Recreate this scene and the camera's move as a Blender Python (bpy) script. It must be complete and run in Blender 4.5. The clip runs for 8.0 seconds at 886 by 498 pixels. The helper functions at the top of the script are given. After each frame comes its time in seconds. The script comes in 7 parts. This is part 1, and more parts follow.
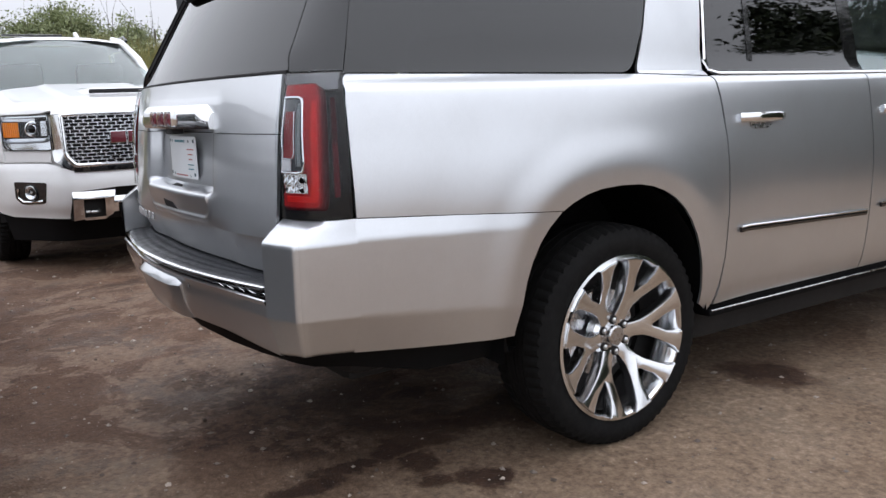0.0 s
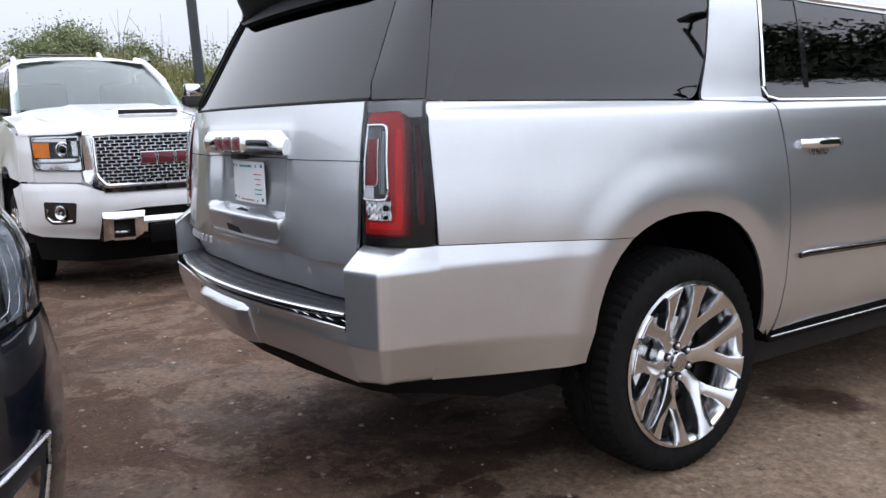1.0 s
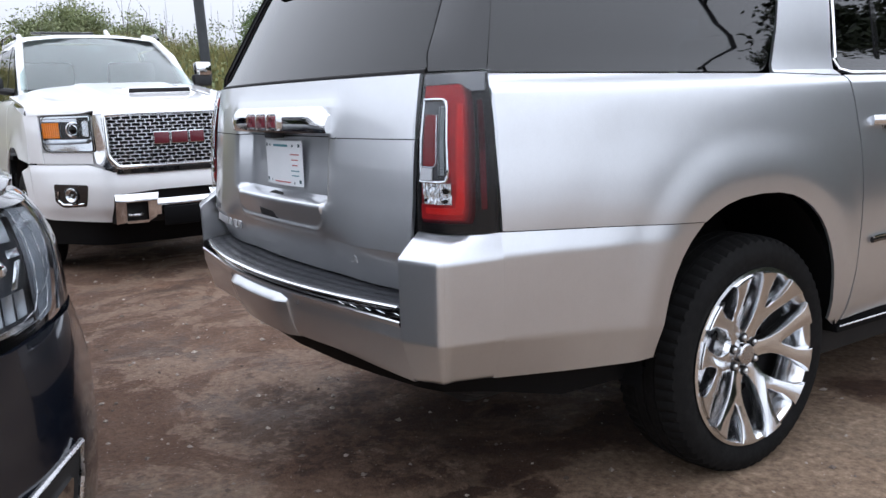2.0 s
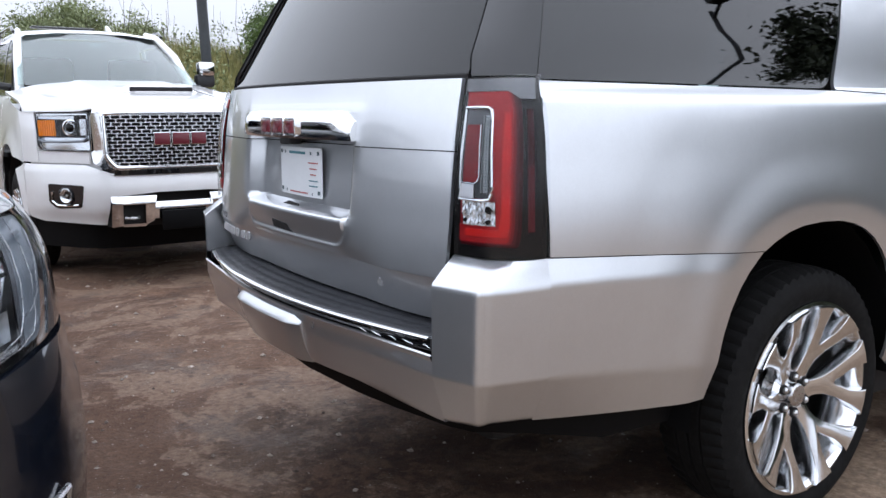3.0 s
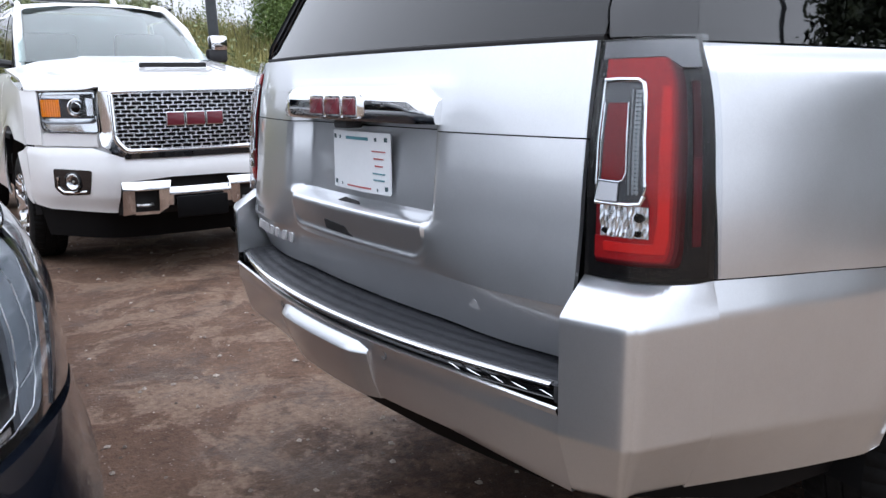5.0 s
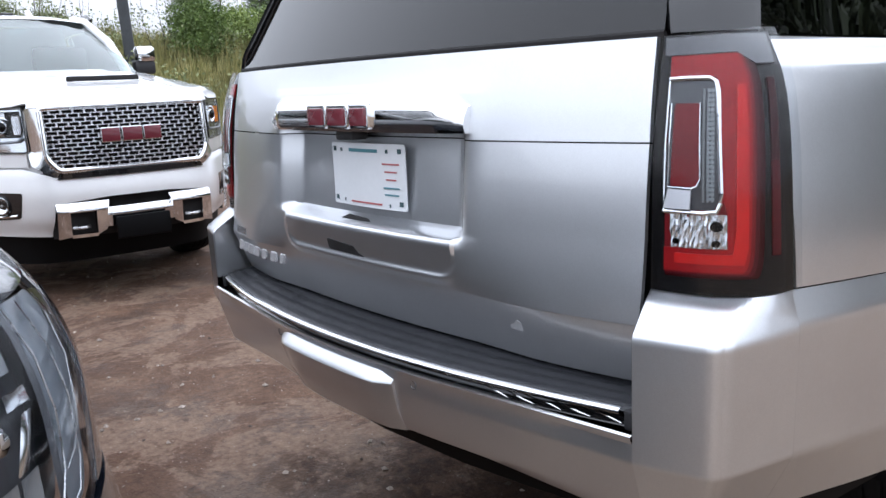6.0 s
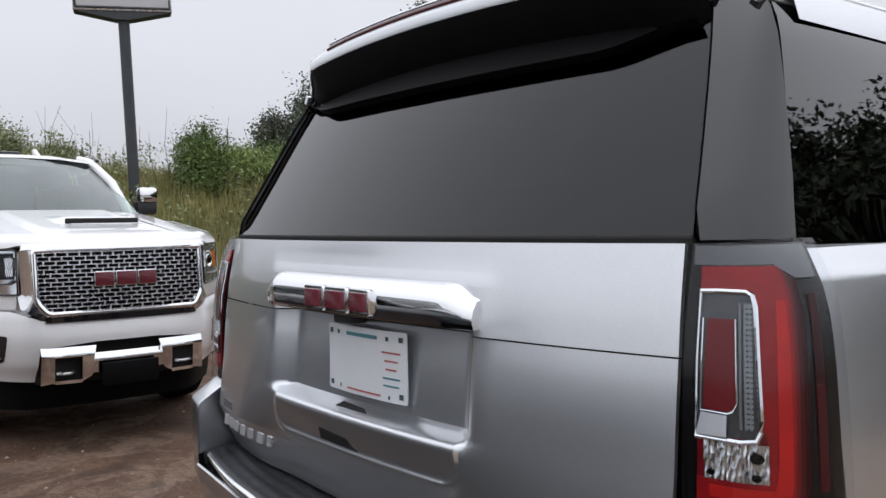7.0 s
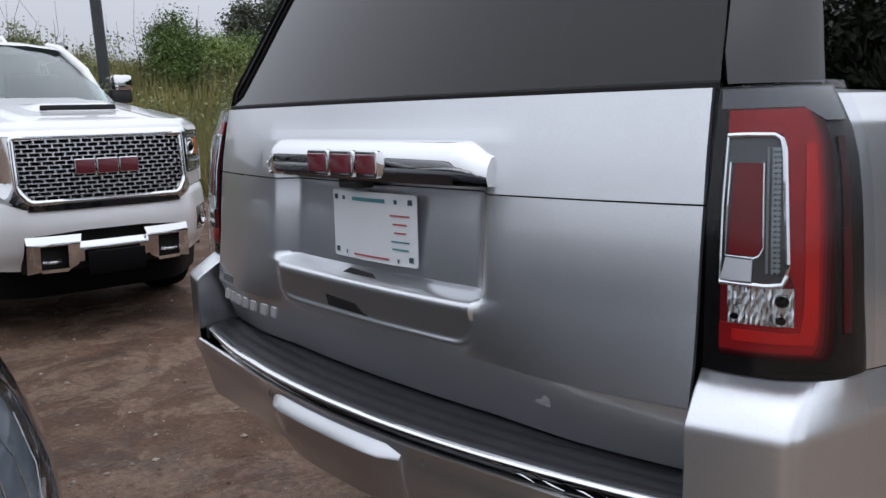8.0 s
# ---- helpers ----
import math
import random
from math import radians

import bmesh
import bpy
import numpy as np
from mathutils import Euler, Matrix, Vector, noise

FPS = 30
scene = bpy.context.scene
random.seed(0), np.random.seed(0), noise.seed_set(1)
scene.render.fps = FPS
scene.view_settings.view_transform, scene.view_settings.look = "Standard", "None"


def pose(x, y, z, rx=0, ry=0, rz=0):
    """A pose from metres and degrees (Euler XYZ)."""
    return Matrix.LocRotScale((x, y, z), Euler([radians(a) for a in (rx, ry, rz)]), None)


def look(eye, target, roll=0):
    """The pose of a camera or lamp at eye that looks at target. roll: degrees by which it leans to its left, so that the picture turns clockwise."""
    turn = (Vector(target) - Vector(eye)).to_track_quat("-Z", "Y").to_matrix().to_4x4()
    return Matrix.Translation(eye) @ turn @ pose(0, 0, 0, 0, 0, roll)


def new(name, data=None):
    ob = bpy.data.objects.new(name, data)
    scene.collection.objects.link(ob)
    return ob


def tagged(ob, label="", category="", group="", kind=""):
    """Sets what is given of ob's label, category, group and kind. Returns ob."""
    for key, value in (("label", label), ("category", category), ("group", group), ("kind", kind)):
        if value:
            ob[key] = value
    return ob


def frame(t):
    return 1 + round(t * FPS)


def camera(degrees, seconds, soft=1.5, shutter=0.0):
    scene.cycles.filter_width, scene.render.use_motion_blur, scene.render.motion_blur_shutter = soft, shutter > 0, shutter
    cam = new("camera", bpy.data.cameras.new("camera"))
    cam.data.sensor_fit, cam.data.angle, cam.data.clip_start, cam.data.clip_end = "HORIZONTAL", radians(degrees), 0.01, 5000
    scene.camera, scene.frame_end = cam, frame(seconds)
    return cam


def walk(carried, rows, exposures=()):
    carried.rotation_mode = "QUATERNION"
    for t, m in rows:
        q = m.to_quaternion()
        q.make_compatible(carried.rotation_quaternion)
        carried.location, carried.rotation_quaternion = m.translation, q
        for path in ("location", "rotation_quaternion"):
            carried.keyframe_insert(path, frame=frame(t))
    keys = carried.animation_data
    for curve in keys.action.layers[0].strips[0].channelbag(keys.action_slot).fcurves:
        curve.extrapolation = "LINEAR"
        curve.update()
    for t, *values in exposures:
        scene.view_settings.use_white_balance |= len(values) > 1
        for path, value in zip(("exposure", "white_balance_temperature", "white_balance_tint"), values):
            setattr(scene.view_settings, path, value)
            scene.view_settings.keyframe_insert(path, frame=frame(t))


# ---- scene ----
cam = camera(55.0, 8.0)
PATH = [
    (0, (3.184, -0.805, 1.283), (1.541, 0.282, 0.937), -2.1),
    (0.2, (3.185, -0.829, 1.302), (1.535, 0.25, 0.965), -0.8),
    (0.5, (3.197, -0.911, 1.313), (1.509, 0.101, 0.958), -0.3),
    (0.7, (3.14, -0.937, 1.313), (1.445, 0.074, 0.987), -1),
    (1, (3.046, -1.002, 1.318), (1.399, 0.09, 1.014), -1.9),
    (1.2, (2.978, -1.045, 1.324), (1.363, 0.094, 1.015), -2.6),
    (1.5, (2.893, -1.092, 1.323), (1.29, 0.052, 0.973), -1.9),
    (1.7, (2.853, -1.068, 1.321), (1.239, 0.06, 0.967), -1.8),
    (2, (2.771, -1.016, 1.307), (1.126, 0.065, 0.958), -2.1),
    (2.2, (2.713, -0.965, 1.312), (1.056, 0.096, 0.956), -1.5),
    (3.3, (2.4, -0.978, 1.303), (0.767, 0.13, 0.982), -0.2),
    (3.5, (2.324, -1.013, 1.313), (0.716, 0.123, 0.96), -2.5),
    (3.8, (2.249, -1.046, 1.321), (0.687, 0.151, 0.964), -1.2),
    (4, (2.221, -1.042, 1.306), (0.651, 0.133, 0.915), -1),
    (4.2, (2.165, -0.997, 1.302), (0.577, 0.137, 0.864), -1.4),
    (4.5, (2.087, -0.928, 1.292), (0.469, 0.185, 0.912), -1.8),
    (4.7, (2.032, -0.872, 1.297), (0.388, 0.203, 0.92), -0.7),
    (5.8, (1.754, -0.924, 1.312), (0.176, 0.234, 0.901), -2.9),
    (6, (1.7, -0.97, 1.315), (0.163, 0.251, 0.932), -2.7),
    (6.2, (1.649, -0.966, 1.328), (0.133, 0.288, 0.969), -1.7),
    (6.5, (1.616, -0.963, 1.375), (0.081, 0.29, 1.108), -2.1),
    (6.7, (1.598, -0.936, 1.381), (0.036, 0.305, 1.237), -1.8),
    (7, (1.576, -0.891, 1.415), (0.024, 0.369, 1.35), -1),
    (7.2, (1.563, -0.875, 1.402), (-0.008, 0.362, 1.346), 0.5),
    (7.5, (1.543, -0.879, 1.397), (-0.002, 0.383, 1.251), -0.4),
    (7.8, (1.517, -0.901, 1.37), (0.005, 0.383, 1.112), -1.6),
    (8, (1.512, -0.924, 1.346), (0.007, 0.356, 1.033), -1.6),
]
walk(cam, [(t, look(eye, target, roll)) for t, eye, target, roll in PATH],
     exposures=((0.0, 0.58, 6420, 10), (0.7, 0.62, 6250, 10), (2.0, 0.72, 6120, 10), (3.5, 0.8, 6080, 10), (4.7, 0.86, 6080, 10), (6.0, 0.94, 6080, 10), (6.5, 0.85, 6080, 10), (7.0, 0.24, 6500, 10), (7.5, 0.15, 6440, 10), (8.0, 0.1, 6240, 10)))

# ---- sky and sun: a bright overcast day ----
world = bpy.data.worlds.new("overcast_sky")
scene.world = world
world.use_nodes = True
wn, wl = world.node_tree.nodes, world.node_tree.links
wn.clear()
w_out = wn.new("ShaderNodeOutputWorld")
w_bg = wn.new("ShaderNodeBackground")
w_sky = wn.new("ShaderNodeTexSky")
w_sky.sky_type = "NISHITA"
w_sky.sun_disc = False
w_sky.sun_elevation = radians(84)
w_sky.sun_rotation = radians(120)
w_sky.air_density, w_sky.dust_density, w_sky.ozone_density = 1.0, 4.0, 1.0
w_hsv = wn.new("ShaderNodeHueSaturation")
w_hsv.inputs["Saturation"].default_value = 0.12
w_geo = wn.new("ShaderNodeTexCoord")
w_sep = wn.new("ShaderNodeSeparateXYZ")
w_map = wn.new("ShaderNodeMapRange")
w_map.inputs["From Min"].default_value, w_map.inputs["From Max"].default_value = 0.0, 1.0
w_map.inputs["To Min"].default_value, w_map.inputs["To Max"].default_value = 5.4, 13.5
w_cloud = wn.new("ShaderNodeTexNoise")
w_cloud.inputs["Scale"].default_value, w_cloud.inputs["Detail"].default_value = 2.2, 5.0
w_cm = wn.new("ShaderNodeMapRange")
w_cm.inputs["To Min"].default_value, w_cm.inputs["To Max"].default_value = 0.86, 1.12
w_mul = wn.new("ShaderNodeMath")
w_mul.operation = "MULTIPLY"
w_col = wn.new("ShaderNodeCombineColor")
w_b = wn.new("ShaderNodeMath")
w_b.operation = "MULTIPLY"
w_b.inputs[1].default_value = 1.10
w_mix = wn.new("ShaderNodeMix")
w_mix.data_type = "RGBA"
w_mix.inputs["Factor"].default_value = 0.85
wl.new(w_sky.outputs["Color"], w_hsv.inputs["Color"])
wl.new(w_geo.outputs["Generated"], w_sep.inputs["Vector"])
wl.new(w_geo.outputs["Generated"], w_cloud.inputs["Vector"])
wl.new(w_sep.outputs["Z"], w_map.inputs["Value"])
wl.new(w_cloud.outputs["Fac"], w_cm.inputs["Value"])
wl.new(w_map.outputs["Result"], w_mul.inputs[0])
wl.new(w_cm.outputs["Result"], w_mul.inputs[1])
wl.new(w_mul.outputs["Value"], w_b.inputs[0])
w_r = wn.new("ShaderNodeMath")
w_r.operation = "MULTIPLY"
w_r.inputs[1].default_value = 0.975
wl.new(w_mul.outputs["Value"], w_r.inputs[0])
wl.new(w_r.outputs["Value"], w_col.inputs["Red"])
wl.new(w_mul.outputs["Value"], w_col.inputs["Green"])
wl.new(w_b.outputs["Value"], w_col.inputs["Blue"])
wl.new(w_hsv.outputs["Color"], w_mix.inputs["A"])
wl.new(w_col.outputs["Color"], w_mix.inputs["B"])
wl.new(w_mix.outputs["Result"], w_bg.inputs["Color"])
w_bg.inputs["Strength"].default_value = 0.10
wl.new(w_bg.outputs["Background"], w_out.inputs["Surface"])

sun_data = bpy.data.lights.new("sun", "SUN")
sun_data.energy, sun_data.angle, sun_data.color = 0.62, radians(170), (0.95, 0.98, 1.0)
sun = new("sun", sun_data)
sun.matrix_world = look((1.2, -1.6, 20), (0, 0, 0))


# ---- materials ----
def noise_node(nt, scale, detail=4.0, rough=0.55, kind="ShaderNodeTexNoise", coord="Object"):
    tc = nt.nodes.new("ShaderNodeTexCoord")
    n = nt.nodes.new(kind)
    n.inputs["Scale"].default_value = scale
    if kind == "ShaderNodeTexNoise":
        n.inputs["Detail"].default_value, n.inputs["Roughness"].default_value = detail, rough
    nt.links.new(tc.outputs[coord], n.inputs["Vector"])
    return n


def ramp_node(nt, source, stops):
    r = nt.nodes.new("ShaderNodeValToRGB")
    e = r.color_ramp.elements
    while len(e) < len(stops):
        e.new(0.5)
    for el, (p, c) in zip(e, stops):
        el.position, el.color = p, (*c, 1)
    nt.links.new(source, r.inputs["Fac"])
    return r


def grey(v):
    return (v, v, v)


def mix_node(nt, a, b, fac, mode="MIX"):
    m = nt.nodes.new("ShaderNodeMix")
    m.data_type, m.blend_type = "RGBA", mode
    for key, val in (("A", a), ("B", b), ("Factor", fac)):
        s = m.inputs[key] if key == "Factor" else [i for i in m.inputs if i.name == key and i.type == "RGBA"][0]
        if isinstance(val, bpy.types.NodeSocket):
            nt.links.new(val, s)
        else:
            s.default_value = val if key == "Factor" else (*val, 1)
    return [o for o in m.outputs if o.type == "RGBA"][0]


def bump_node(nt, height, strength, dist, bsdf, normal=None):
    b = nt.nodes.new("ShaderNodeBump")
    b.inputs["Strength"].default_value, b.inputs["Distance"].default_value = strength, dist
    nt.links.new(height, b.inputs["Height"])
    if normal:
        nt.links.new(normal, b.inputs["Normal"])
    nt.links.new(b.outputs["Normal"], bsdf.inputs["Normal"])
    return b.outputs["Normal"]


def material(name, base, rough=0.5, metal=0.0, coat=0.0, coat_rough=0.04, vary=0.0, scale=6.0, rough_vary=0.0,
             bump=0.0, bump_scale=200.0, bump_dist=0.002, transmission=0.0, ior=1.45, spec=0.5, emit=0.0):
    m = bpy.data.materials.new(name)
    m.use_nodes = True
    nt = m.node_tree
    p = nt.nodes["Principled BSDF"]
    p.inputs["Base Color"].default_value = (*base, 1)
    p.inputs["Roughness"].default_value = rough
    p.inputs["Metallic"].default_value = metal
    p.inputs["Coat Weight"].default_value = coat
    p.inputs["Coat Roughness"].default_value = coat_rough
    p.inputs["Transmission Weight"].default_value = transmission
    p.inputs["IOR"].default_value = ior
    p.inputs["Specular IOR Level"].default_value = spec
    if vary:
        n1 = noise_node(nt, scale, 5)
        n2 = noise_node(nt, scale * 9, 3)
        f = mix_node(nt, n1.outputs["Color"], n2.outputs["Color"], 0.4)
        lo, hi = [tuple(max(0, c * (1 + k * vary)) for c in base) for k in (-1, 1)]
        r = ramp_node(nt, f, [(0.3, lo), (0.7, hi)])
        nt.links.new(r.outputs["Color"], p.inputs["Base Color"])
    if rough_vary:
        n3 = noise_node(nt, scale * 1.7, 6, 0.65)
        r = ramp_node(nt, n3.outputs["Fac"], [(0.35, grey(max(0.0, rough - rough_vary))), (0.7, grey(rough + rough_vary))])
        nt.links.new(r.outputs["Color"], p.inputs["Roughness"])
    if bump:
        n4 = noise_node(nt, bump_scale, 3)
        bump_node(nt, n4.outputs["Fac"], bump, bump_dist, p)
    return m


def car_paint(name, base, metal, rough, flake=0.0, dirt=(0.16, 0.12, 0.09)):
    """Clear-coated paint with fine flake and a faint film of road dust."""
    m = material(name, base, rough, metal, coat=1.0, coat_rough=0.03)
    nt = m.node_tree
    p = nt.nodes["Principled BSDF"]
    col = (*base, 1)
    if flake:
        v = noise_node(nt, 900, 1, kind="ShaderNodeTexVoronoi")
        r = ramp_node(nt, v.outputs["Color"], [(0.0, tuple(c * (1 - flake) for c in base)), (1.0, tuple(min(1, c * (1 + flake)) for c in base))])
        src = r.outputs["Color"]
    else:
        rgb = nt.nodes.new("ShaderNodeRGB")
        rgb.outputs[0].default_value = col
        src = rgb.outputs[0]
    film = noise_node(nt, 3.1, 7, 0.7)
    fr = ramp_node(nt, film.outputs["Fac"], [(0.45, grey(0.0)), (0.85, grey(0.10))])
    out = mix_node(nt, src, dirt, fr.outputs["Color"])
    nt.links.new(out, p.inputs["Base Color"])
    cr = ramp_node(nt, film.outputs["Fac"], [(0.35, grey(0.02)), (0.8, grey(0.09))])
    nt.links.new(cr.outputs["Color"], p.inputs["Coat Roughness"])
    wave = noise_node(nt, 1.6, 2)
    b = nt.nodes.new("ShaderNodeBump")
    b.inputs["Strength"].default_value, b.inputs["Distance"].default_value = 0.12, 0.004
    nt.links.new(wave.outputs["Fac"], b.inputs["Height"])
    nt.links.new(b.outputs["Normal"], p.inputs["Coat Normal"])
    return m


SILVER = car_paint("silver_paint", (0.635, 0.652, 0.676), 0.90, 0.30, 0.06)
WHITE = car_paint("white_paint", (0.80, 0.80, 0.80), 0.0, 0.35)
BLACK_PAINT = car_paint("black_paint", (0.003, 0.005, 0.010), 0.0, 0.25, 0.0, (0.010, 0.010, 0.011))
DULL_FILM = material("dried_water_film", (0.46, 0.47, 0.49), 0.55, 0.3, vary=0.12, scale=60)
CHROME = material("chrome", (0.82, 0.83, 0.84), 0.06, 1.0, rough_vary=0.03, scale=8)
WHEEL_BRIGHT = material("polished_wheel", (0.80, 0.81, 0.825), 0.15, 1.0, rough_vary=0.05, scale=14)
GRILLE_CHROME = material("grille_chrome", (0.80, 0.81, 0.83), 0.25, 1.0, rough_vary=0.05, scale=20)
SATIN = material("satin_metal", (0.55, 0.55, 0.56), 0.28, 1.0, rough_vary=0.08, scale=20)
GLOSS_BLACK = material("gloss_black_trim", (0.008, 0.008, 0.009), 0.08, 0.0, coat=0.6, rough_vary=0.03)
PLASTIC = material("dark_textured_plastic", (0.022, 0.022, 0.024), 0.55, vary=0.3, scale=14, bump=0.4, bump_scale=420, rough_vary=0.1)
STEP_RUBBER = material("step_pad_plastic", (0.026, 0.027, 0.031), 0.42, vary=0.25, scale=10, bump=0.35, bump_scale=500, rough_vary=0.12)
UNDER = material("underbody_black", (0.012, 0.011, 0.011), 0.8, vary=0.4, scale=7)
# near-black plastic: the shade of arches and undersides is put into its colour
SHADE_BLACK = material("unlit_black_plastic", (0.004, 0.004, 0.0045), 0.6, spec=0.12, vary=0.3, scale=9)
RUBBER = material("tyre_rubber", (0.008, 0.0078, 0.0078), 0.8, spec=0.14, vary=0.35, scale=18, bump=0.3, bump_scale=160, rough_vary=0.12)
TINT = material("privacy_glass", (0.010, 0.0105, 0.013), 0.015, transmission=1.0, ior=1.44)
TINT_SIDE = material("side_privacy_glass", (0.011, 0.012, 0.015), 0.015, transmission=1.0, ior=1.72)
CLEAR_GLASS = material("windscreen_glass", (0.62, 0.74, 0.72), 0.01, transmission=1.0, ior=1.5)

def clear_cover(name, tint=(0.95, 0.96, 0.97)):
    """Thin clear plastic: see-through, with a mirror film that grows towards grazing angles."""
    m = bpy.data.materials.new(name)
    m.use_nodes = True
    nt = m.node_tree
    nt.nodes.remove(nt.nodes["Principled BSDF"])
    tr, gl = nt.nodes.new("ShaderNodeBsdfTransparent"), nt.nodes.new("ShaderNodeBsdfGlossy")
    tr.inputs["Color"].default_value = (*tint, 1)
    gl.inputs["Roughness"].default_value = 0.02
    fr, mx = nt.nodes.new("ShaderNodeLayerWeight"), nt.nodes.new("ShaderNodeMixShader")
    pw, ad = nt.nodes.new("ShaderNodeMath"), nt.nodes.new("ShaderNodeMath")
    pw.operation, ad.operation = "POWER", "MULTIPLY_ADD"
    pw.inputs[1].default_value, ad.inputs[1].default_value, ad.inputs[2].default_value = 4.0, 0.5, 0.011
    nt.links.new(fr.outputs["Facing"], pw.inputs[0])
    nt.links.new(pw.outputs["Value"], ad.inputs[0])
    nt.links.new(ad.outputs["Value"], mx.inputs[0])
    nt.links.new(tr.outputs["BSDF"], mx.inputs[1])
    nt.links.new(gl.outputs["BSDF"], mx.inputs[2])
    nt.links.new(mx.outputs["Shader"], nt.nodes["Material Output"].inputs["Surface"])
    return m


LENS = clear_cover("clear_lens")
RED_LENS = material("red_lamp_lens", (0.26, 0.007, 0.009), 0.35, coat=0.0, vary=0.3, scale=16, spec=0.3)
BRIGHT_RED = material("bright_red_light_bar", (0.46, 0.014, 0.012), 0.3, vary=0.25, scale=22, spec=0.3)
DARK_RED = material("dark_red_lens", (0.055, 0.003, 0.006), 0.3, spec=0.3, coat=0.0, vary=0.3, scale=16)
MID_RED = material("deep_red_lens", (0.14, 0.006, 0.009), 0.3, spec=0.3, coat=0.0, vary=0.25, scale=16)
SMOKED_RED = material("smoked_red_lens", (0.028, 0.002, 0.003), 0.3, spec=0.2)
SMOKE = material("smoked_lamp_cover", (0.006, 0.0055, 0.0055), 0.25, spec=0.25)
SOFT_CHROME = material("soft_chrome", (0.80, 0.81, 0.82), 0.2, 1.0, rough_vary=0.06, scale=12)
INNER_LENS = material("lamp_interior", (0.045, 0.046, 0.05), 0.2, coat=0.3, vary=0.3, scale=25)
INNER_RIB = material("lamp_rib", (0.16, 0.17, 0.175), 0.3, vary=0.2, scale=30)
GUIDE = material("light_guide_plastic", (0.22, 0.24, 0.25), 0.25, vary=0.2, scale=40)
FROST = material("frosted_lamp_plastic", (0.15, 0.17, 0.195), 0.3, coat=0.3, vary=0.25, scale=14.0)
PALE_OPTIC = material("pale_optic_plastic", (0.27, 0.285, 0.30), 0.3, 0.5, vary=0.2, scale=30)
BOWL = material("lamp_bowl", (0.07, 0.075, 0.085), 0.25, coat=0.5)
BADGE_METAL = material("badge_metal", (0.88, 0.88, 0.90), 0.25, 0.55)
SENSOR = material("sensor_ring", (0.12, 0.12, 0.125), 0.5)
GREY_LENS = material("grey_lamp_cap", (0.085, 0.085, 0.09), 0.25, coat=0.2, vary=0.2, scale=12)
AMBER = material("amber_lens", (0.85, 0.23, 0.001), 0.15, vary=0.35, scale=40)
BADGE_RED = material("badge_red", (0.14, 0.022, 0.032), 0.25, coat=0.8)
SEAT = material("dark_seat_leather", (0.03, 0.028, 0.027), 0.6, vary=0.3, scale=9)
PLATE_CARD = material("plate_card", (0.72, 0.74, 0.76), 0.35, vary=0.05, scale=9, coat=0.3)
INK_DARK = material("ink_dark", (0.05, 0.09, 0.10), 0.5)
INK_RED = material("ink_red", (0.42, 0.10, 0.10), 0.5)
INK_TEAL = material("ink_teal", (0.08, 0.22, 0.26), 0.5)
POLE_PAINT = material("sign_pole_paint", (0.045, 0.05, 0.055), 0.55, vary=0.35, scale=3, bump=0.2, bump_scale=60)
SIGN_FACE = material("sign_face", (0.62, 0.61, 0.64), 0.4, vary=0.06, scale=2)
WOOD_POLE = material("weathered_pole", (0.10, 0.085, 0.07), 0.9, vary=0.4, scale=5, bump=0.5, bump_scale=40)
BARK = material("bark", (0.07, 0.055, 0.042), 0.9, vary=0.5, scale=6, bump=0.7, bump_scale=30, bump_dist=0.02)


def leaf_material(name, dark, light, rough=0.6):
    m = bpy.data.materials.new(name)
    m.use_nodes = True
    nt = m.node_tree
    p = nt.nodes["Principled BSDF"]
    g = nt.nodes.new("ShaderNodeNewGeometry")
    mid = tuple((a + b) / 2 for a, b in zip(dark, light))
    r = ramp_node(nt, g.outputs["Random Per Island"], [(0.0, dark), (0.55, mid), (1.0, light)])
    n = noise_node(nt, 0.7, 3)
    nr = ramp_node(nt, n.outputs["Fac"], [(0.3, grey(0.6)), (0.7, grey(1.25))])
    out = mix_node(nt, r.outputs["Color"], nr.outputs["Color"], 1.0, "MULTIPLY")
    nt.links.new(out, p.inputs["Base Color"])
    p.inputs["Roughness"].default_value = rough
    p.inputs["Subsurface Weight"].default_value = 0.0
    return m


GRASS = leaf_material("brush_grass", (0.165, 0.17, 0.05), (0.38, 0.33, 0.13))
LEAF = leaf_material("bush_leaf", (0.075, 0.125, 0.026), (0.17, 0.245, 0.058))
LEAF_FRESH = leaf_material("fresh_bush_leaf", (0.13, 0.19, 0.04), (0.28, 0.35, 0.095))
LEAF_OLIVE = leaf_material("olive_leaf", (0.16, 0.195, 0.085), (0.27, 0.30, 0.14))
LEAF_PINE = leaf_material("pine_needles", (0.05, 0.065, 0.045), (0.11, 0.13, 0.08))
LEAF_DARK = leaf_material("dark_tree_leaf", (0.016, 0.024, 0.010), (0.05, 0.068, 0.028))


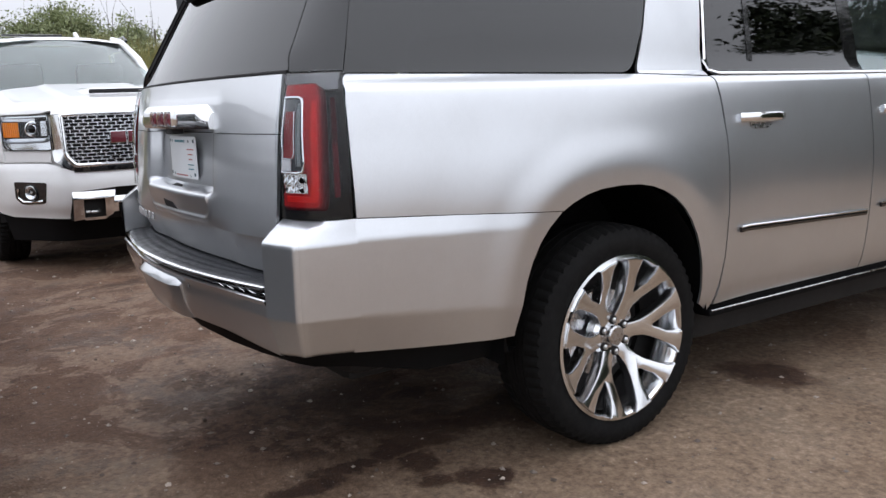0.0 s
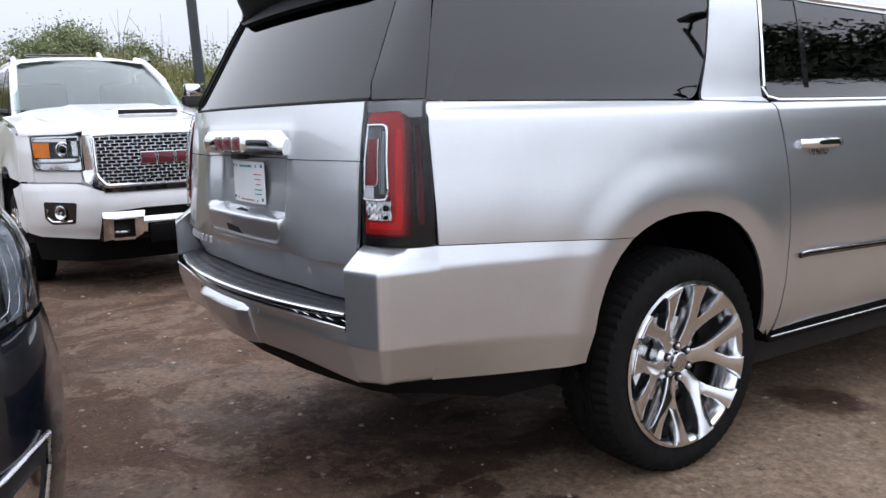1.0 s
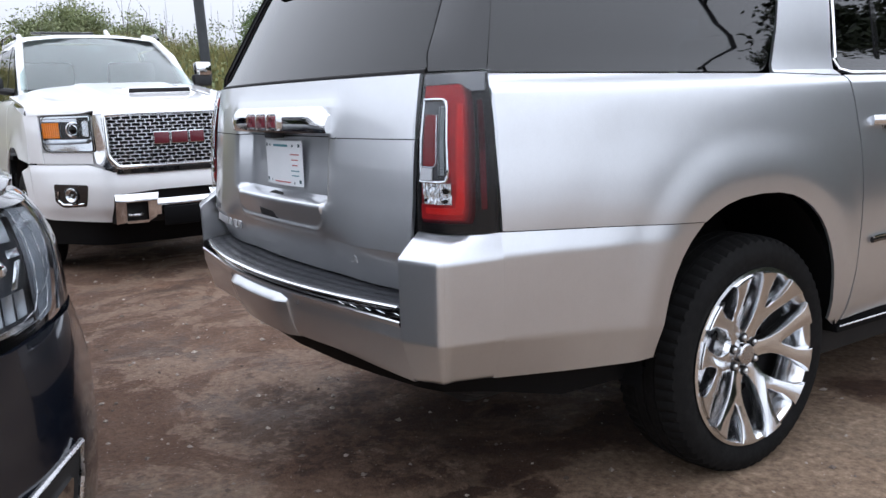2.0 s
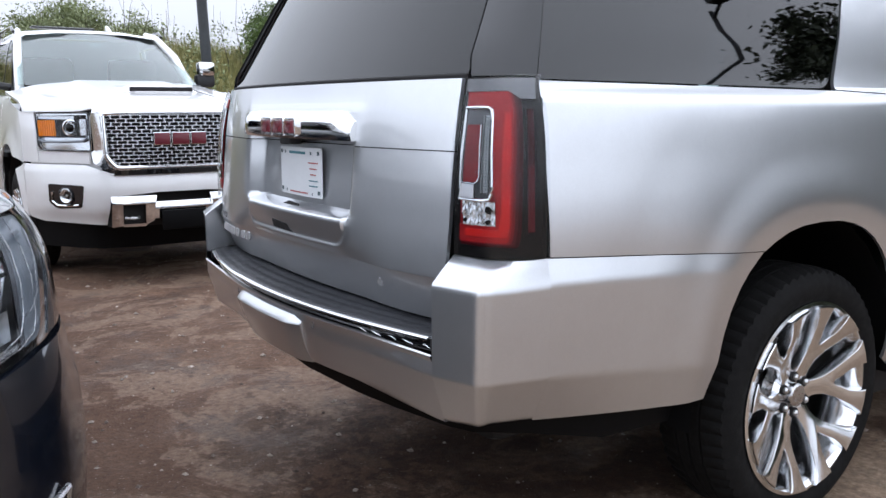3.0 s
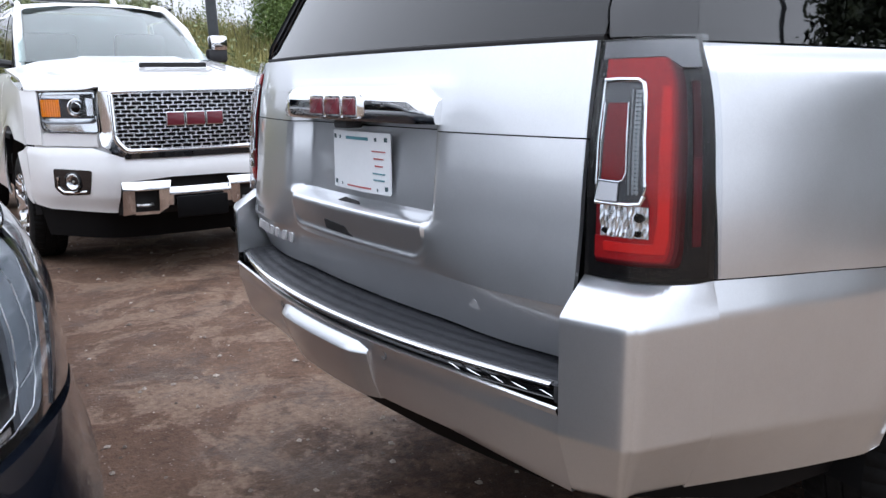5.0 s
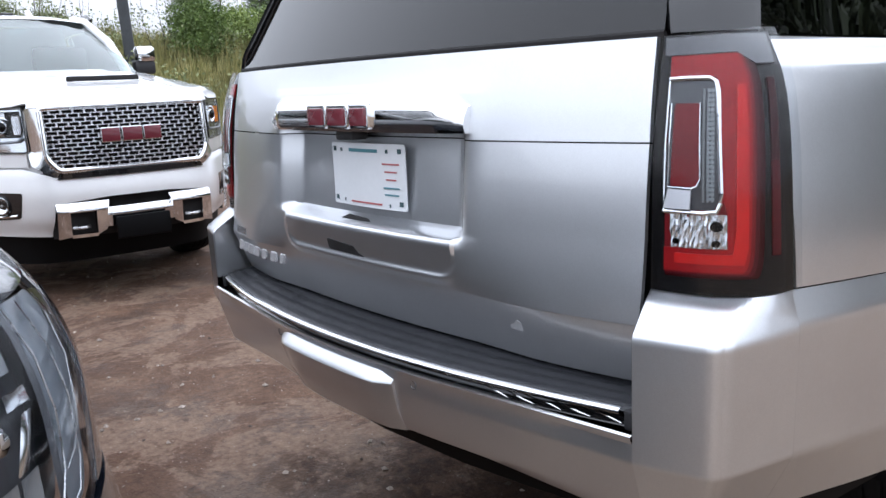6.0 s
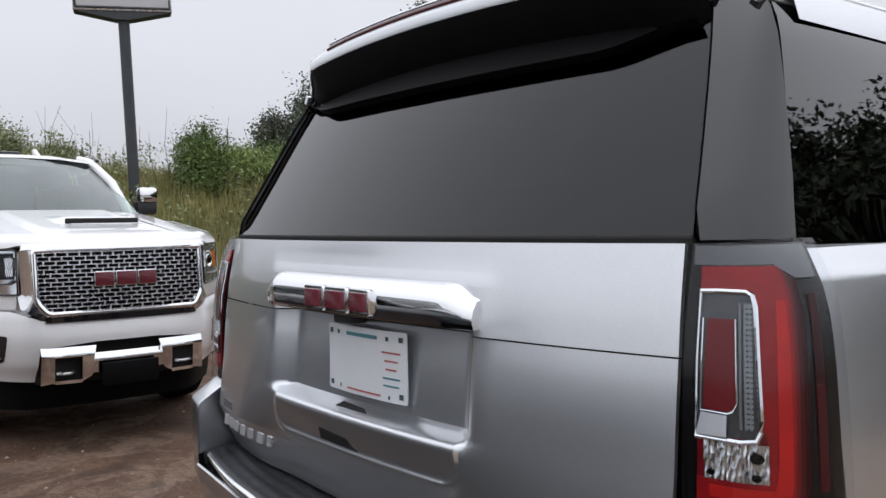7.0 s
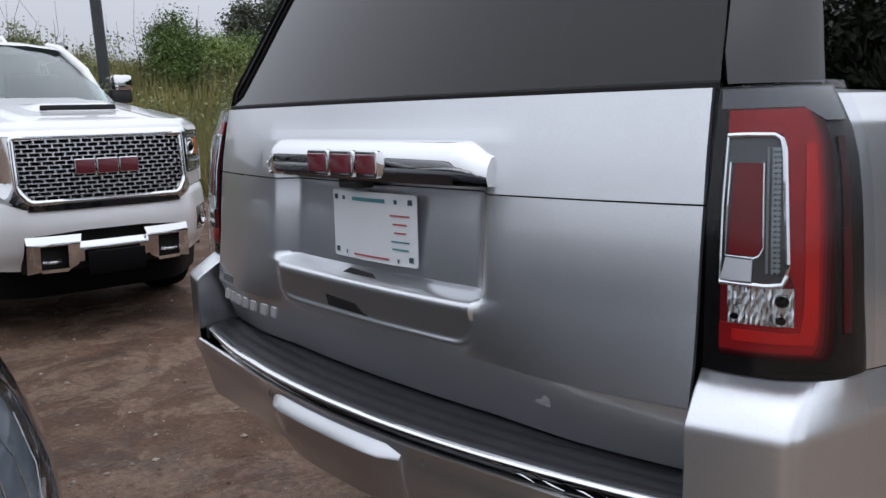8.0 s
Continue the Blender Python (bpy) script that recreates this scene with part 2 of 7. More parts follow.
def ground_material():
    """Damp brown dirt with gravel, light sandy patches, dark wet stains and painted shade under the SUV."""
    m = bpy.data.materials.new("damp_gravel_dirt")
    m.use_nodes = True
    nt = m.node_tree
    p = nt.nodes["Principled BSDF"]
    big = noise_node(nt, 0.55, 6, 0.62)
    mid = noise_node(nt, 2.6, 8, 0.68)
    fine = noise_node(nt, 34, 6, 0.7)
    base = ramp_node(nt, mid.outputs["Fac"], [(0.30, (0.098, 0.056, 0.037)), (0.46, (0.126, 0.073, 0.048)), (0.60, (0.163, 0.099, 0.066)), (0.74, (0.235, 0.158, 0.110))])
    patch = ramp_node(nt, big.outputs["Fac"], [(0.36, (0.72, 0.65, 0.60)), (0.55, (1.0, 1.0, 1.0)), (0.72, (1.22, 1.18, 1.10))])
    c1 = mix_node(nt, base.outputs["Color"], patch.outputs["Color"], 1.0, "MULTIPLY")
    grain = ramp_node(nt, fine.outputs["Fac"], [(0.28, grey(0.45)), (0.52, grey(1.0)), (0.75, grey(1.45))])
    c2 = mix_node(nt, c1, grain.outputs["Color"], 0.75, "MULTIPLY")
    vor = noise_node(nt, 95, kind="ShaderNodeTexVoronoi")
    peb = ramp_node(nt, vor.outputs["Distance"], [(0.0, grey(1.35)), (0.45, grey(0.75))])
    c3 = mix_node(nt, c2, peb.outputs["Color"], 0.45, "MULTIPLY")
    # crusts of paler sand with crisp, broken edges, and small dark clods between them
    crust = noise_node(nt, 1.45, 12, 0.66)
    crust.inputs["Distortion"].default_value = 0.6
    cm = ramp_node(nt, crust.outputs["Fac"], [(0.515, grey(0.0)), (0.545, grey(1.0))])
    sand = ramp_node(nt, fine.outputs["Fac"], [(0.30, (0.155, 0.100, 0.070)), (0.52, (0.255, 0.178, 0.128)), (0.74, (0.40, 0.30, 0.225))])
    cs = nt.nodes.new("ShaderNodeMath")
    cs.operation = "MULTIPLY"
    cs.inputs[1].default_value = 0.48
    nt.links.new(cm.outputs["Color"], cs.inputs[0])
    c3 = mix_node(nt, c3, sand.outputs["Color"], cs.outputs["Value"])
    clod = noise_node(nt, 7.5, 9, 0.7)
    kr = ramp_node(nt, clod.outputs["Fac"], [(0.60, grey(1.0)), (0.645, grey(0.42))])
    c3 = mix_node(nt, c3, kr.outputs["Color"], 0.6, "MULTIPLY")
    speck = noise_node(nt, 160, kind="ShaderNodeTexVoronoi")
    sr = ramp_node(nt, speck.outputs["Color"], [(0.90, grey(0.0)), (0.97, grey(0.55))])
    c3 = mix_node(nt, c3, (0.42, 0.36, 0.31), sr.outputs["Color"])
    wet = noise_node(nt, 1.15, 9, 0.72)
    wr = ramp_node(nt, wet.outputs["Fac"], [(0.55, grey(0.0)), (0.60, grey(1.0))])
    c4 = mix_node(nt, c3, (0.030, 0.020, 0.016), wr.outputs["Color"])
    c5 = mix_node(nt, c3, c4, 0.42)
    tc = nt.nodes.new("ShaderNodeTexCoord")
    # damp stains with a shape of their own: drips beside the tyre, a patch by the door, mottles behind the bumper;
    # spots under the SUV paint its shade
    warp = nt.nodes.new("ShaderNodeVectorMath")
    warp.operation = "MULTIPLY_ADD"
    warp.inputs[1].default_value = (0.34, 0.34, 0.0)
    wn = noise_node(nt, 5.5, 6, 0.7)
    nt.links.new(wn.outputs["Color"], warp.inputs[0])
    nt.links.new(tc.outputs["Object"], warp.inputs[2])
    def blots(spots):
        """Where any of some ragged oval spots lie: centre and half widths of each."""
        total = None
        for cx, cy, rx, ry in spots:
            d = nt.nodes.new("ShaderNodeVectorMath")
            d.operation = "SUBTRACT"
            d.inputs[1].default_value = (cx + 0.17, cy + 0.17, 0)
            nt.links.new(warp.outputs["Vector"], d.inputs[0])
            k = nt.nodes.new("ShaderNodeVectorMath")
            k.operation = "MULTIPLY"
            k.inputs[1].default_value = (1 / rx, 1 / ry, 0)
            nt.links.new(d.outputs["Vector"], k.inputs[0])
            ln = nt.nodes.new("ShaderNodeVectorMath")
            ln.operation = "LENGTH"
            nt.links.new(k.outputs["Vector"], ln.inputs[0])
            r = nt.nodes.new("ShaderNodeMapRange")
            r.inputs["From Min"].default_value, r.inputs["From Max"].default_value = 1.15, 0.75
            nt.links.new(ln.outputs["Value"], r.inputs["Value"])
            if total is None:
                total = r.outputs["Result"]
            else:
                mx = nt.nodes.new("ShaderNodeMath")
                mx.operation = "MAXIMUM"
                nt.links.new(total, mx.inputs[0])
                nt.links.new(r.outputs["Result"], mx.inputs[1])
                total = mx.outputs["Value"]
        return total
    # the last two spots lie under the body and put its shade into the colour
    stain_shade = blots(((0.83, 2.55, 0.26, 0.18), (0.58, 0.30, 0.08, 0.17), (0.51, 0.52, 0.08, 0.17), (0.46, 0.82, 0.10, 0.20), (0.39, 1.17, 0.14, 0.24), (0.65, 0.73, 0.09, 0.08),
                   (0.89, 0.84, 0.12, 0.10), (0.80, 0.70, 0.08, 0.07), (0.42, 1.50, 0.25, 0.35), (0.0, 0.95, 0.50, 0.30)))
    # mottles: damp spots broken up by dry crumbs; under the bumper they also darken for its shade
    mottle = blots(((-0.80, 0.42, 0.34, 0.17), (-0.42, 0.32, 0.26, 0.22), (-0.14, 0.18, 0.20, 0.17), (0.08, 0.52, 0.34, 0.26), (-0.45, 0.78, 0.50, 0.28), (-0.60, 0.12, 0.16, 0.10)))
    crumb = noise_node(nt, 11.0, 8, 0.72)
    cr = ramp_node(nt, crumb.outputs["Fac"], [(0.44, grey(0.0)), (0.53, grey(0.95))])
    mm = nt.nodes.new("ShaderNodeMath")
    mm.operation = "MULTIPLY"
    nt.links.new(mottle, mm.inputs[0])
    nt.links.new(cr.outputs["Color"], mm.inputs[1])
    mo = nt.nodes.new("ShaderNodeMath")
    mo.operation = "MAXIMUM"
    nt.links.new(stain_shade, mo.inputs[0])
    nt.links.new(mm.outputs["Value"], mo.inputs[1])
    stain_shade = mo.outputs["Value"]
    damp_shade = mix_node(nt, c3, (0.46, 0.41, 0.37), 1.0, "MULTIPLY")
    sx = nt.nodes.new("ShaderNodeSeparateXYZ")
    nt.links.new(tc.outputs["Object"], sx.inputs["Vector"])

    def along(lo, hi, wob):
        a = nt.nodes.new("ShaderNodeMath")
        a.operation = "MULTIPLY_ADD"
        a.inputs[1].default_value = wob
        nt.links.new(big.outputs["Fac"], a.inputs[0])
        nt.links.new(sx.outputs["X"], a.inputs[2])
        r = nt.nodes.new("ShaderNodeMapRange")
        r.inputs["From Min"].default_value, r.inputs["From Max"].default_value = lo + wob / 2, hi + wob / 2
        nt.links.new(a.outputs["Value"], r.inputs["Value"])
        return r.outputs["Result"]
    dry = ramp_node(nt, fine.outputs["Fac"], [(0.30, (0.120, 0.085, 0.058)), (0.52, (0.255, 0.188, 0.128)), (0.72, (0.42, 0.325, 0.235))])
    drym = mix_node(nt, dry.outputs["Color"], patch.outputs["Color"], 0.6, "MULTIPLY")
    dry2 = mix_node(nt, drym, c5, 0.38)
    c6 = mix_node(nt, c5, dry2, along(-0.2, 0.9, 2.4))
    c6 = mix_node(nt, c6, damp_shade, stain_shade)
    turf = ramp_node(nt, mid.outputs["Fac"], [(0.35, (0.03, 0.032, 0.012)), (0.65, (0.09, 0.08, 0.035))])
    c7 = mix_node(nt, turf.outputs["Color"], c6, along(-16.0, -12.5, 5.0))
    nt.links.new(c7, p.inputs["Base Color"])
    rr = ramp_node(nt, wet.outputs["Fac"], [(0.46, grey(0.92)), (0.66, grey(0.55))])
    nt.links.new(rr.outputs["Color"], p.inputs["Roughness"])
    p.inputs["Specular IOR Level"].default_value = 0.3
    n1 = bump_node(nt, mid.outputs["Fac"], 0.35, 0.03, p)
    n2 = bump_node(nt, fine.outputs["Fac"], 0.8, 0.012, p, n1)
    bump_node(nt, vor.outputs["Distance"], 0.5, 0.006, p, n2)
    return m


GROUND = ground_material()
STONE = leaf_material("loose_stones", (0.07, 0.048, 0.036), (0.46, 0.39, 0.33), 0.8)


# ---- helpers ----
def thing(name, m=None, label="", category="", group=""):
    ob = new(name)
    ob.empty_display_size = 0.2
    if m is not None:
        ob.matrix_world = m
    return tagged(ob, label, category, group)


def part(name, bm, mat, parent=None, label="", smooth=35):
    me = bpy.data.meshes.new(name)
    bmesh.ops.recalc_face_normals(bm, faces=bm.faces)
    bm.to_mesh(me)
    bm.free()
    me.materials.append(mat)
    if smooth:
        me.shade_smooth()
        me.set_sharp_from_angle(angle=radians(smooth))
    ob = new(name, me)
    if parent is not None:
        ob.parent = parent
    return tagged(ob, label)


def twin(ob, m, parent=None, name=None):
    """A second object on the same mesh."""
    o = new(name or ob.name.split(".")[0], ob.data)
    o.parent = parent or ob.parent
    o.matrix_local = m
    return o


def box(bm, c, s, bevel=0.0, rot=None, seg=2):
    r = bmesh.ops.create_cube(bm, size=1.0)
    vs = r["verts"]
    bmesh.ops.scale(bm, vec=s, verts=vs)
    if bevel:
        es = list({e for v in vs for e in v.link_edges})
        out = bmesh.ops.bevel(bm, geom=es, offset=bevel, segments=seg, affect="EDGES", profile=0.5)
        vs = list({v for f in out["faces"] for v in f.verts} | {v for v in vs if v.is_valid})
    if rot is not None:
        bmesh.ops.rotate(bm, verts=vs, cent=(0, 0, 0), matrix=rot.to_3x3())
    bmesh.ops.translate(bm, vec=c, verts=vs)
    return bm


def rounded(pts, r, n=5):
    """The polygon pts with its corners rounded; r is one radius or one for each corner."""
    out = []
    k = len(pts)
    for i, p in enumerate(pts):
        a, b, c = Vector(pts[i - 1]), Vector(p), Vector(pts[(i + 1) % k])
        rad = r[i] if isinstance(r, (list, tuple)) else r
        u, v = (a - b), (c - b)
        if rad <= 0 or u.length < 1e-6 or v.length < 1e-6:
            out.append(tuple(b))
            continue
        d = min(rad, u.length * 0.48, v.length * 0.48)
        p0, p1 = b + u.normalized() * d, b + v.normalized() * d
        for j in range(n + 1):
            t = j / n
            q = p0 * (1 - t) ** 2 + b * 2 * t * (1 - t) + p1 * t ** 2
            out.append(tuple(q))
    return out


def spline(keys, x):
    """Smooth monotone-ish interpolation through keys [(x, y), ...]."""
    if x <= keys[0][0]:
        return keys[0][1]
    for i in range(len(keys) - 1):
        (x0, y0), (x1, y1) = keys[i], keys[i + 1]
        if x <= x1:
            m0 = (y1 - keys[i - 1][1]) / (x1 - keys[i - 1][0]) if i > 0 else (y1 - y0) / (x1 - x0)
            m1 = (keys[i + 2][1] - y0) / (keys[i + 2][0] - x0) if i + 2 < len(keys) else (y1 - y0) / (x1 - x0)
            h = x1 - x0
            t = (x - x0) / h
            return (2 * t ** 3 - 3 * t * t + 1) * y0 + (t ** 3 - 2 * t * t + t) * h * m0 + (3 * t * t - 2 * t ** 3) * y1 + (t ** 3 - t * t) * h * m1
    return keys[-1][1]


def step(a, b, x):
    t = min(1.0, max(0.0, (x - a) / (b - a)))
    return t * t * (3 - 2 * t)


def shell(outline, fmap, du, dv, thick=0.006, us=(), vs=()):
    """A thin curved panel: the outline, gridded at du x dv, carried to space by fmap(u, v)."""
    bm = bmesh.new()
    f = bm.faces.new([bm.verts.new((u, v, 0)) for u, v in outline])
    bmesh.ops.triangulate(bm, faces=[f])
    lo = [min(p[i] for p in outline) for i in (0, 1)]
    hi = [max(p[i] for p in outline) for i in (0, 1)]
    for axis, d, extra in ((0, du, us), (1, dv, vs)):
        cuts = [lo[axis] + d * k for k in range(1, int((hi[axis] - lo[axis]) / d) + 1)] + list(extra)
        for c in cuts:
            if lo[axis] + 1e-4 < c < hi[axis] - 1e-4:
                co, no = [0, 0, 0], [0, 0, 0]
                co[axis], no[axis] = c, 1
                bmesh.ops.bisect_plane(bm, geom=bm.verts[:] + bm.edges[:] + bm.faces[:], dist=1e-5, plane_co=co, plane_no=no)
    bmesh.ops.remove_doubles(bm, verts=bm.verts, dist=1e-5)
    # clean cells: take out the slanting cuts, then the points that they left on straight edges
    slant = [e for e in bm.edges if len(e.link_faces) == 2 and min(abs(e.verts[0].co[i] - e.verts[1].co[i]) for i in (0, 1)) > 2e-5]
    bmesh.ops.dissolve_edges(bm, edges=slant, use_verts=False)
    loose = [v for v in bm.verts if len(v.link_edges) == 2 and all(len(e.link_faces) == 2 for e in v.link_edges)]
    bmesh.ops.dissolve_verts(bm, verts=loose)
    for v in bm.verts:
        v.co = Vector(fmap(v.co.x, v.co.y))
    if thick:
        thicken(bm, thick)
    return bm


CORE = [Vector((0, 2.6, 0.95))]     # a point inside the body under construction: panels thicken towards it


def thicken(bm, t):
    bmesh.ops.recalc_face_normals(bm, faces=bm.faces)
    bm.normal_update()
    out = sum((v.co - CORE[0]).normalized().dot(v.normal) for v in bm.verts)
    if out < 0:
        bmesh.ops.reverse_faces(bm, faces=bm.faces)
        bm.normal_update()
    faces, edges = bm.faces[:], [e for e in bm.edges if len(e.link_faces) == 1]
    back = {v: bm.verts.new(v.co - v.normal * t) for v in bm.verts[:]}
    for f in faces:
        bm.faces.new([back[v] for v in reversed(f.verts)])
    for e in edges:
        a, b = e.verts
        bm.faces.new((a, b, back[b], back[a]))


def grid(rows, cap=False, closed=False):
    """A surface through rows of points of equal length."""
    bm = bmesh.new()
    vv = [[bm.verts.new(p) for p in r] for r in rows]
    n = len(rows[0])
    for a, b in zip(vv, vv[1:]):
        for i in range(n if closed else n - 1):
            j = (i + 1) % n
            bm.faces.new((a[i], a[j], b[j], b[i]))
    if cap:
        bm.faces.new(vv[0][::-1])
        bm.faces.new(vv[-1])
    return bm


def lathe(profile, n=48, axis="x"):
    """A closed profile of (radius, along) turned round an axis."""
    rows = []
    for k in range(n):
        a = 2 * math.pi * k / n
        c, s = math.cos(a), math.sin(a)
        rows.append([(w, r * c, r * s) if axis == "x" else (r * c, r * s, w) for r, w in profile])
    rows.append(rows[0])
    bm = grid(rows)
    bmesh.ops.remove_doubles(bm, verts=bm.verts, dist=1e-6)
    return bm


def prism(bm, pts, m, depth, bevel=0.0):
    """The flat polygon pts, pushed out by depth along its normal, placed by the matrix m."""
    n0 = len(bm.verts)
    b2 = bmesh.new()
    f = b2.faces.new([b2.verts.new((x, y, 0)) for x, y in pts])
    r = bmesh.ops.extrude_face_region(b2, geom=[f])
    bmesh.ops.translate(b2, vec=(0, 0, depth), verts=[v for v in r["geom"] if isinstance(v, bmesh.types.BMVert)])
    bmesh.ops.recalc_face_normals(b2, faces=b2.faces)
    if bevel:
        top = [e for e in b2.edges if all(abs(v.co.z - depth) < 1e-6 for v in e.verts)]
        bmesh.ops.bevel(b2, geom=top, offset=bevel, segments=2, affect="EDGES", profile=0.5)
    bmesh.ops.transform(b2, matrix=m, verts=b2.verts)
    merge(bm, b2)
    return bm


def merge(bm, other):
    me = bpy.data.meshes.new("tmp")
    other.to_mesh(me)
    other.free()
    bm.from_mesh(me)
    bpy.data.meshes.remove(me)
    return bm


def tube(bm, pts, r, n=8, flat=1.0, up=(0, 0, 1)):
    """A round (or flattened) bar along pts."""
    rows = []
    P = [Vector(p) for p in pts]
    for i, p in enumerate(P):
        d = (P[min(i + 1, len(P) - 1)] - P[max(i - 1, 0)]).normalized()
        a = d.cross(Vector(up))
        if a.length < 1e-4:
            a = d.cross(Vector((1, 0, 0)))
        a.normalize()
        b = a.cross(d)
        rad = r[i] if isinstance(r, (list, tuple)) else r
        rows.append([tuple(p + (a * math.cos(2 * math.pi * k / n) * flat + b * math.sin(2 * math.pi * k / n)) * rad) for k in range(n)])
    return merge(bm, grid(rows, cap=True, closed=True))


# ---- ground: one sheet, with a low overgrown bank behind the parked truck ----
def bank(x, y):
    r = step(-13.5, -20.0, x + 0.12 * y)
    return 2.20 * r + 0.5 * step(-22, -40, x + 0.12 * y)


def ground_height(x, y):
    h = 0.018 * noise.noise(Vector((x * 0.6, y * 0.6, 0))) + 0.010 * noise.noise(Vector((x * 2.3, y * 2.3, 4)))
    return h * step(60, 12, math.hypot(x, y)) - 0.047 + bank(x, y)


def build_ground():
    def ticks(lo, hi, n0, fine):
        out, v = [], 0.0
        while v < hi:
            out.append(v)
            v += fine * (1 + (v / n0) ** 1.6)
        out.append(hi)
        neg, v = [], -fine
        while v > lo:
            neg.append(v)
            v -= fine * (1 + (abs(v) / n0) ** 1.6)
        neg.append(lo)
        return neg[::-1] + out
    xs, ys = ticks(-900, 900, 4.0, 0.12), ticks(-900, 900, 4.0, 0.12)
    bm = grid([[(x, y, ground_height(x, y)) for x in xs] for y in ys])
    g = part("ground", bm, GROUND, None, smooth=180)
    tagged(g, "damp brown dirt and gravel lot with sandy patches", "ground", kind="structure")


build_ground()

AXIS_YZ = Matrix(((0, 0, 1, 0), (1, 0, 0, 0), (0, 1, 0, 0), (0, 0, 0, 1)))     # polygon in y, z; depth along x
AXIS_XZ = Matrix(((1, 0, 0, 0), (0, 0, -1, 0), (0, 1, 0, 0), (0, 0, 0, 1)))    # polygon in x, z; depth towards -y


# ---- wheels ----
def tyre_mesh(R, w, rim_r):
    h = w / 2
    prof = [(rim_r, -h * 0.86), (rim_r + 0.02, -h * 0.97), ((R + rim_r) / 2, -h * 1.0), (R - 0.035, -h * 0.95), (R - 0.012, -h * 0.85), (R - 0.004, -h * 0.7),
            (R, -h * 0.35), (R, -h * 0.33), (R - 0.009, -h * 0.32), (R - 0.009, -h * 0.27), (R, -h * 0.26), (R, h * 0.0),
            (R - 0.009, h * 0.01), (R - 0.009, h * 0.06), (R, h * 0.07), (R, h * 0.33), (R - 0.009, h * 0.34), (R - 0.009, h * 0.39), (R, h * 0.40),
            (R - 0.004, h * 0.7), (R - 0.012, h * 0.85), (R - 0.035, h * 0.95), ((R + rim_r) / 2, h * 1.0), (rim_r + 0.02, h * 0.97), (rim_r, h * 0.86)]
    n = 192
    bm = lathe(prof, n)
    # shoulder lugs: every third strip of the tread's shoulders is a groove
    for v in bm.verts:
        r = math.hypot(v.co.y, v.co.z)
        k = int(round(math.atan2(v.co.z, v.co.y) * n / (2 * math.pi)))
        if r > R - 0.02 and h * 0.5 < abs(v.co.x) < h * 0.9 and k % 3 == 0:
            v.co.y *= (r - 0.010) / r
            v.co.z *= (r - 0.010) / r
    return bm


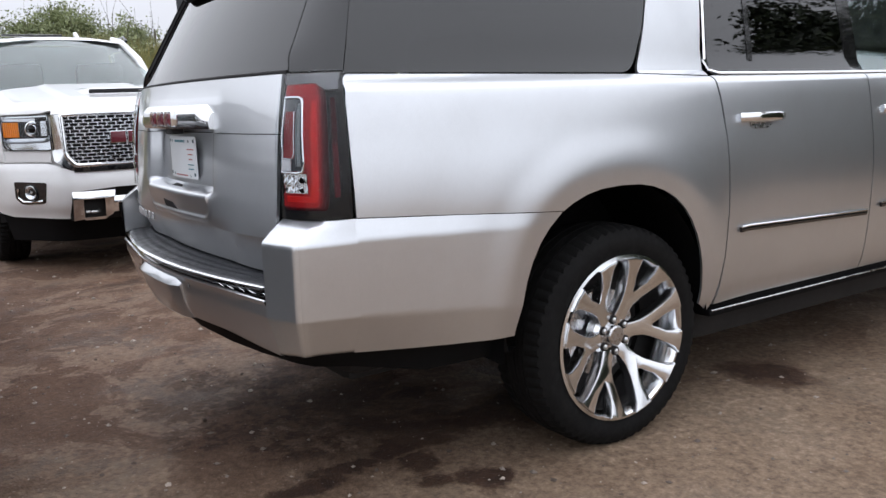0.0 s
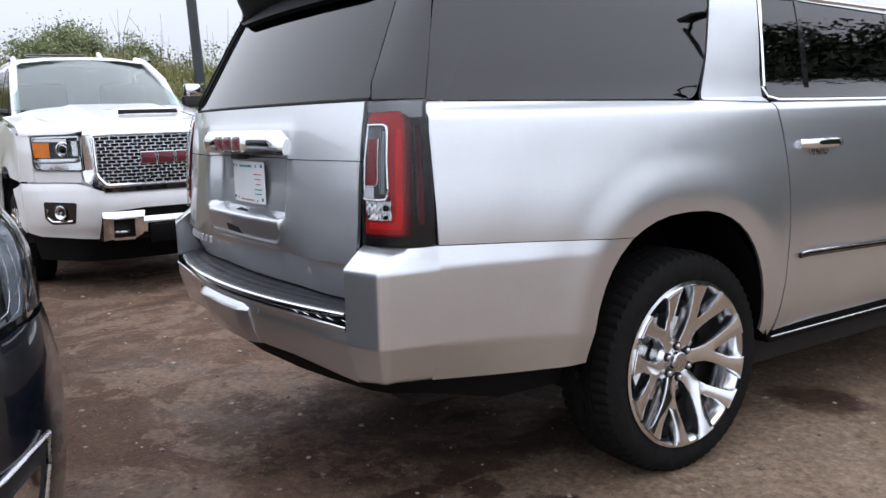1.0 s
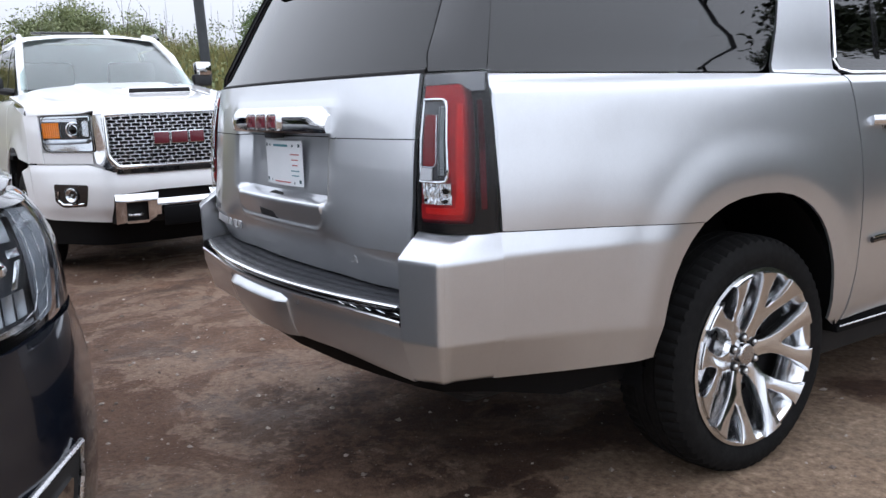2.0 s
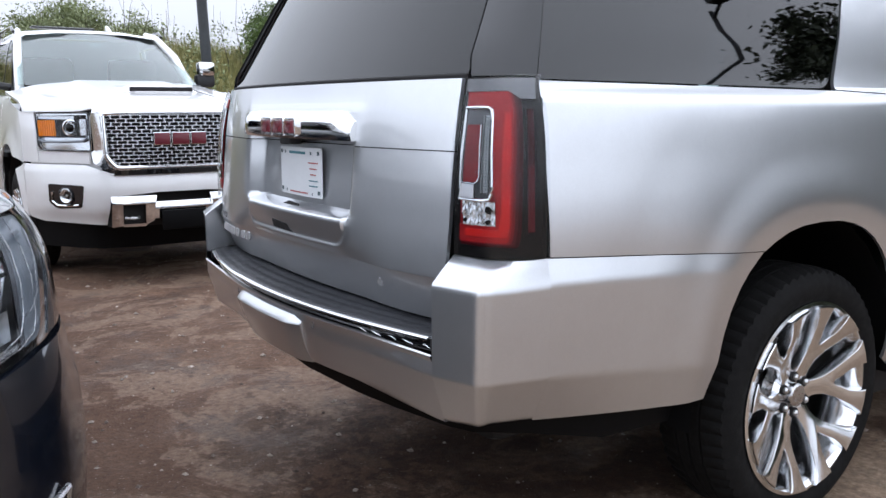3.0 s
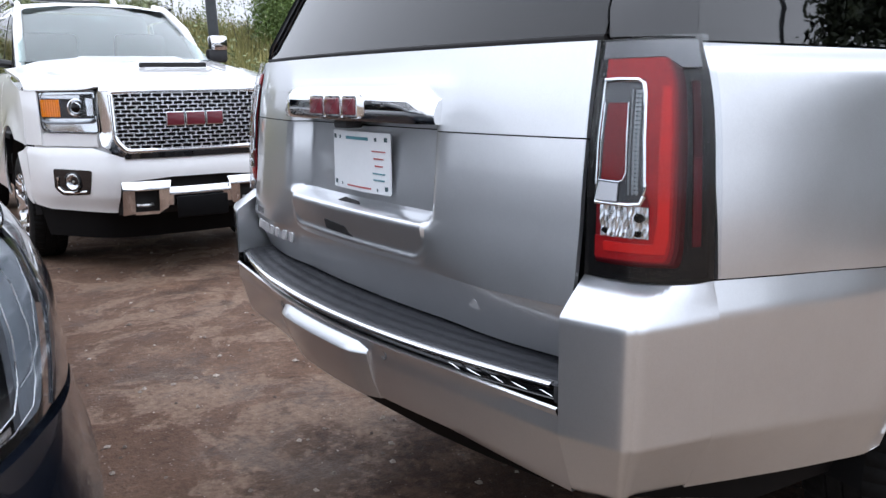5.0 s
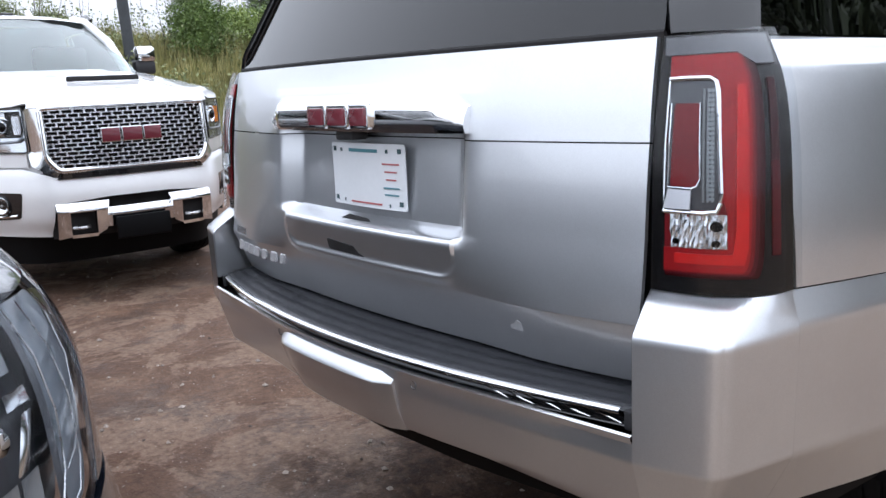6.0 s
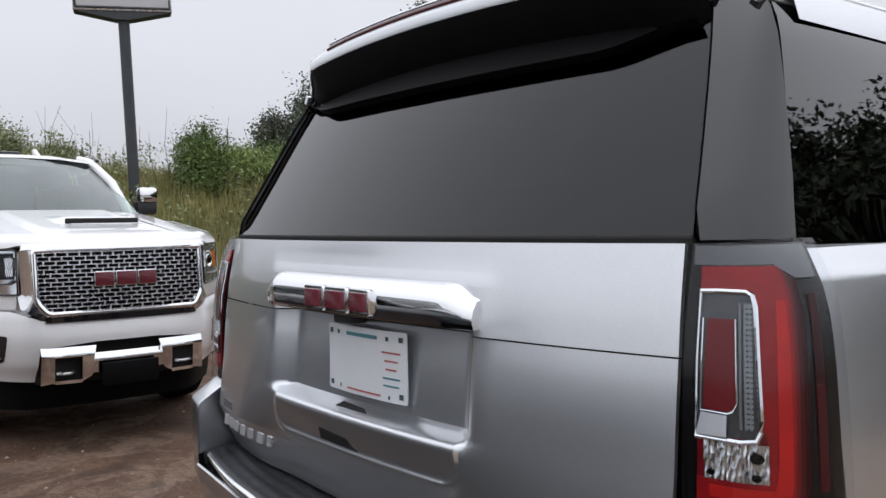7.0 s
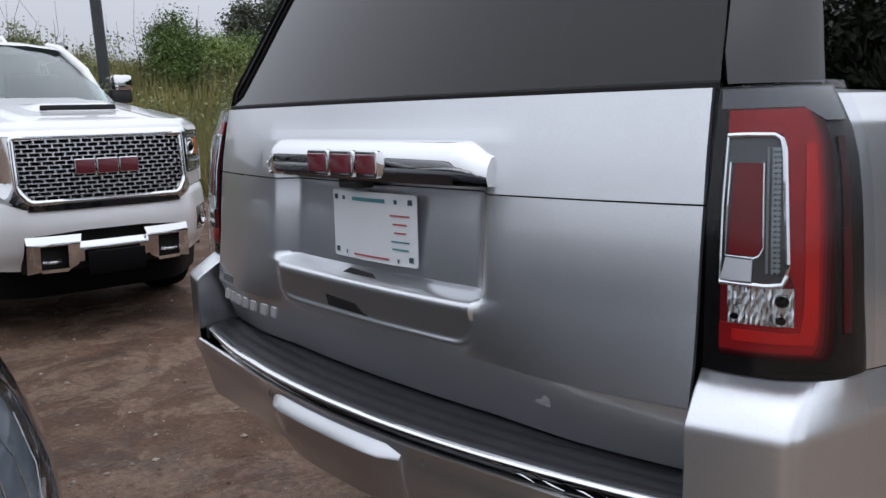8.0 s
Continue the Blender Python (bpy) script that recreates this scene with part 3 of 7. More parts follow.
def wheel(parent, at, turn, R=0.425, w=0.285, rim_r=0.312, phase=5.0, lugs=6, chrome=WHEEL_BRIGHT, made={}):
    key = (R, w, rim_r, phase, chrome.name)
    if key not in made:
        f = w / 2
        bm = lathe([(rim_r + 0.004, f * 0.84), (rim_r + 0.006, f * 0.95), (rim_r - 0.006, f * 0.97), (rim_r - 0.016, f * 0.86), (rim_r - 0.03, f * 0.2), (rim_r - 0.04, -f * 0.9), (rim_r - 0.01, -f * 0.9), (rim_r - 0.01, f * 0.2), (rim_r + 0.004, f * 0.84)], 72)
        rim = ("wheel", bm, chrome, "bright chrome multi-spoke alloy wheel")
        sp = bmesh.new()
        for k in range(lugs):
            a0 = radians(360 / lugs * k + phase)

            def P(r, d):
                return (r * math.cos(a0 + radians(d)), r * math.sin(a0 + radians(d)))
            R1 = rim_r - 0.006
            half = [(0.055, 27), (0.078, 23), (0.103, 16.0), (0.138, 13.5), (0.178, 15.5), (0.228, 19.3), (R1 - 0.03, 21.8), (R1 - 0.012, 24.0), (R1, 26.0), (R1, 17.0), (R1, 8.8), (R1 - 0.022, 9.4), (0.236, 8.4), (0.204, 4.4), (0.184, 2.2)]
            pts = [P(r, d) for r, d in half] + [P(0.178, 0)] + [P(r, -d) for r, d in half[::-1]]
            b = bmesh.new()
            prism(b, pts, AXIS_YZ, 0.050, 0.0045)
            for v in b.verts:
                r = math.hypot(v.co.y, v.co.z)
                v.co.x += f * (0.24 + 0.52 * step(0.05, rim_r + 0.03, r))
            merge(sp, b)
        merge(sp, lathe([(0.0, f * 0.55), (0.075, f * 0.55), (0.088, f * 0.42), (0.088, f * 0.15), (0.0, f * 0.15)], 36))
        cap = lathe([(0.0, f * 0.715), (0.034, f * 0.705), (0.039, f * 0.67), (0.041, f * 0.45), (0.0, f * 0.45)], 32)
        nut = lathe([(0.0, f * 0.70), (0.006, f * 0.70), (0.0105, f * 0.66), (0.011, f * 0.45), (0.0, f * 0.45)], 12)
        disc = lathe([(0.0, -0.01), (0.17, -0.01), (0.17, 0.01), (0.0, 0.01)], 40)
        drum = lathe([(0.0, -f * 0.6), (rim_r - 0.05, -f * 0.6), (rim_r - 0.05, -f * 0.4), (0.0, -f * 0.4)], 40)
        ty = tyre_mesh(R, w, rim_r)
        obs = [part("wheel", rim[1], chrome, parent, rim[3]), part("spokes", sp, chrome, None, smooth=24), part("centre_cap", cap, SATIN, None),
               part("brake_disc", disc, SATIN, None), part("inner_barrel", drum, UNDER, None), part("tyre", ty, RUBBER, None, "black road tyre with dusty tread")]
        for o in obs[1:]:
            o.parent = obs[0]
        n0 = part("lug_nut", nut, SATIN, obs[0])
        n0.location = (0, 0.062 * math.cos(radians(phase + 30)), 0.062 * math.sin(radians(phase + 30)))
        for k in range(1, lugs):
            a = radians(phase + 30 + 360 / lugs * k)
            twin(n0, Matrix.Translation((0, 0.062 * math.cos(a), 0.062 * math.sin(a))), obs[0])
        p0 = part("nut_pocket", lathe([(0.0, 0.0885), (0.0165, 0.0885), (0.018, 0.080), (0.0, 0.080)], 16), UNDER, obs[0])
        p0.location = n0.location
        for k in range(1, lugs):
            a = radians(phase + 30 + 360 / lugs * k)
            twin(p0, Matrix.Translation((0, 0.062 * math.cos(a), 0.062 * math.sin(a))), obs[0])
        made[key] = obs[0]
        obs[0].matrix_local = pose(*at, 0, 0, turn)
        return obs[0]
    src = made[key]
    w2 = new("wheel", src.data)
    w2.parent = parent
    tagged(w2, "bright chrome multi-spoke alloy wheel")
    w2.matrix_local = pose(*at, 0, 0, turn)
    for c in src.children:
        o = new(c.name.split(".")[0], c.data)
        o.parent = w2
        o.matrix_local = c.matrix_local.copy()
        if "label" in c:
            o["label"] = c["label"]
    return w2


def arch(cy, cz, a, b, e=2.5, lo=0.45, n=22, flip=False):
    """Points of a squarish wheel opening, from the rear foot over the top to the front foot."""
    out = []
    for k in range(n + 1):
        t = math.pi * k / n
        c, s = -math.cos(t), math.sin(t)
        y = cy + a * math.copysign(abs(c) ** (2 / e), c)
        z = cz + b * abs(s) ** (2 / e)
        out.append((y, max(lo, z)))
    return out


# ---- the silver long-wheelbase SUV; it stands along y, its tail at y = 0 ----
suv = thing("suv", pose(0, 0, 0), "silver metallic full-size SUV with chrome wheels on damp dirt", "car")

SIDE = [(0.36, 0.93), (0.46, 0.978), (0.60, 1.000), (0.75, 1.010), (0.92, 1.014), (1.05, 1.006), (1.18, 0.988), (1.27, 0.974), (1.312, 0.964), (1.325, 0.955),
        (1.345, 0.925), (1.362, 0.900), (1.50, 0.868), (1.65, 0.832), (1.76, 0.800), (1.82, 0.765)]


def side_x(y, z):
    x = spline(SIDE, z)
    k = step(1.29, 1.40, z)
    x -= (0.10 - 0.08 * k) * max(0, 0.9 - y) ** 2 + 0.05 * (1 - k) * max(0, y - 4.3) ** 2 + 0.05 * k * max(0, y - 3.4) ** 2
    return x + flare(y, z)


def flare(y, z):
    """The raised lip round the wheel openings."""
    d = min(max(abs((y - 1.395) / 0.565) ** 2.4 + abs(max(0, z - 0.40) / 0.645) ** 2.4, 0), 3) ** (1 / 2.4)
    d2 = min(max(abs((y - 4.70) / 0.555) ** 2.4 + abs(max(0, z - 0.40) / 0.66) ** 2.4, 0), 3) ** (1 / 2.4)
    k = min(d, d2)
    return 0.008 * step(1.20, 0.975, k) + 0.012 * step(1.60, 1.0, k) - 0.075 * max(0.0, 0.972 - max(k, 0.8))


def side_panel(name, outline, mat, s, du=0.07, dv=0.04, thick=0.012, label="", off=0.0, parent=None):
    bm = shell(outline, lambda y, z: (s * (side_x(y, z) + off), y, z), du, dv, thick, vs=(1.312, 1.325, 1.345, 1.362))
    return part(name, bm, mat, parent or suv, label, smooth=30)


REAR0 = [(0.70, 0.195), (0.77, 0.160), (0.86, 0.124), (0.925, 0.108), (1.10, 0.117), (1.25, 0.135), (1.38, 0.160)]


def rear_y(x, z):
    return spline(REAR0, z) + 0.105 * x * x + 0.03 * abs(x) ** 5


def box_mask(x, z, x0, x1, z0, z1, sx, sz):
    return step(x0 - sx, x0 + sx, x) * step(x1 + sx, x1 - sx, x) * step(z0 - sz, z0 + sz, z) * step(z1 + sz, z1 - sz, z)


def gate_y(x, z):
    y = rear_y(x, z)
    # towards the lamps the skin swells down to a crease, then turns under
    w = step(0.33, 0.60, abs(x))
    if w and z < 1.03:
        q = rear_y(x, 1.03) - 0.017 * (1.03 - max(z, 0.886)) / 0.144 + 0.42 * max(0.0, 0.886 - z)
        y += w * (q - y)
    y += 0.050 * box_mask(x, z, -0.360, 0.360, 1.003, 1.25, 0.040, 0.010)          # plate recess
    # pull shelf: proud ledge, face leaning in, raised lip round its lower edge
    qx, qz = abs(x - 0.014) - 0.352 + 0.055, 0.917 + 0.055 - z
    d = min(max(qx, qz), 0.0) + math.hypot(max(qx, 0.0), max(qz, 0.0)) - 0.055
    under = step(0.993, 0.985, z)
    y += step(0.004, -0.004, d) * under * (-0.013 + 0.22 * max(0.0, 0.985 - z))
    y -= 0.010 * step(1.006, 0.992, z) * (1 - under) * step(0.356, 0.348, abs(x - 0.014))
    y -= 0.0045 * math.exp(-((d - 0.009) / 0.009) ** 2) * step(1.0, 0.975, z)
    y -= 0.004 * box_mask(x, z, -0.42, 0.42, 1.20, 1.31, 0.03, 0.02)             # rise round the chrome bar
    return y


def build_tailgate():
    gate = shell([(-0.793, 0.765), (0.793, 0.765), (0.798, 0.95), (0.795, 1.1975), (-0.795, 1.1975), (-0.798, 0.95)], lambda x, z: (x, gate_y(x, z), z), 0.04, 0.03, 0.012,
                 us=[s * (0.255 + 0.0075 * k) for s in (1, -1) for k in range(18)],
                 vs=[0.880 + 0.006 * k for k in range(22)] + [0.8845, 0.8875, 0.9965, 1.0, 1.0035, 1.007, 1.013, 1.02])
    tg = part("tailgate", gate, SILVER, suv, "silver tailgate with a recessed plate panel", smooth=40)
    top = shell([(-0.795, 1.2005), (0.795, 1.2005), (0.788, 1.374), (-0.788, 1.374)], lambda x, z: (x, gate_y(x, z), z), 0.04, 0.03, 0.012,
                us=(-0.43, -0.41, -0.39, 0.39, 0.41, 0.43, -0.379, -0.365, -0.351, 0.351, 0.365, 0.379), vs=(1.24, 1.25, 1.26, 1.293, 1.305, 1.317))
    part("tailgate_upper_panel", top, SILVER, tg, smooth=40)
    fill = shell([(-0.80, 0.74), (0.80, 0.74), (0.79, 1.39), (-0.79, 1.39)], lambda x, z: (x, rear_y(x, z) + 0.085, z), 0.2, 0.1, 0.01)
    part("tailgate_seal", fill, UNDER, suv)

    # chrome bar above the plate
    bar = bmesh.new()
    rows = []
    for k in range(41):
        x = -0.396 + 0.796 * k / 40
        e = step(0.400, 0.330, abs(x))
        zt = 1.266 + 0.028 * e
        y = rear_y(x, 1.25)
        d = 0.024 + 0.014 * e
        rows.append([(x, y + 0.012, zt + 0.004), (x, y - d * 0.45, zt), (x, y - d * 0.85, zt - 0.018), (x, y - d, zt - 0.034), (x, y - d * 0.98, 1.226), (x, y - d * 0.85, 1.214), (x, y + 0.03, 1.212)])
    part("chrome_bar", grid(rows, cap=True, closed=True), CHROME, tg, "polished chrome bar over the plate", smooth=50)

    # emblem: three plain red blocks with chrome rims
    for i, (x0, x1) in enumerate(((-0.139, -0.057), (-0.049, 0.039), (0.047, 0.123))):
        yb = rear_y((x0 + x1) / 2, 1.25) - 0.034
        rim = bmesh.new()
        prism(rim, rounded([(x0, 1.221), (x1, 1.221), (x1, 1.277), (x0, 1.277)], 0.006, 3), Matrix.Translation((0, yb, 0)) @ AXIS_XZ, 0.014, 0.003)
        em = part("emblem_rim", rim, CHROME, tg)
        red = bmesh.new()
        prism(red, rounded([(x0 + 0.007, 1.229), (x1 - 0.007, 1.229), (x1 - 0.007, 1.269), (x0 + 0.007, 1.269)], 0.004, 3), Matrix.Translation((0, yb - 0.0135, 0)) @ AXIS_XZ, 0.005, 0.002)
        part("emblem_block", red, BADGE_RED, em, "red emblem block")
    # rear camera and lamp housing under the bar
    cam_b = bmesh.new()
    box(cam_b, (-0.03, rear_y(0, 1.2) + 0.015, 1.203), (0.07, 0.05, 0.022), 0.006)
    part("reversing_camera", cam_b, PLASTIC, tg)

    # script badge as plain chrome bars, and a dealer sticker bar
    x = -0.755
    for wdt in (0.044, 0.038, 0.040, 0.043, 0.038, 0.0, 0.045, 0.034):
        if wdt:
            b = bmesh.new()
            zb = 0.850
            m = Matrix.Translation((0, gate_y(x + wdt / 2, zb) - 0.001, 0)) @ AXIS_XZ
            prism(b, rounded([(x, zb - 0.015), (x + wdt * 0.75, zb - 0.015), (x + wdt * 0.75 + 0.008, zb + 0.015), (x + 0.008, zb + 0.015)], 0.004, 2), m, 0.007, 0.002)
            part("badge_bar", b, BADGE_METAL, tg, smooth=0)
        x += wdt + 0.010
    st = shell([(-0.745, 0.892), (-0.655, 0.892), (-0.655, 0.912), (-0.745, 0.912)], lambda x, z: (x, gate_y(x, z) - 0.001, z), 0.03, 0.02, 0.001)
    part("dealer_sticker", st, GREY_LENS, tg)

    pull = shell(rounded([(-0.112, 0.923), (0.045, 0.9205), (0.022, 0.927), (0.004, 0.943), (-0.112, 0.950)], 0.003, 3), lambda x, z: (x, gate_y(x, z) - 0.002, z), 0.04, 0.02, 0.002)
    part("finger_pull", pull, UNDER, tg)
    pull = shell([(-0.075, 1.0025), (0.05, 1.0025), (0.02, 1.006), (-0.075, 1.0085)], lambda x, z: (x, gate_y(x, z) - 0.004, z), 0.04, 0.02, 0.002)
    part("latch_slot", pull, UNDER, tg)
    mark = shell(rounded([(0.495, 0.828), (0.530, 0.826), (0.533, 0.845), (0.522, 0.853), (0.514, 0.842), (0.500, 0.838)], 0.005, 3), lambda x, z: (x, gate_y(x, z) - 0.0006, z), 0.01, 0.01, 0.0005)
    part("water_mark", mark, DULL_FILM, tg, "pale dried water mark")
    return tg


tailgate = build_tailgate()


PLATE_X = 0.011     # the card hangs a little off the middle


def build_plate():
    """A dealer's card plate, slightly bowed, with its print as plain bars."""
    y0 = rear_y(0, 1.1) + 0.040
    plate = shell(rounded([(-0.1525, 1.032), (0.1525, 1.032), (0.1525, 1.184), (-0.1525, 1.184)], 0.008, 3),
                  lambda x, z: (x + PLATE_X, y0 - 0.010 * math.cos(x * 9) - 0.02 * max(0, 1.08 - z), z), 0.03, 0.04, 0.002)
    p = part("plate", plate, PLATE_CARD, tailgate, "white dealer card plate with printed bars")

    def ink(x, z, w, h, m):
        b = shell([(x - w / 2, z - h / 2), (x + w / 2, z - h / 2), (x + w / 2, z + h / 2), (x - w / 2, z + h / 2)],
                  lambda u, v: (u + PLATE_X, y0 - 0.010 * math.cos(u * 9) - 0.02 * max(0, 1.08 - v) - 0.0022, v), 0.03, 0.04, 0.0006)
        part("print_bar", b, m, p)
    ink(-0.005, 1.167, 0.120, 0.008, INK_TEAL)
    for x, z in ((-0.135, 1.168), (0.135, 1.168), (-0.135, 1.048), (0.135, 1.048)):
        ink(x, z, 0.013, 0.011, INK_DARK)
    for x in (-0.102, 0.090):
        ink(x, 1.167, 0.009, 0.009, INK_DARK)
    for z, w, m in ((1.138, 0.072, INK_RED), (1.120, 0.052, INK_RED), (1.102, 0.042, INK_RED), (1.083, 0.066, INK_TEAL), (1.067, 0.060, INK_TEAL)):
        ink(0.102, z, w * 0.85, 0.0036, m)
    ink(0.0, 1.043, 0.130, 0.004, INK_RED)
    ink(-0.095, 1.045, 0.005, 0.008, INK_DARK)
    ink(0.095, 1.042, 0.005, 0.008, INK_DARK)


build_plate()


# rear window, pillars and spoiler
def edge_in(z):
    return Vector((spline([(1.376, 0.796), (1.5, 0.767), (1.7, 0.717), (1.82, 0.680)], z), spline([(1.376, 0.245), (1.5, 0.312), (1.7, 0.418), (1.82, 0.485)], z)))


def edge_out(z):
    return Vector((side_x(0.42, z), spline([(1.376, 0.382), (1.58, 0.437), (1.82, 0.500)], z)))


def glass_y(x, z):
    e = edge_in(z)
    return e.y + 0.105 * (x * x - e.x * e.x)


bm = shell([(-0.791, 1.384), (0.791, 1.384), (0.762, 1.5), (0.713, 1.7), (0.680, 1.81), (-0.680, 1.81), (-0.713, 1.7), (-0.762, 1.5)], lambda x, z: (x, glass_y(x, z), z), 0.06, 0.05, 0.004)
part("rear_window", bm, TINT, suv, "dark tinted rear window")
bm = shell([(-0.793, 1.372), (0.793, 1.372), (0.793, 1.386), (-0.793, 1.386)], lambda x, z: (x, glass_y(x, z) - 0.004 + 0.006 * step(1.38, 1.372, z), z), 0.05, 0.01, 0.012)
part("window_seal", bm, UNDER, suv)


def pillar_map(s):
    def f(u, z):
        a, b = edge_in(z) + Vector((0.006, -0.017 * step(1.379, 1.43, z))), edge_out(z)
        c = Vector((b.x * 0.985, a.y + 0.03))
        q = a * (1 - u) ** 2 + c * 2 * u * (1 - u) + b * u * u
        return (s * q.x, q.y, z)
    return f


for s in (1, -1):
    bm = shell([(0.02, 1.379), (1.0, 1.379), (1.0, 1.80), (0.02, 1.80)], pillar_map(s), 0.08, 0.05, 0.01)
    part("rear_pillar_trim", bm, GLOSS_BLACK, suv, "gloss black corner pillar trim")
    bm = grid([[(s * (edge_in(z).x + 0.007), edge_in(z).y - 0.017 * step(1.379, 1.43, z) - 0.002, z), (s * (edge_in(z).x + 0.002), edge_in(z).y + 0.03, z)] for z in (1.385, 1.40, 1.415, 1.43, 1.5, 1.6, 1.7, 1.80)])
    part("pillar_seal", bm, GLOSS_BLACK, suv)


def build_roof():
    def roof_z(y):
        return spline([(0.36, 1.893), (0.6, 1.905), (1.5, 1.915), (2.5, 1.912), (3.3, 1.88), (3.75, 1.815), (3.95, 1.775)], y)
    rows = []
    for k in range(24):
        y = 0.56 + (3.95 - 0.56) * k / 23
        zc = roof_z(y)
        row = []
        for x, dz in ((0.800, None), (0.785, 0.088), (0.755, 0.058), (0.70, 0.036), (0.60, 0.020), (0.40, 0.008), (0.2, 0.002), (0, 0)):
            row.append((x - 0.05 * max(0, y - 3.2) ** 2, y, 1.762 - 0.10 * max(0, y - 3.0) ** 2 if dz is None else zc - dz))
        rows.append([(-x, y, z) for x, y, z in row[:-1]] + row[::-1])
    part("roof", grid(rows), SILVER, suv, smooth=50)
    # spoiler: painted top and lip, black underside
    top, low = [], []
    n = 36
    for k in range(n + 1):
        x = -0.70 + 1.40 * k / n
        e = step(0.70, 0.58, abs(x))
        c = 0.06 * (x / 0.7) ** 2
        yl = 0.335 + c + 0.05 * (1 - e)
        zt = 1.912 - 0.022 * (x / 0.7) ** 2 - 0.05 * (1 - e)
        top.append([(x, 0.60, zt - 0.004), (x, 0.48, zt + 0.004), (x, yl + 0.03, zt), (x, yl + 0.006, zt - 0.008), (x, yl, zt - 0.022), (x, yl + 0.004, zt - 0.040), (x, yl + 0.05, zt - 0.052)])
        zb = 1.722 + 0.035 * step(0.50, 0.70, abs(x))
        low.append([(x * 0.985, yl + 0.006, zt - 0.041), (x * 0.985, yl + 0.02, zt - 0.072), (x * 0.98, yl + 0.045 + 0.02 * e, zt - 0.12), (x * 0.975, glass_y(x, zb) - 0.03, zb + 0.012), (x * 0.97, glass_y(x, zb) - 0.012, zb), (x * 0.97, glass_y(x, zb) + 0.03, zb + 0.02), (x * 0.97, 0.56, 1.83)])
    sp = part("spoiler", grid(top), SILVER, suv, "silver roof spoiler", smooth=60)
    part("spoiler_underside", grid(low), SHADE_BLACK, sp, smooth=60)
    br = []
    for k in range(25):
        x = -0.47 + 0.94 * k / 24
        c = 0.06 * (x / 0.7) ** 2
        y = 0.335 + c
        z = 1.912 - 0.022 * (x / 0.7) ** 2
        br.append([(x, y + 0.040, z + 0.012), (x, y + 0.018, z + 0.008), (x, y + 0.004, z - 0.004), (x, y + 0.006, z - 0.012), (x, y + 0.045, z - 0.004)])
    bl = part("brake_light", grid(br, cap=True, closed=True), DARK_RED, sp, "dark red high brake light strip")
    b = bmesh.new()
    tube(b, [(-0.47 + 0.94 * k / 24, 0.334 + 0.06 * ((-0.47 + 0.94 * k / 24) / 0.7) ** 2 + 0.014, 1.912 - 0.022 * ((-0.47 + 0.94 * k / 24) / 0.7) ** 2 + 0.009) for k in range(25)], 0.0028, 6)
    part("light_rim", b, CHROME, bl)
    for s in (1, -1):
        b = bmesh.new()
        tube(b, [(s * 0.72, 0.75, 1.885), (s * 0.72, 0.85, 1.945), (s * 0.72, 2.0, 1.962), (s * 0.715, 3.0, 1.945), (s * 0.71, 3.15, 1.88)], 0.016, 8)
        part("roof_rail", b, CHROME, suv)


build_roof()


# tail lamps
def lamp_point(u, z, off=0.0):
    def q(uu, zz):
        i = Vector((spline([(0.948, 0.804), (1.2, 0.801), (1.376, 0.794)], zz), spline([(0.948, 0.196), (1.2, 0.208), (1.376, 0.246)], zz)))
        o = Vector((spline([(0.948, 0.986), (1.15, 0.974), (1.28, 0.958), (1.33, 0.938), (1.376, 0.902)], zz), spline([(0.948, 0.338), (1.2, 0.345), (1.33, 0.352), (1.376, 0.378)], zz)))
        c = Vector((o.x - 0.008, i.y + 0.004))
        p = i * (1 - uu) ** 2 + c * 2 * uu * (1 - uu) + o * uu * uu
        return Vector((p.x, p.y, zz))
    p = q(u, z)
    n = (q(min(1, u + 0.02), z) - q(max(0, u - 0.02), z)).cross(q(u, z + 0.01) - q(u, z - 0.01)).normalized()
    if n.y > 0 and n.x < 0.5:
        n = -n
    if n.x < 0 and u > 0.6:
        n = -n
    return p + n * off


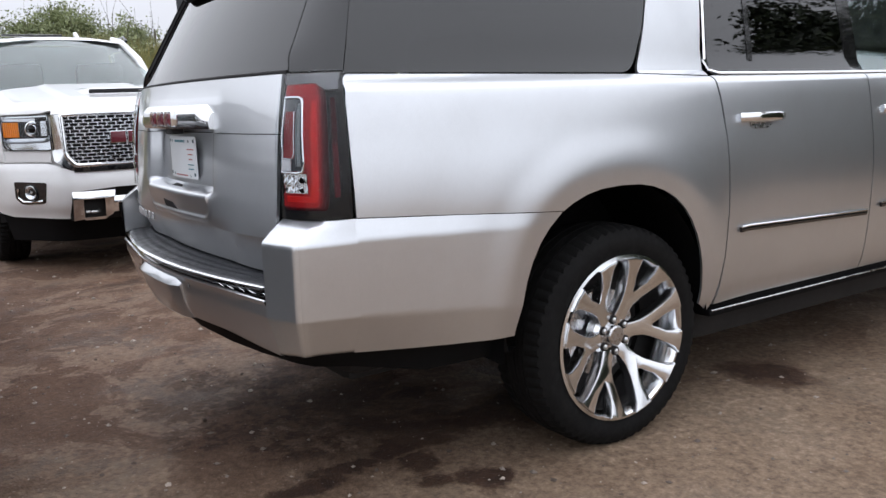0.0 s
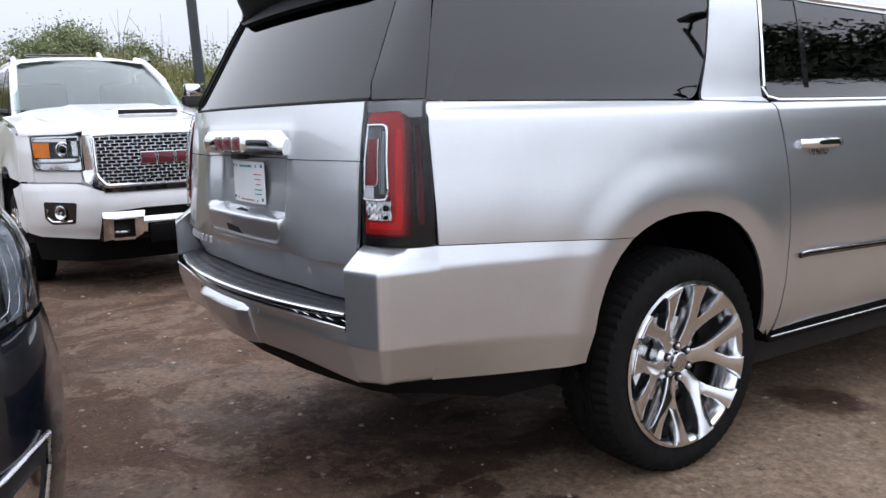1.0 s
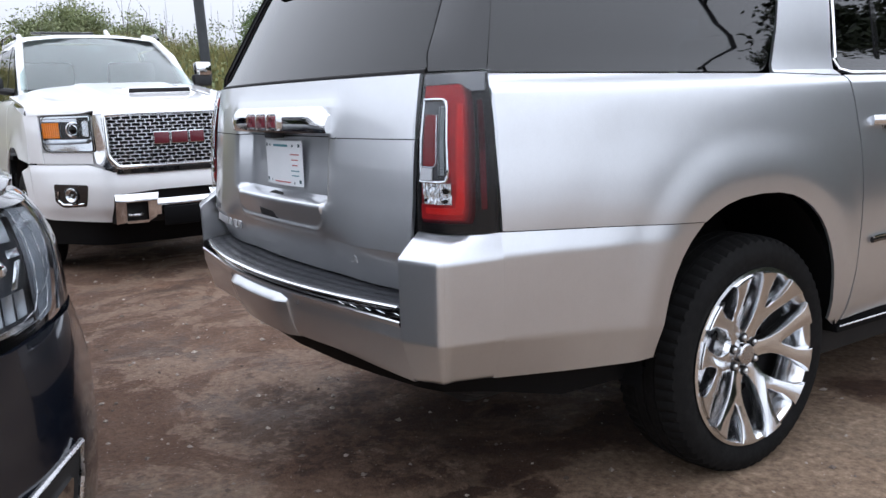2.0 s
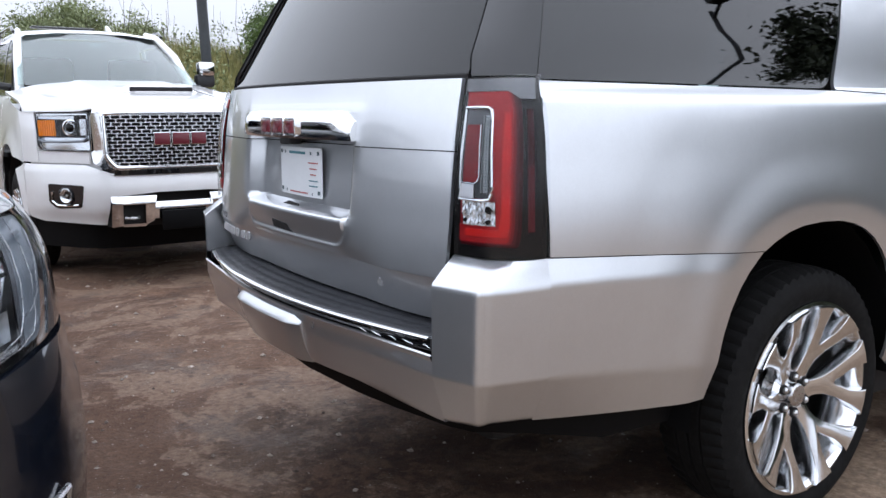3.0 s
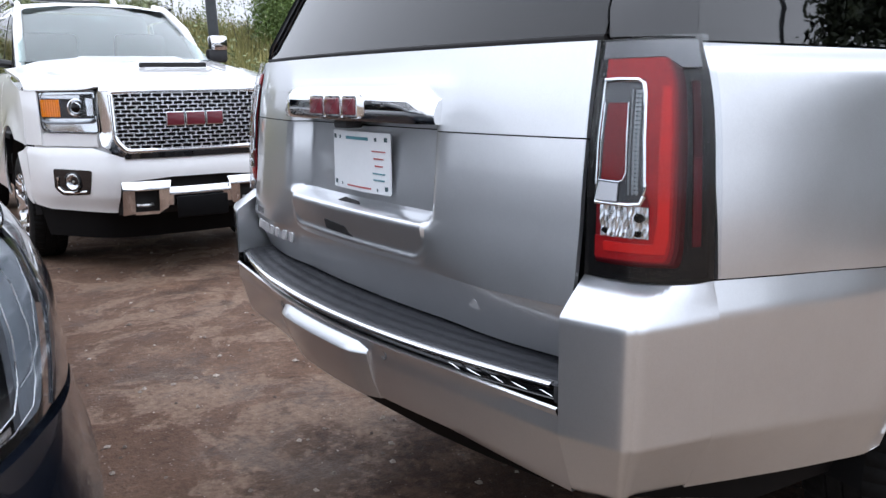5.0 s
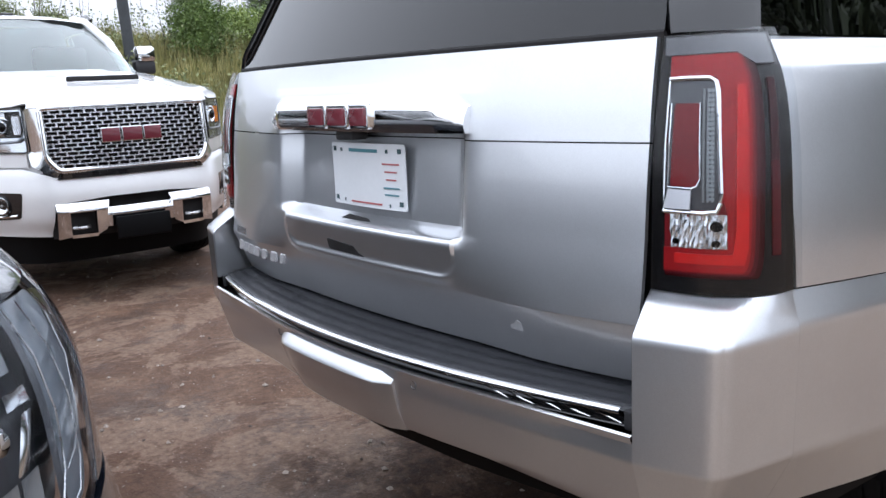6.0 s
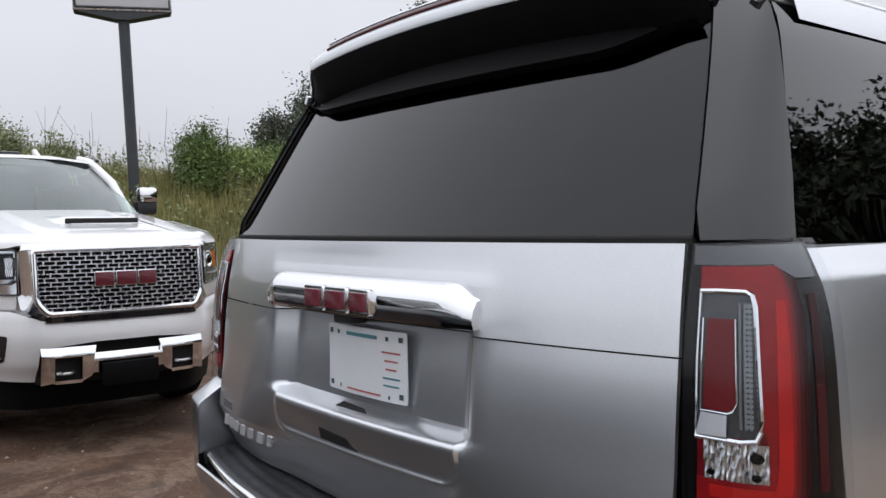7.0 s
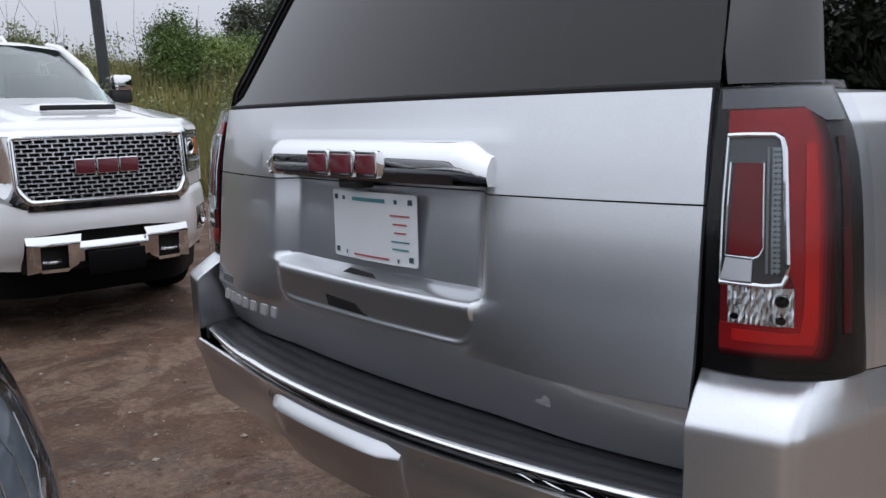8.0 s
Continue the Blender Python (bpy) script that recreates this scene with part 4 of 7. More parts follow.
def build_lamp(s):
    def m(off):
        def f(u, z):
            p = lamp_point(u, z, off)
            return (s * p.x, p.y, p.z)
        return f
    base = shell([(0, 0.950), (1, 0.950), (1, 1.374), (0, 1.374)], m(0), 0.025, 0.04, 0.03)
    lamp = part("tail_lamp", base, SMOKE, suv, "red and smoked vertical tail lamp")
    cap = shell([(0.03, 1.341), (0.60, 1.341), (0.74, 1.322), (0.93, 1.322), (0.95, 1.37), (0.03, 1.37)], m(0.003), 0.03, 0.02, 0.003)
    part("lamp_cap", cap, GREY_LENS, lamp)

    def rim_of(w):
        """The red field's outer outline, w further round the corner."""
        return rounded([(0.085, 0.989 - 0.1 * w), (0.625 + w, 0.989 - 0.1 * w), (0.655 + w, 1.20), (0.635 + w, 1.338 + 0.03 * w), (0.085, 1.338 + 0.03 * w)], [0, 0.055, 0.2, 0.05, 0], 6)
    for k, (w, mat) in enumerate(((0.105, SMOKED_RED), (0.065, DARK_RED), (0.032, MID_RED))):
        part("lens_edge", shell(rim_of(w), m(0.0012 + 0.0011 * k), 0.025, 0.03, 0.003), mat, lamp)
    # a narrow side reflector beyond the red field, brightest low down
    for z0, z1, mat in ((1.17, 1.30, SMOKED_RED), (1.015, 1.17, DARK_RED)):
        part("side_reflector", shell([(0.805, z0), (0.872, z0), (0.872, z1 - 0.0008), (0.805, z1 - 0.0008)], m(0.0025), 0.025, 0.03, 0.003), mat, lamp)
    hole = [(0.405, 1.304), (0.43, 1.285), (0.445, 1.11), (0.475, 1.086), (0.475, 1.028)]
    red = shell([(0.085, 0.989)] + rim_of(0.0)[1:-1] + [(0.085, 1.338), (0.085, 1.304)] + hole + [(0.085, 1.028)], m(0.0055), 0.025, 0.03, 0.005)
    part("red_lens", red, RED_LENS, lamp)
    bar = shell(rounded([(0.15, 1.003), (0.585, 1.003), (0.612, 1.03), (0.622, 1.20), (0.612, 1.29), (0.545, 1.29), (0.535, 1.20), (0.530, 1.06), (0.505, 1.020), (0.15, 1.020)], 0.006, 3), m(0.0075), 0.025, 0.03, 0.003)
    part("light_bar", bar, BRIGHT_RED, lamp, "brighter red light bar")
    inner = shell([(0.09, 1.092), (0.39, 1.092), (0.42, 1.11), (0.405, 1.28), (0.39, 1.298), (0.09, 1.298)], m(0.0055), 0.03, 0.03, 0.003)
    part("inner_reflector", inner, INNER_LENS, lamp)
    # the deep red brake chamber with its thin bright lip
    core = shell(rounded([(0.125, 1.130), (0.285, 1.130), (0.30, 1.142), (0.295, 1.262), (0.135, 1.262)], 0.006, 3), m(0.0085), 0.03, 0.03, 0.003)
    part("brake_core", core, MID_RED, lamp, "deep red inner brake lens")
    lip = bmesh.new()
    tube(lip, [m(0.012)(u, z) for u, z in [(0.120, 1.262), (0.118, 1.20), (0.115, 1.129), (0.255, 1.127), (0.285, 1.131), (0.305, 1.143), (0.302, 1.20), (0.298, 1.262)]], 0.0014, 5)
    part("chamber_lip", lip, SOFT_CHROME, lamp)
    for k in range(3):
        rib = shell([(0.315 + 0.028 * k, 1.105), (0.327 + 0.028 * k, 1.105), (0.325 + 0.027 * k, 1.285), (0.313 + 0.027 * k, 1.285)], m(0.0085), 0.03, 0.03, 0.003)
        part("reflector_rib", rib, INNER_RIB, lamp)
    fr = bmesh.new()
    pts = [(0.090, 1.301), (0.20, 1.302), (0.36, 1.301), (0.395, 1.296), (0.414, 1.28), (0.424, 1.20), (0.434, 1.12), (0.43, 1.104), (0.405, 1.09), (0.32, 1.087), (0.085, 1.089)]
    tube(fr, [m(0.008)(u, z) for u, z in pts], 0.0042, 6)
    tube(fr, [m(0.008)(u, z) for u, z in [(0.092, 1.30), (0.090, 1.2), (0.088, 1.09)]], 0.0026, 6)
    part("chrome_frame", fr, CHROME, lamp, "thin bright frame")
    led = bmesh.new()
    for k in range(24):
        z = 1.108 + 0.0074 * k
        merge(led, shell([(0.345, z), (0.392, z), (0.392, z + 0.0048), (0.345, z + 0.0048)], m(0.0105), 0.1, 0.1, 0.003))
    part("light_guide", led, GUIDE, lamp)
    foot = shell([(0.092, 1.093), (0.245, 1.093), (0.250, 1.124), (0.118, 1.126)], m(0.0125), 0.05, 0.03, 0.004)
    part("bright_foot", foot, BADGE_METAL, lamp, "bright white lamp foot")
    # reversing lens: upright flutes of uneven width and a dark bulb well
    rows, fl = [], random.Random(8)
    wob = [fl.uniform(-0.004, 0.004) for _ in range(9)]
    for i in range(37):
        u = 0.130 + 0.340 * i / 36
        deep = 0.0095 if i % 3 == 0 else 0.0045 + 0.003 * fl.random()
        rows.append([m(deep + wob[(i + 2 * j) % 9] * 0.6)(u + wob[(i * 2 + j) % 9] * 0.7 * (0 < i < 36), 1.029 + 0.056 * j / 6) for j in range(7)])
    part("reverse_lens", grid(rows), SOFT_CHROME, lamp, "fluted clear reversing lens", smooth=0)
    for u, z, r in ((0.405, 1.066, 0.0085), (0.40, 1.038, 0.006), (0.165, 1.040, 0.005)):
        well = shell([(u + r / 0.22 * math.cos(a * math.pi / 6), z + r * math.sin(a * math.pi / 6)) for a in range(12)], m(0.0118), 0.1, 0.1, 0.001)
        part("bulb_well", well, SMOKE, lamp)
    cover = shell([(0.008, 0.954), (0.992, 0.954), (0.992, 1.371), (0.008, 1.371)], m(0.0175), 0.03, 0.03, 0.0015)
    part("clear_cover", cover, LENS, lamp, "clear lamp cover").visible_shadow = False


for s in (1, -1):
    build_lamp(s)


# quarter panels, doors, fenders, glass
REAR_ARCH = arch(1.395, 0.40, 0.475, 0.560, 2.45, 0.44)
FRONT_ARCH = arch(4.70, 0.40, 0.475, 0.545, 2.45, 0.42)
for s in (1, -1):
    seam = [p for p in REAR_ARCH if p[1] > 0.90 or p[0] > 1.4]
    q = [(0.352, 0.9505), (0.70, 0.9275), (1.1205, 0.8965)] + seam + [(1.93, 0.40), (1.975, 0.62), (1.992, 0.80), (1.994, 1.10), (1.985, 1.22), (1.965, 1.335), (1.60, 1.350), (0.392, 1.368), (0.366, 1.345), (0.357, 1.28), (0.353, 1.10)]
    side_panel("quarter_panel", q, SILVER, s, 0.018, 0.018)
    # bumper side is part of the bumper below
    rd = [(1.952, 0.425), (3.02, 0.425), (3.03, 1.338), (1.974, 1.338), (1.993, 1.22), (2.001, 1.10), (1.999, 0.80), (1.982, 0.62)]
    d1 = side_panel("rear_door", rd, SILVER, s)
    fd = [(3.027, 0.425), (4.06, 0.425), (4.12, 0.80), (4.12, 1.10), (4.05, 1.338), (3.037, 1.338)]
    d2 = side_panel("front_door", fd, SILVER, s)
    fen = [(4.067, 0.425)] + [(4.22, 0.425)] + [p for p in FRONT_ARCH] + [(5.35, 0.52), (5.45, 0.80), (5.42, 1.05), (5.2, 1.13), (4.6, 1.22), (4.06, 1.335), (4.127, 1.10), (4.127, 0.80)]
    side_panel("front_fender", fen, SILVER, s)
    # windows
    bm = shell(rounded([(0.386, 1.372), (1.575, 1.357), (1.665, 1.52), (1.755, 1.765), (0.505, 1.79), (0.44, 1.58)], [0, 0.06, 0, 0.06, 0, 0], 5),
               lambda y, z: (s * (side_x(y, z) - 0.003), y, z), 0.05, 0.04, 0.004)
    part("quarter_window", bm, TINT_SIDE, suv, "dark tinted quarter window")
    side_panel("c_pillar", [(1.600, 1.354), (1.962, 1.340), (1.975, 1.45), (2.01, 1.60), (2.05, 1.772), (1.765, 1.772), (1.672, 1.52), (1.628, 1.42), (1.606, 1.378)], SILVER, s, dv=0.05)
    side_panel("roof_side", [(0.47, 1.793), (1.70, 1.783), (2.0, 1.776), (3.6, 1.70), (3.62, 1.74), (2.0, 1.80), (0.47, 1.815)], SILVER, s, dv=0.05)
    w1 = [(2.005, 1.352), (2.98, 1.345), (2.98, 1.745), (2.09, 1.765), (2.045, 1.60)]
    bm = shell(w1, lambda y, z: (s * (side_x(y, z) - 0.006), y, z), 0.12, 0.06, 0.004)
    part("window_glass", bm, TINT_SIDE, d1, "dark tinted door window")
    w2 = [(3.07, 1.345), (4.0, 1.34), (3.62, 1.70), (3.07, 1.742)]
    bm = shell(w2, lambda y, z: (s * (side_x(y, z) - 0.006), y, z), 0.12, 0.06, 0.004)
    part("window_glass", bm, CLEAR_GLASS, d2)
    side_panel("door_pillar", [(2.975, 1.345), (3.075, 1.345), (3.075, 1.75), (2.975, 1.75)], GLOSS_BLACK, s, off=-0.004)
    side_panel("window_divider", [(2.262, 1.352), (2.292, 1.352), (2.335, 1.76), (2.305, 1.76)], GLOSS_BLACK, s, off=-0.003, parent=d1)
    # chrome window surround
    b = bmesh.new()
    line = [(3.95, 1.335), (3.0, 1.338), (2.3, 1.342), (2.03, 1.345), (1.992, 1.36), (1.985, 1.40), (2.02, 1.58), (2.065, 1.765), (2.3, 1.775), (3.0, 1.752)]
    tube(b, [(s * (side_x(y, z) + 0.002), y, z) for y, z in line], 0.009, 6)
    part("window_surround", b, CHROME, suv, "chrome window surround")
    # handle and moulding
    for y0, door in ((2.09, d1), (3.13, d2)):
        h = bmesh.new()
        tube(h, [(s * (side_x(y0 + k, 1.168) + o), y0 + k, 1.168) for k, o in ((0.0, 0.004), (0.02, 0.026), (0.08, 0.036), (0.18, 0.036), (0.24, 0.026), (0.265, 0.004))], 0.019, 8, flat=0.7)
        part("door_handle", h, CHROME, door, "chrome door handle")
        cup = shell(rounded([(y0 + 0.06, 1.122), (y0 + 0.19, 1.122), (y0 + 0.20, 1.165), (y0 + 0.05, 1.165)], 0.02), lambda y, z: (s * (side_x(y, z) + 0.002), y, z), 0.05, 0.03, 0.002)
        part("handle_cup", cup, SATIN, door)
        mo = bmesh.new()
        y1 = y0 - 0.02
        tube(mo, [(s * (side_x(y, zz) + 0.006), y, zz) for y, zz in ((y1, 0.722), (y1 + 0.05, 0.724), (y1 + 0.5, 0.710), (y1 + 0.92, 0.698))], 0.013, 6, flat=0.6)
        part("door_moulding", mo, GLOSS_BLACK, door)
        mc = bmesh.new()
        tube(mc, [(s * (side_x(y, zz) + 0.012), y, zz + 0.012) for y, zz in ((y1, 0.722), (y1 + 0.05, 0.724), (y1 + 0.5, 0.710), (y1 + 0.92, 0.698))], 0.005, 6)
        part("moulding_chrome", mc, CHROME, door)
    # sill and running board
    b = bmesh.new()
    box(b, (s * 0.93, 3.05, 0.415), (0.06, 2.20, 0.08), 0.015)
    part("sill", b, SHADE_BLACK, suv)
    b = bmesh.new()
    box(b, (s * 0.915, 3.06, 0.385), (0.13, 2.24, 0.030), 0.010)
    part("running_board", b, SHADE_BLACK, suv)
    b = bmesh.new()
    tube(b, [(s * 0.981, 1.95, 0.398), (s * 0.981, 3.0, 0.398), (s * 0.981, 4.16, 0.398)], 0.0035, 6)
    part("board_trim", b, SATIN, suv, "thin bright running board edge", smooth=180)
    # wheel housings
    for cy in (1.395, 4.70):
        rows = []
        for k in range(15):
            t = math.pi * k / 14
            y, z = cy - 0.52 * math.cos(t), 0.40 + 0.585 * math.sin(t)
            rows.append([(s * 0.985, y, z - 0.01), (s * 0.80, y, z), (s * 0.56, y, z), (s * 0.56, y, min(z, 0.45))])
        part("wheel_housing", grid(rows), SHADE_BLACK, suv)
    wheel(suv, (s * 0.842, 1.455, 0.376), 0 if s > 0 else 180)
    wheel(suv, (s * 0.842, 4.74, 0.376), 0 if s > 0 else 180)
    # mirror
    b = bmesh.new()
    box(b, (s * 1.13, 3.86, 1.40), (0.20, 0.10, 0.17), 0.03)
    box(b, (s * 0.99, 3.88, 1.345), (0.14, 0.06, 0.04), 0.012)
    part("door_mirror", b, CHROME, suv)

# underbody, floor, seats
b = bmesh.new()
box(b, (0, 2.95, 0.42), (1.12, 4.9, 0.26), 0.05)
part("underbody", b, UNDER, suv)
# hidden boxes, the floor pan extra wide and low, added to block light underneath
for name, c, size, bev in (("floor_pan", (0, 3.05, 0.39), (1.78, 2.2, 0.30), 0.05), ("spare_tyre_well", (0, 0.72, 0.47), (1.36, 0.56, 0.26), 0.08), ("sill_pan", (0, 2.95, 0.58), (1.80, 2.0, 0.08), 0.01), ("boot_pan", (0, 0.62, 0.63), (1.70, 0.50, 0.06), 0.01)):
    b = bmesh.new()
    box(b, c, size, bev)
    part(name, b, UNDER, suv)
b = bmesh.new()
tube(b, [(-0.6, 1.395, 0.40), (0.6, 1.395, 0.40)], 0.05, 10)
part("rear_axle", b, UNDER, suv)
for y in (1.35, 2.25, 3.3):
    for x in ((-0.42, 0.42)):
        b = bmesh.new()
        box(b, (x, y, 0.95), (0.52, 0.50, 0.16), 0.06)
        box(b, (x, y - 0.26, 1.25), (0.50, 0.14, 0.55), 0.06)
        box(b, (x, y - 0.28, 1.60), (0.26, 0.10, 0.18), 0.04)
        part("seat", b, SEAT, suv)
b = bmesh.new()
box(b, (0, 2.4, 0.83), (1.08, 3.8, 0.05), 0.01)
box(b, (0, 4.05, 1.12), (1.62, 0.5, 0.30), 0.08)
part("cabin_floor", b, SEAT, suv)
bm = shell([(-0.66, 0.55), (0.66, 0.55), (0.66, 3.7), (-0.66, 3.7)], lambda x, y: (x, y, 1.83 - 0.03 * max(0, y - 2.5)), 0.2, 0.4, 0.01)
part("headliner", bm, SEAT, suv)

# hood, screen and a plain front end
rows = []
for k in range(10):
    y = 4.15 + 1.30 * k / 9
    zc = 1.335 - 0.10 * (k / 9) - 0.12 * (k / 9) ** 5
    rows.append([(x, y - 0.14 * (abs(x) / 0.9) ** 3 * (k / 9), zc - 0.09 * (abs(x) / 0.9) ** 3) for x in (-0.93, -0.85, -0.7, -0.5, -0.25, 0, 0.25, 0.5, 0.7, 0.85, 0.93)])
part("hood", grid(rows), SILVER, suv, smooth=60)
rows = [[(x * (0.98 - 0.13 * t), 4.30 - 0.48 * t - 0.10 * (x / 0.8) ** 2 * 1.6, 1.335 + 0.46 * t) for x in (-0.86, -0.6, -0.3, 0, 0.3, 0.6, 0.86)] for t in (0, 0.25, 0.5, 0.75, 1)]
part("windscreen", grid(rows), CLEAR_GLASS, suv, smooth=60)
rows = []
for z, d in ((0.42, -0.10), (0.55, 0.0), (0.75, 0.04), (0.95, 0.04), (1.08, 0.0), (1.14, -0.08)):
    rows.append([(x, 5.60 + d - 0.22 * (abs(x) / 0.96) ** 2.6, z) for x in (-0.98, -0.9, -0.75, -0.5, 0, 0.5, 0.75, 0.9, 0.98)])
part("front_fascia", grid(rows), SILVER, suv, smooth=60)
b = bmesh.new()
for k in range(9):
    box(b, (0, 5.655, 0.72 + 0.036 * k), (1.0, 0.02, 0.014), 0.004, seg=1)
part("front_grille", b, CHROME, suv)
for s in (1, -1):
    b = bmesh.new()
    box(b, (s * 0.74, 5.53, 0.98), (0.34, 0.14, 0.22), 0.05, rot=None)
    part("headlamp", b, LENS, suv)


# rear bumper
def lip_y(x):
    return 0.018 + 0.175 * x * x


def build_bumper():
    def seam_z(y):
        return spline([(0.16, 0.949), (0.34, 0.949), (0.70, 0.925), (1.12, 0.893)], y)

    def foot_z(y):
        return spline([(0.10, 0.535), (0.17, 0.539), (0.345, 0.530), (0.55, 0.514), (0.95, 0.487)], y)

    def crease_z(y):
        return spline([(0.17, 0.660), (0.345, 0.653), (0.58, 0.634), (0.95, 0.596)], y)

    def draft(y, z):
        """How far the corner leans in towards its foot."""
        return step(0.80, 0.17, y) * (0.006 * min(1.0, max(0.0, (0.87 - z) / 0.21)) + 0.22 * max(0.0, crease_z(y) - z))

    def flank(y, z):
        """The bumper's side: a sloping shoulder that dies out towards the wheel, a flat face and a turned-under foot."""
        zs, h = seam_z(y), 0.064 * max(0.12, 1 - max(0.0, y - 0.30) / 2.2)
        f = step(1.08, 0.45, y)
        x = side_x(y, 0.92) - flare(y, 0.92) + flare(y, z) - 0.004
        if y < 0.34:
            x -= 0.10 * (0.34 - y) * step(zs - 0.062, zs, z)
        x += (0.003 + 0.014 * f) * min(1.0, max(0.0, (zs - z) / h))
        return x - 0.30 * max(0, crease_z(y) - z) - draft(y, z)

    def tuck(z, zc, zf):
        """How far the foot is drawn in at height z, below the crease zc, turned under at zf."""
        return 0.30 * max(0.0, zc - z) + (0.03 if z < zf else 0.0)

    def column(top, out):
        """One upright strip of a corner block: from the lamp's foot over the shoulder and down the face to the foot."""
        t, o = Vector(top), Vector(out)
        n = (o - Vector((0.828, 0.40))).normalized().lerp(Vector((1, 0)), min(1.0, max(0.0, (o.y - 0.160) / 0.11))).normalized()
        zc, zf = crease_z(o.y), foot_z(o.y)

        def at(p, d, z):
            return (p.x + n.x * d - draft(o.y, z) * step(0.828, 0.955, o.x), p.y + n.y * d, z)
        zz = [0.872, 0.79, 0.74, 0.70, zc + 0.006, zc, zc - 0.006, zc - 0.05, zf + 0.016, zf + 0.008]
        return ([at(t, -0.03, 0.952), at(t, 0.0, 0.948), at(t.lerp(o, 0.5), 0.0, 0.919), at(o, -0.004, 0.891), at(o, 0.0, 0.883)] + [at(o, -tuck(z, zc, zf), z) for z in zz]
                + [at(o, -tuck(zf, zc, zf) - 0.006, zf), at(o, -0.06, zf - 0.002)])
    rows = []
    full = [0.828] + [x * 0.82 / 16 for x in range(16, -17, -1)] + [-0.828]
    mid = [(0.7120, 0.022), (0.7125, 0.011), (0.7095, 0.0055), (0.704, 0.0075), (0.695, 0.013), (0.675, 0.015), (0.661, 0.0175), (0.655, 0.0185), (0.649, 0.020), (0.600, 0.032), (0.570, 0.044), (0.552, 0.053), (0.546, 0.062), (0.548, 0.20)]
    for x in full:
        w = min(1.0, max(0.0, (abs(x) - 0.45) / 0.378))
        e = step(0.36, 0.828, abs(x))
        r = []
        for z, d in mid:
            zz = z - e * 0.012 * step(0.62, 0.55, z) + e * 0.005 * step(0.61, 0.65, z) * step(0.69, 0.66, z)
            yb = 0.114 + tuck(zz, 0.660, 0.0) + max(0, d - 0.062) - 0.006 * step(0.013, 0.006, d)
            r.append((x, (lip_y(min(abs(x), 0.45)) + d) * (1 - w) + w * yb, zz))
        rows.append(r)
    bp = part("rear_bumper", grid(rows), SILVER, suv, "silver rear bumper with chrome-edged step", smooth=28)
    for s in (1, -1):
        a = [p for p in REAR_ARCH if p[0] < 1.3 and 0.5 < p[1] < 0.885]
        out = [(0.345, foot_z(0.345)), (0.55, foot_z(0.55)), (a[0][0] - 0.002, foot_z(0.93))] + [(y - 0.001, z) for y, z in a] + [(1.1185, 0.8935), (0.70, 0.9245), (0.345, 0.9475)]
        bm = shell(out, lambda y, z: (s * flank(y, z), y, z), 0.022, 0.011, 0.008)
        part("bumper_side", bm, SILVER, bp, smooth=30)
        tops = [lamp_point(u, 0.950).to_2d() for u in (0.0, 0.15, 0.30, 0.46, 0.52, 0.57, 0.60, 0.62)]
        outs = [(0.828, 0.114), (0.868, 0.1255), (0.910, 0.1375), (0.945, 0.1475), (0.956, 0.151), (0.963, 0.1545), (0.967, 0.160), (0.969, 0.167)]
        rr = [column(t, o) for t, o in zip(tops, outs)]
        first = rr[0][:8]
        wall = grid([[(s * (x - 0.006), 0.30, z) for x, y, z in first], [(s * (x - 0.004), y + 0.004, z) for x, y, z in first], [(s * x, y, z) for x, y, z in first]])
        side_cols = [column(lamp_point(u, 0.950).to_2d(), (flank(y, 0.80) + draft(y, 0.80), y)) for u, y in ((0.64, 0.176), (0.68, 0.190), (0.74, 0.215), (0.85, 0.270))]
        end = column(lamp_point(1.0, 0.950).to_2d(), (flank(0.345, 0.80) + draft(0.345, 0.80), 0.345))
        side_cols.append([end[0], (flank(0.345, 0.948), 0.345, 0.948)] + [(flank(0.345, z), 0.347, z) for x, y, z in end[2:15]] + [(flank(0.345, 0.53) - 0.008, 0.347, foot_z(0.345)), (flank(0.345, 0.53) - 0.06, 0.347, foot_z(0.345) - 0.002)])
        corner = grid([[(s * x, y, z) for x, y, z in r] for r in rr])
        merge(corner, grid([[(s * x, y, z) for x, y, z in r] for r in rr[-1:] + side_cols]))
        merge(corner, wall)
        part("bumper_corner", corner, SILVER, bp, smooth=38)
    # step pad
    rows = []
    for k in range(33):
        x = -0.815 + 1.63 * k / 32
        yo, yi = lip_y(min(abs(x), 0.80)), rear_y(x, 0.77) + 0.05
        r = [(x, yo + 0.004, 0.742), (x, yo + 0.012, 0.748)]
        for j in range(1, 24):
            t = j / 24
            yy = yo + 0.012 + (yi - yo - 0.012) * t
            r.append((x, yy, 0.750 + 0.010 * t + (0.0016 if 3 < j < 20 and j % 5 in (0, 1, 2) else 0)))
        r.append((x, yi, 0.765))
        rows.append(r)
    part("step_pad", grid(rows), STEP_RUBBER, bp, "dark grey ribbed step pad", smooth=25)
    # chrome edge, black recess with slots
    ch, bl = [], []
    for k in range(37):
        x = -0.79 + 1.58 * k / 36
        y = lip_y(x)
        ch.append([(x, y + 0.010, 0.7480), (x, y + 0.001, 0.7465), (x, y - 0.004, 0.742), (x, y - 0.003, 0.737), (x, y + 0.010, 0.735)])
        bl.append([(x * 1.02, y + 0.006, 0.737), (x * 1.02, y + 0.022, 0.731), (x * 1.02, y + 0.024, 0.716), (x * 1.02, y + 0.018, 0.709), (x * 1.02, y + 0.03, 0.706)])
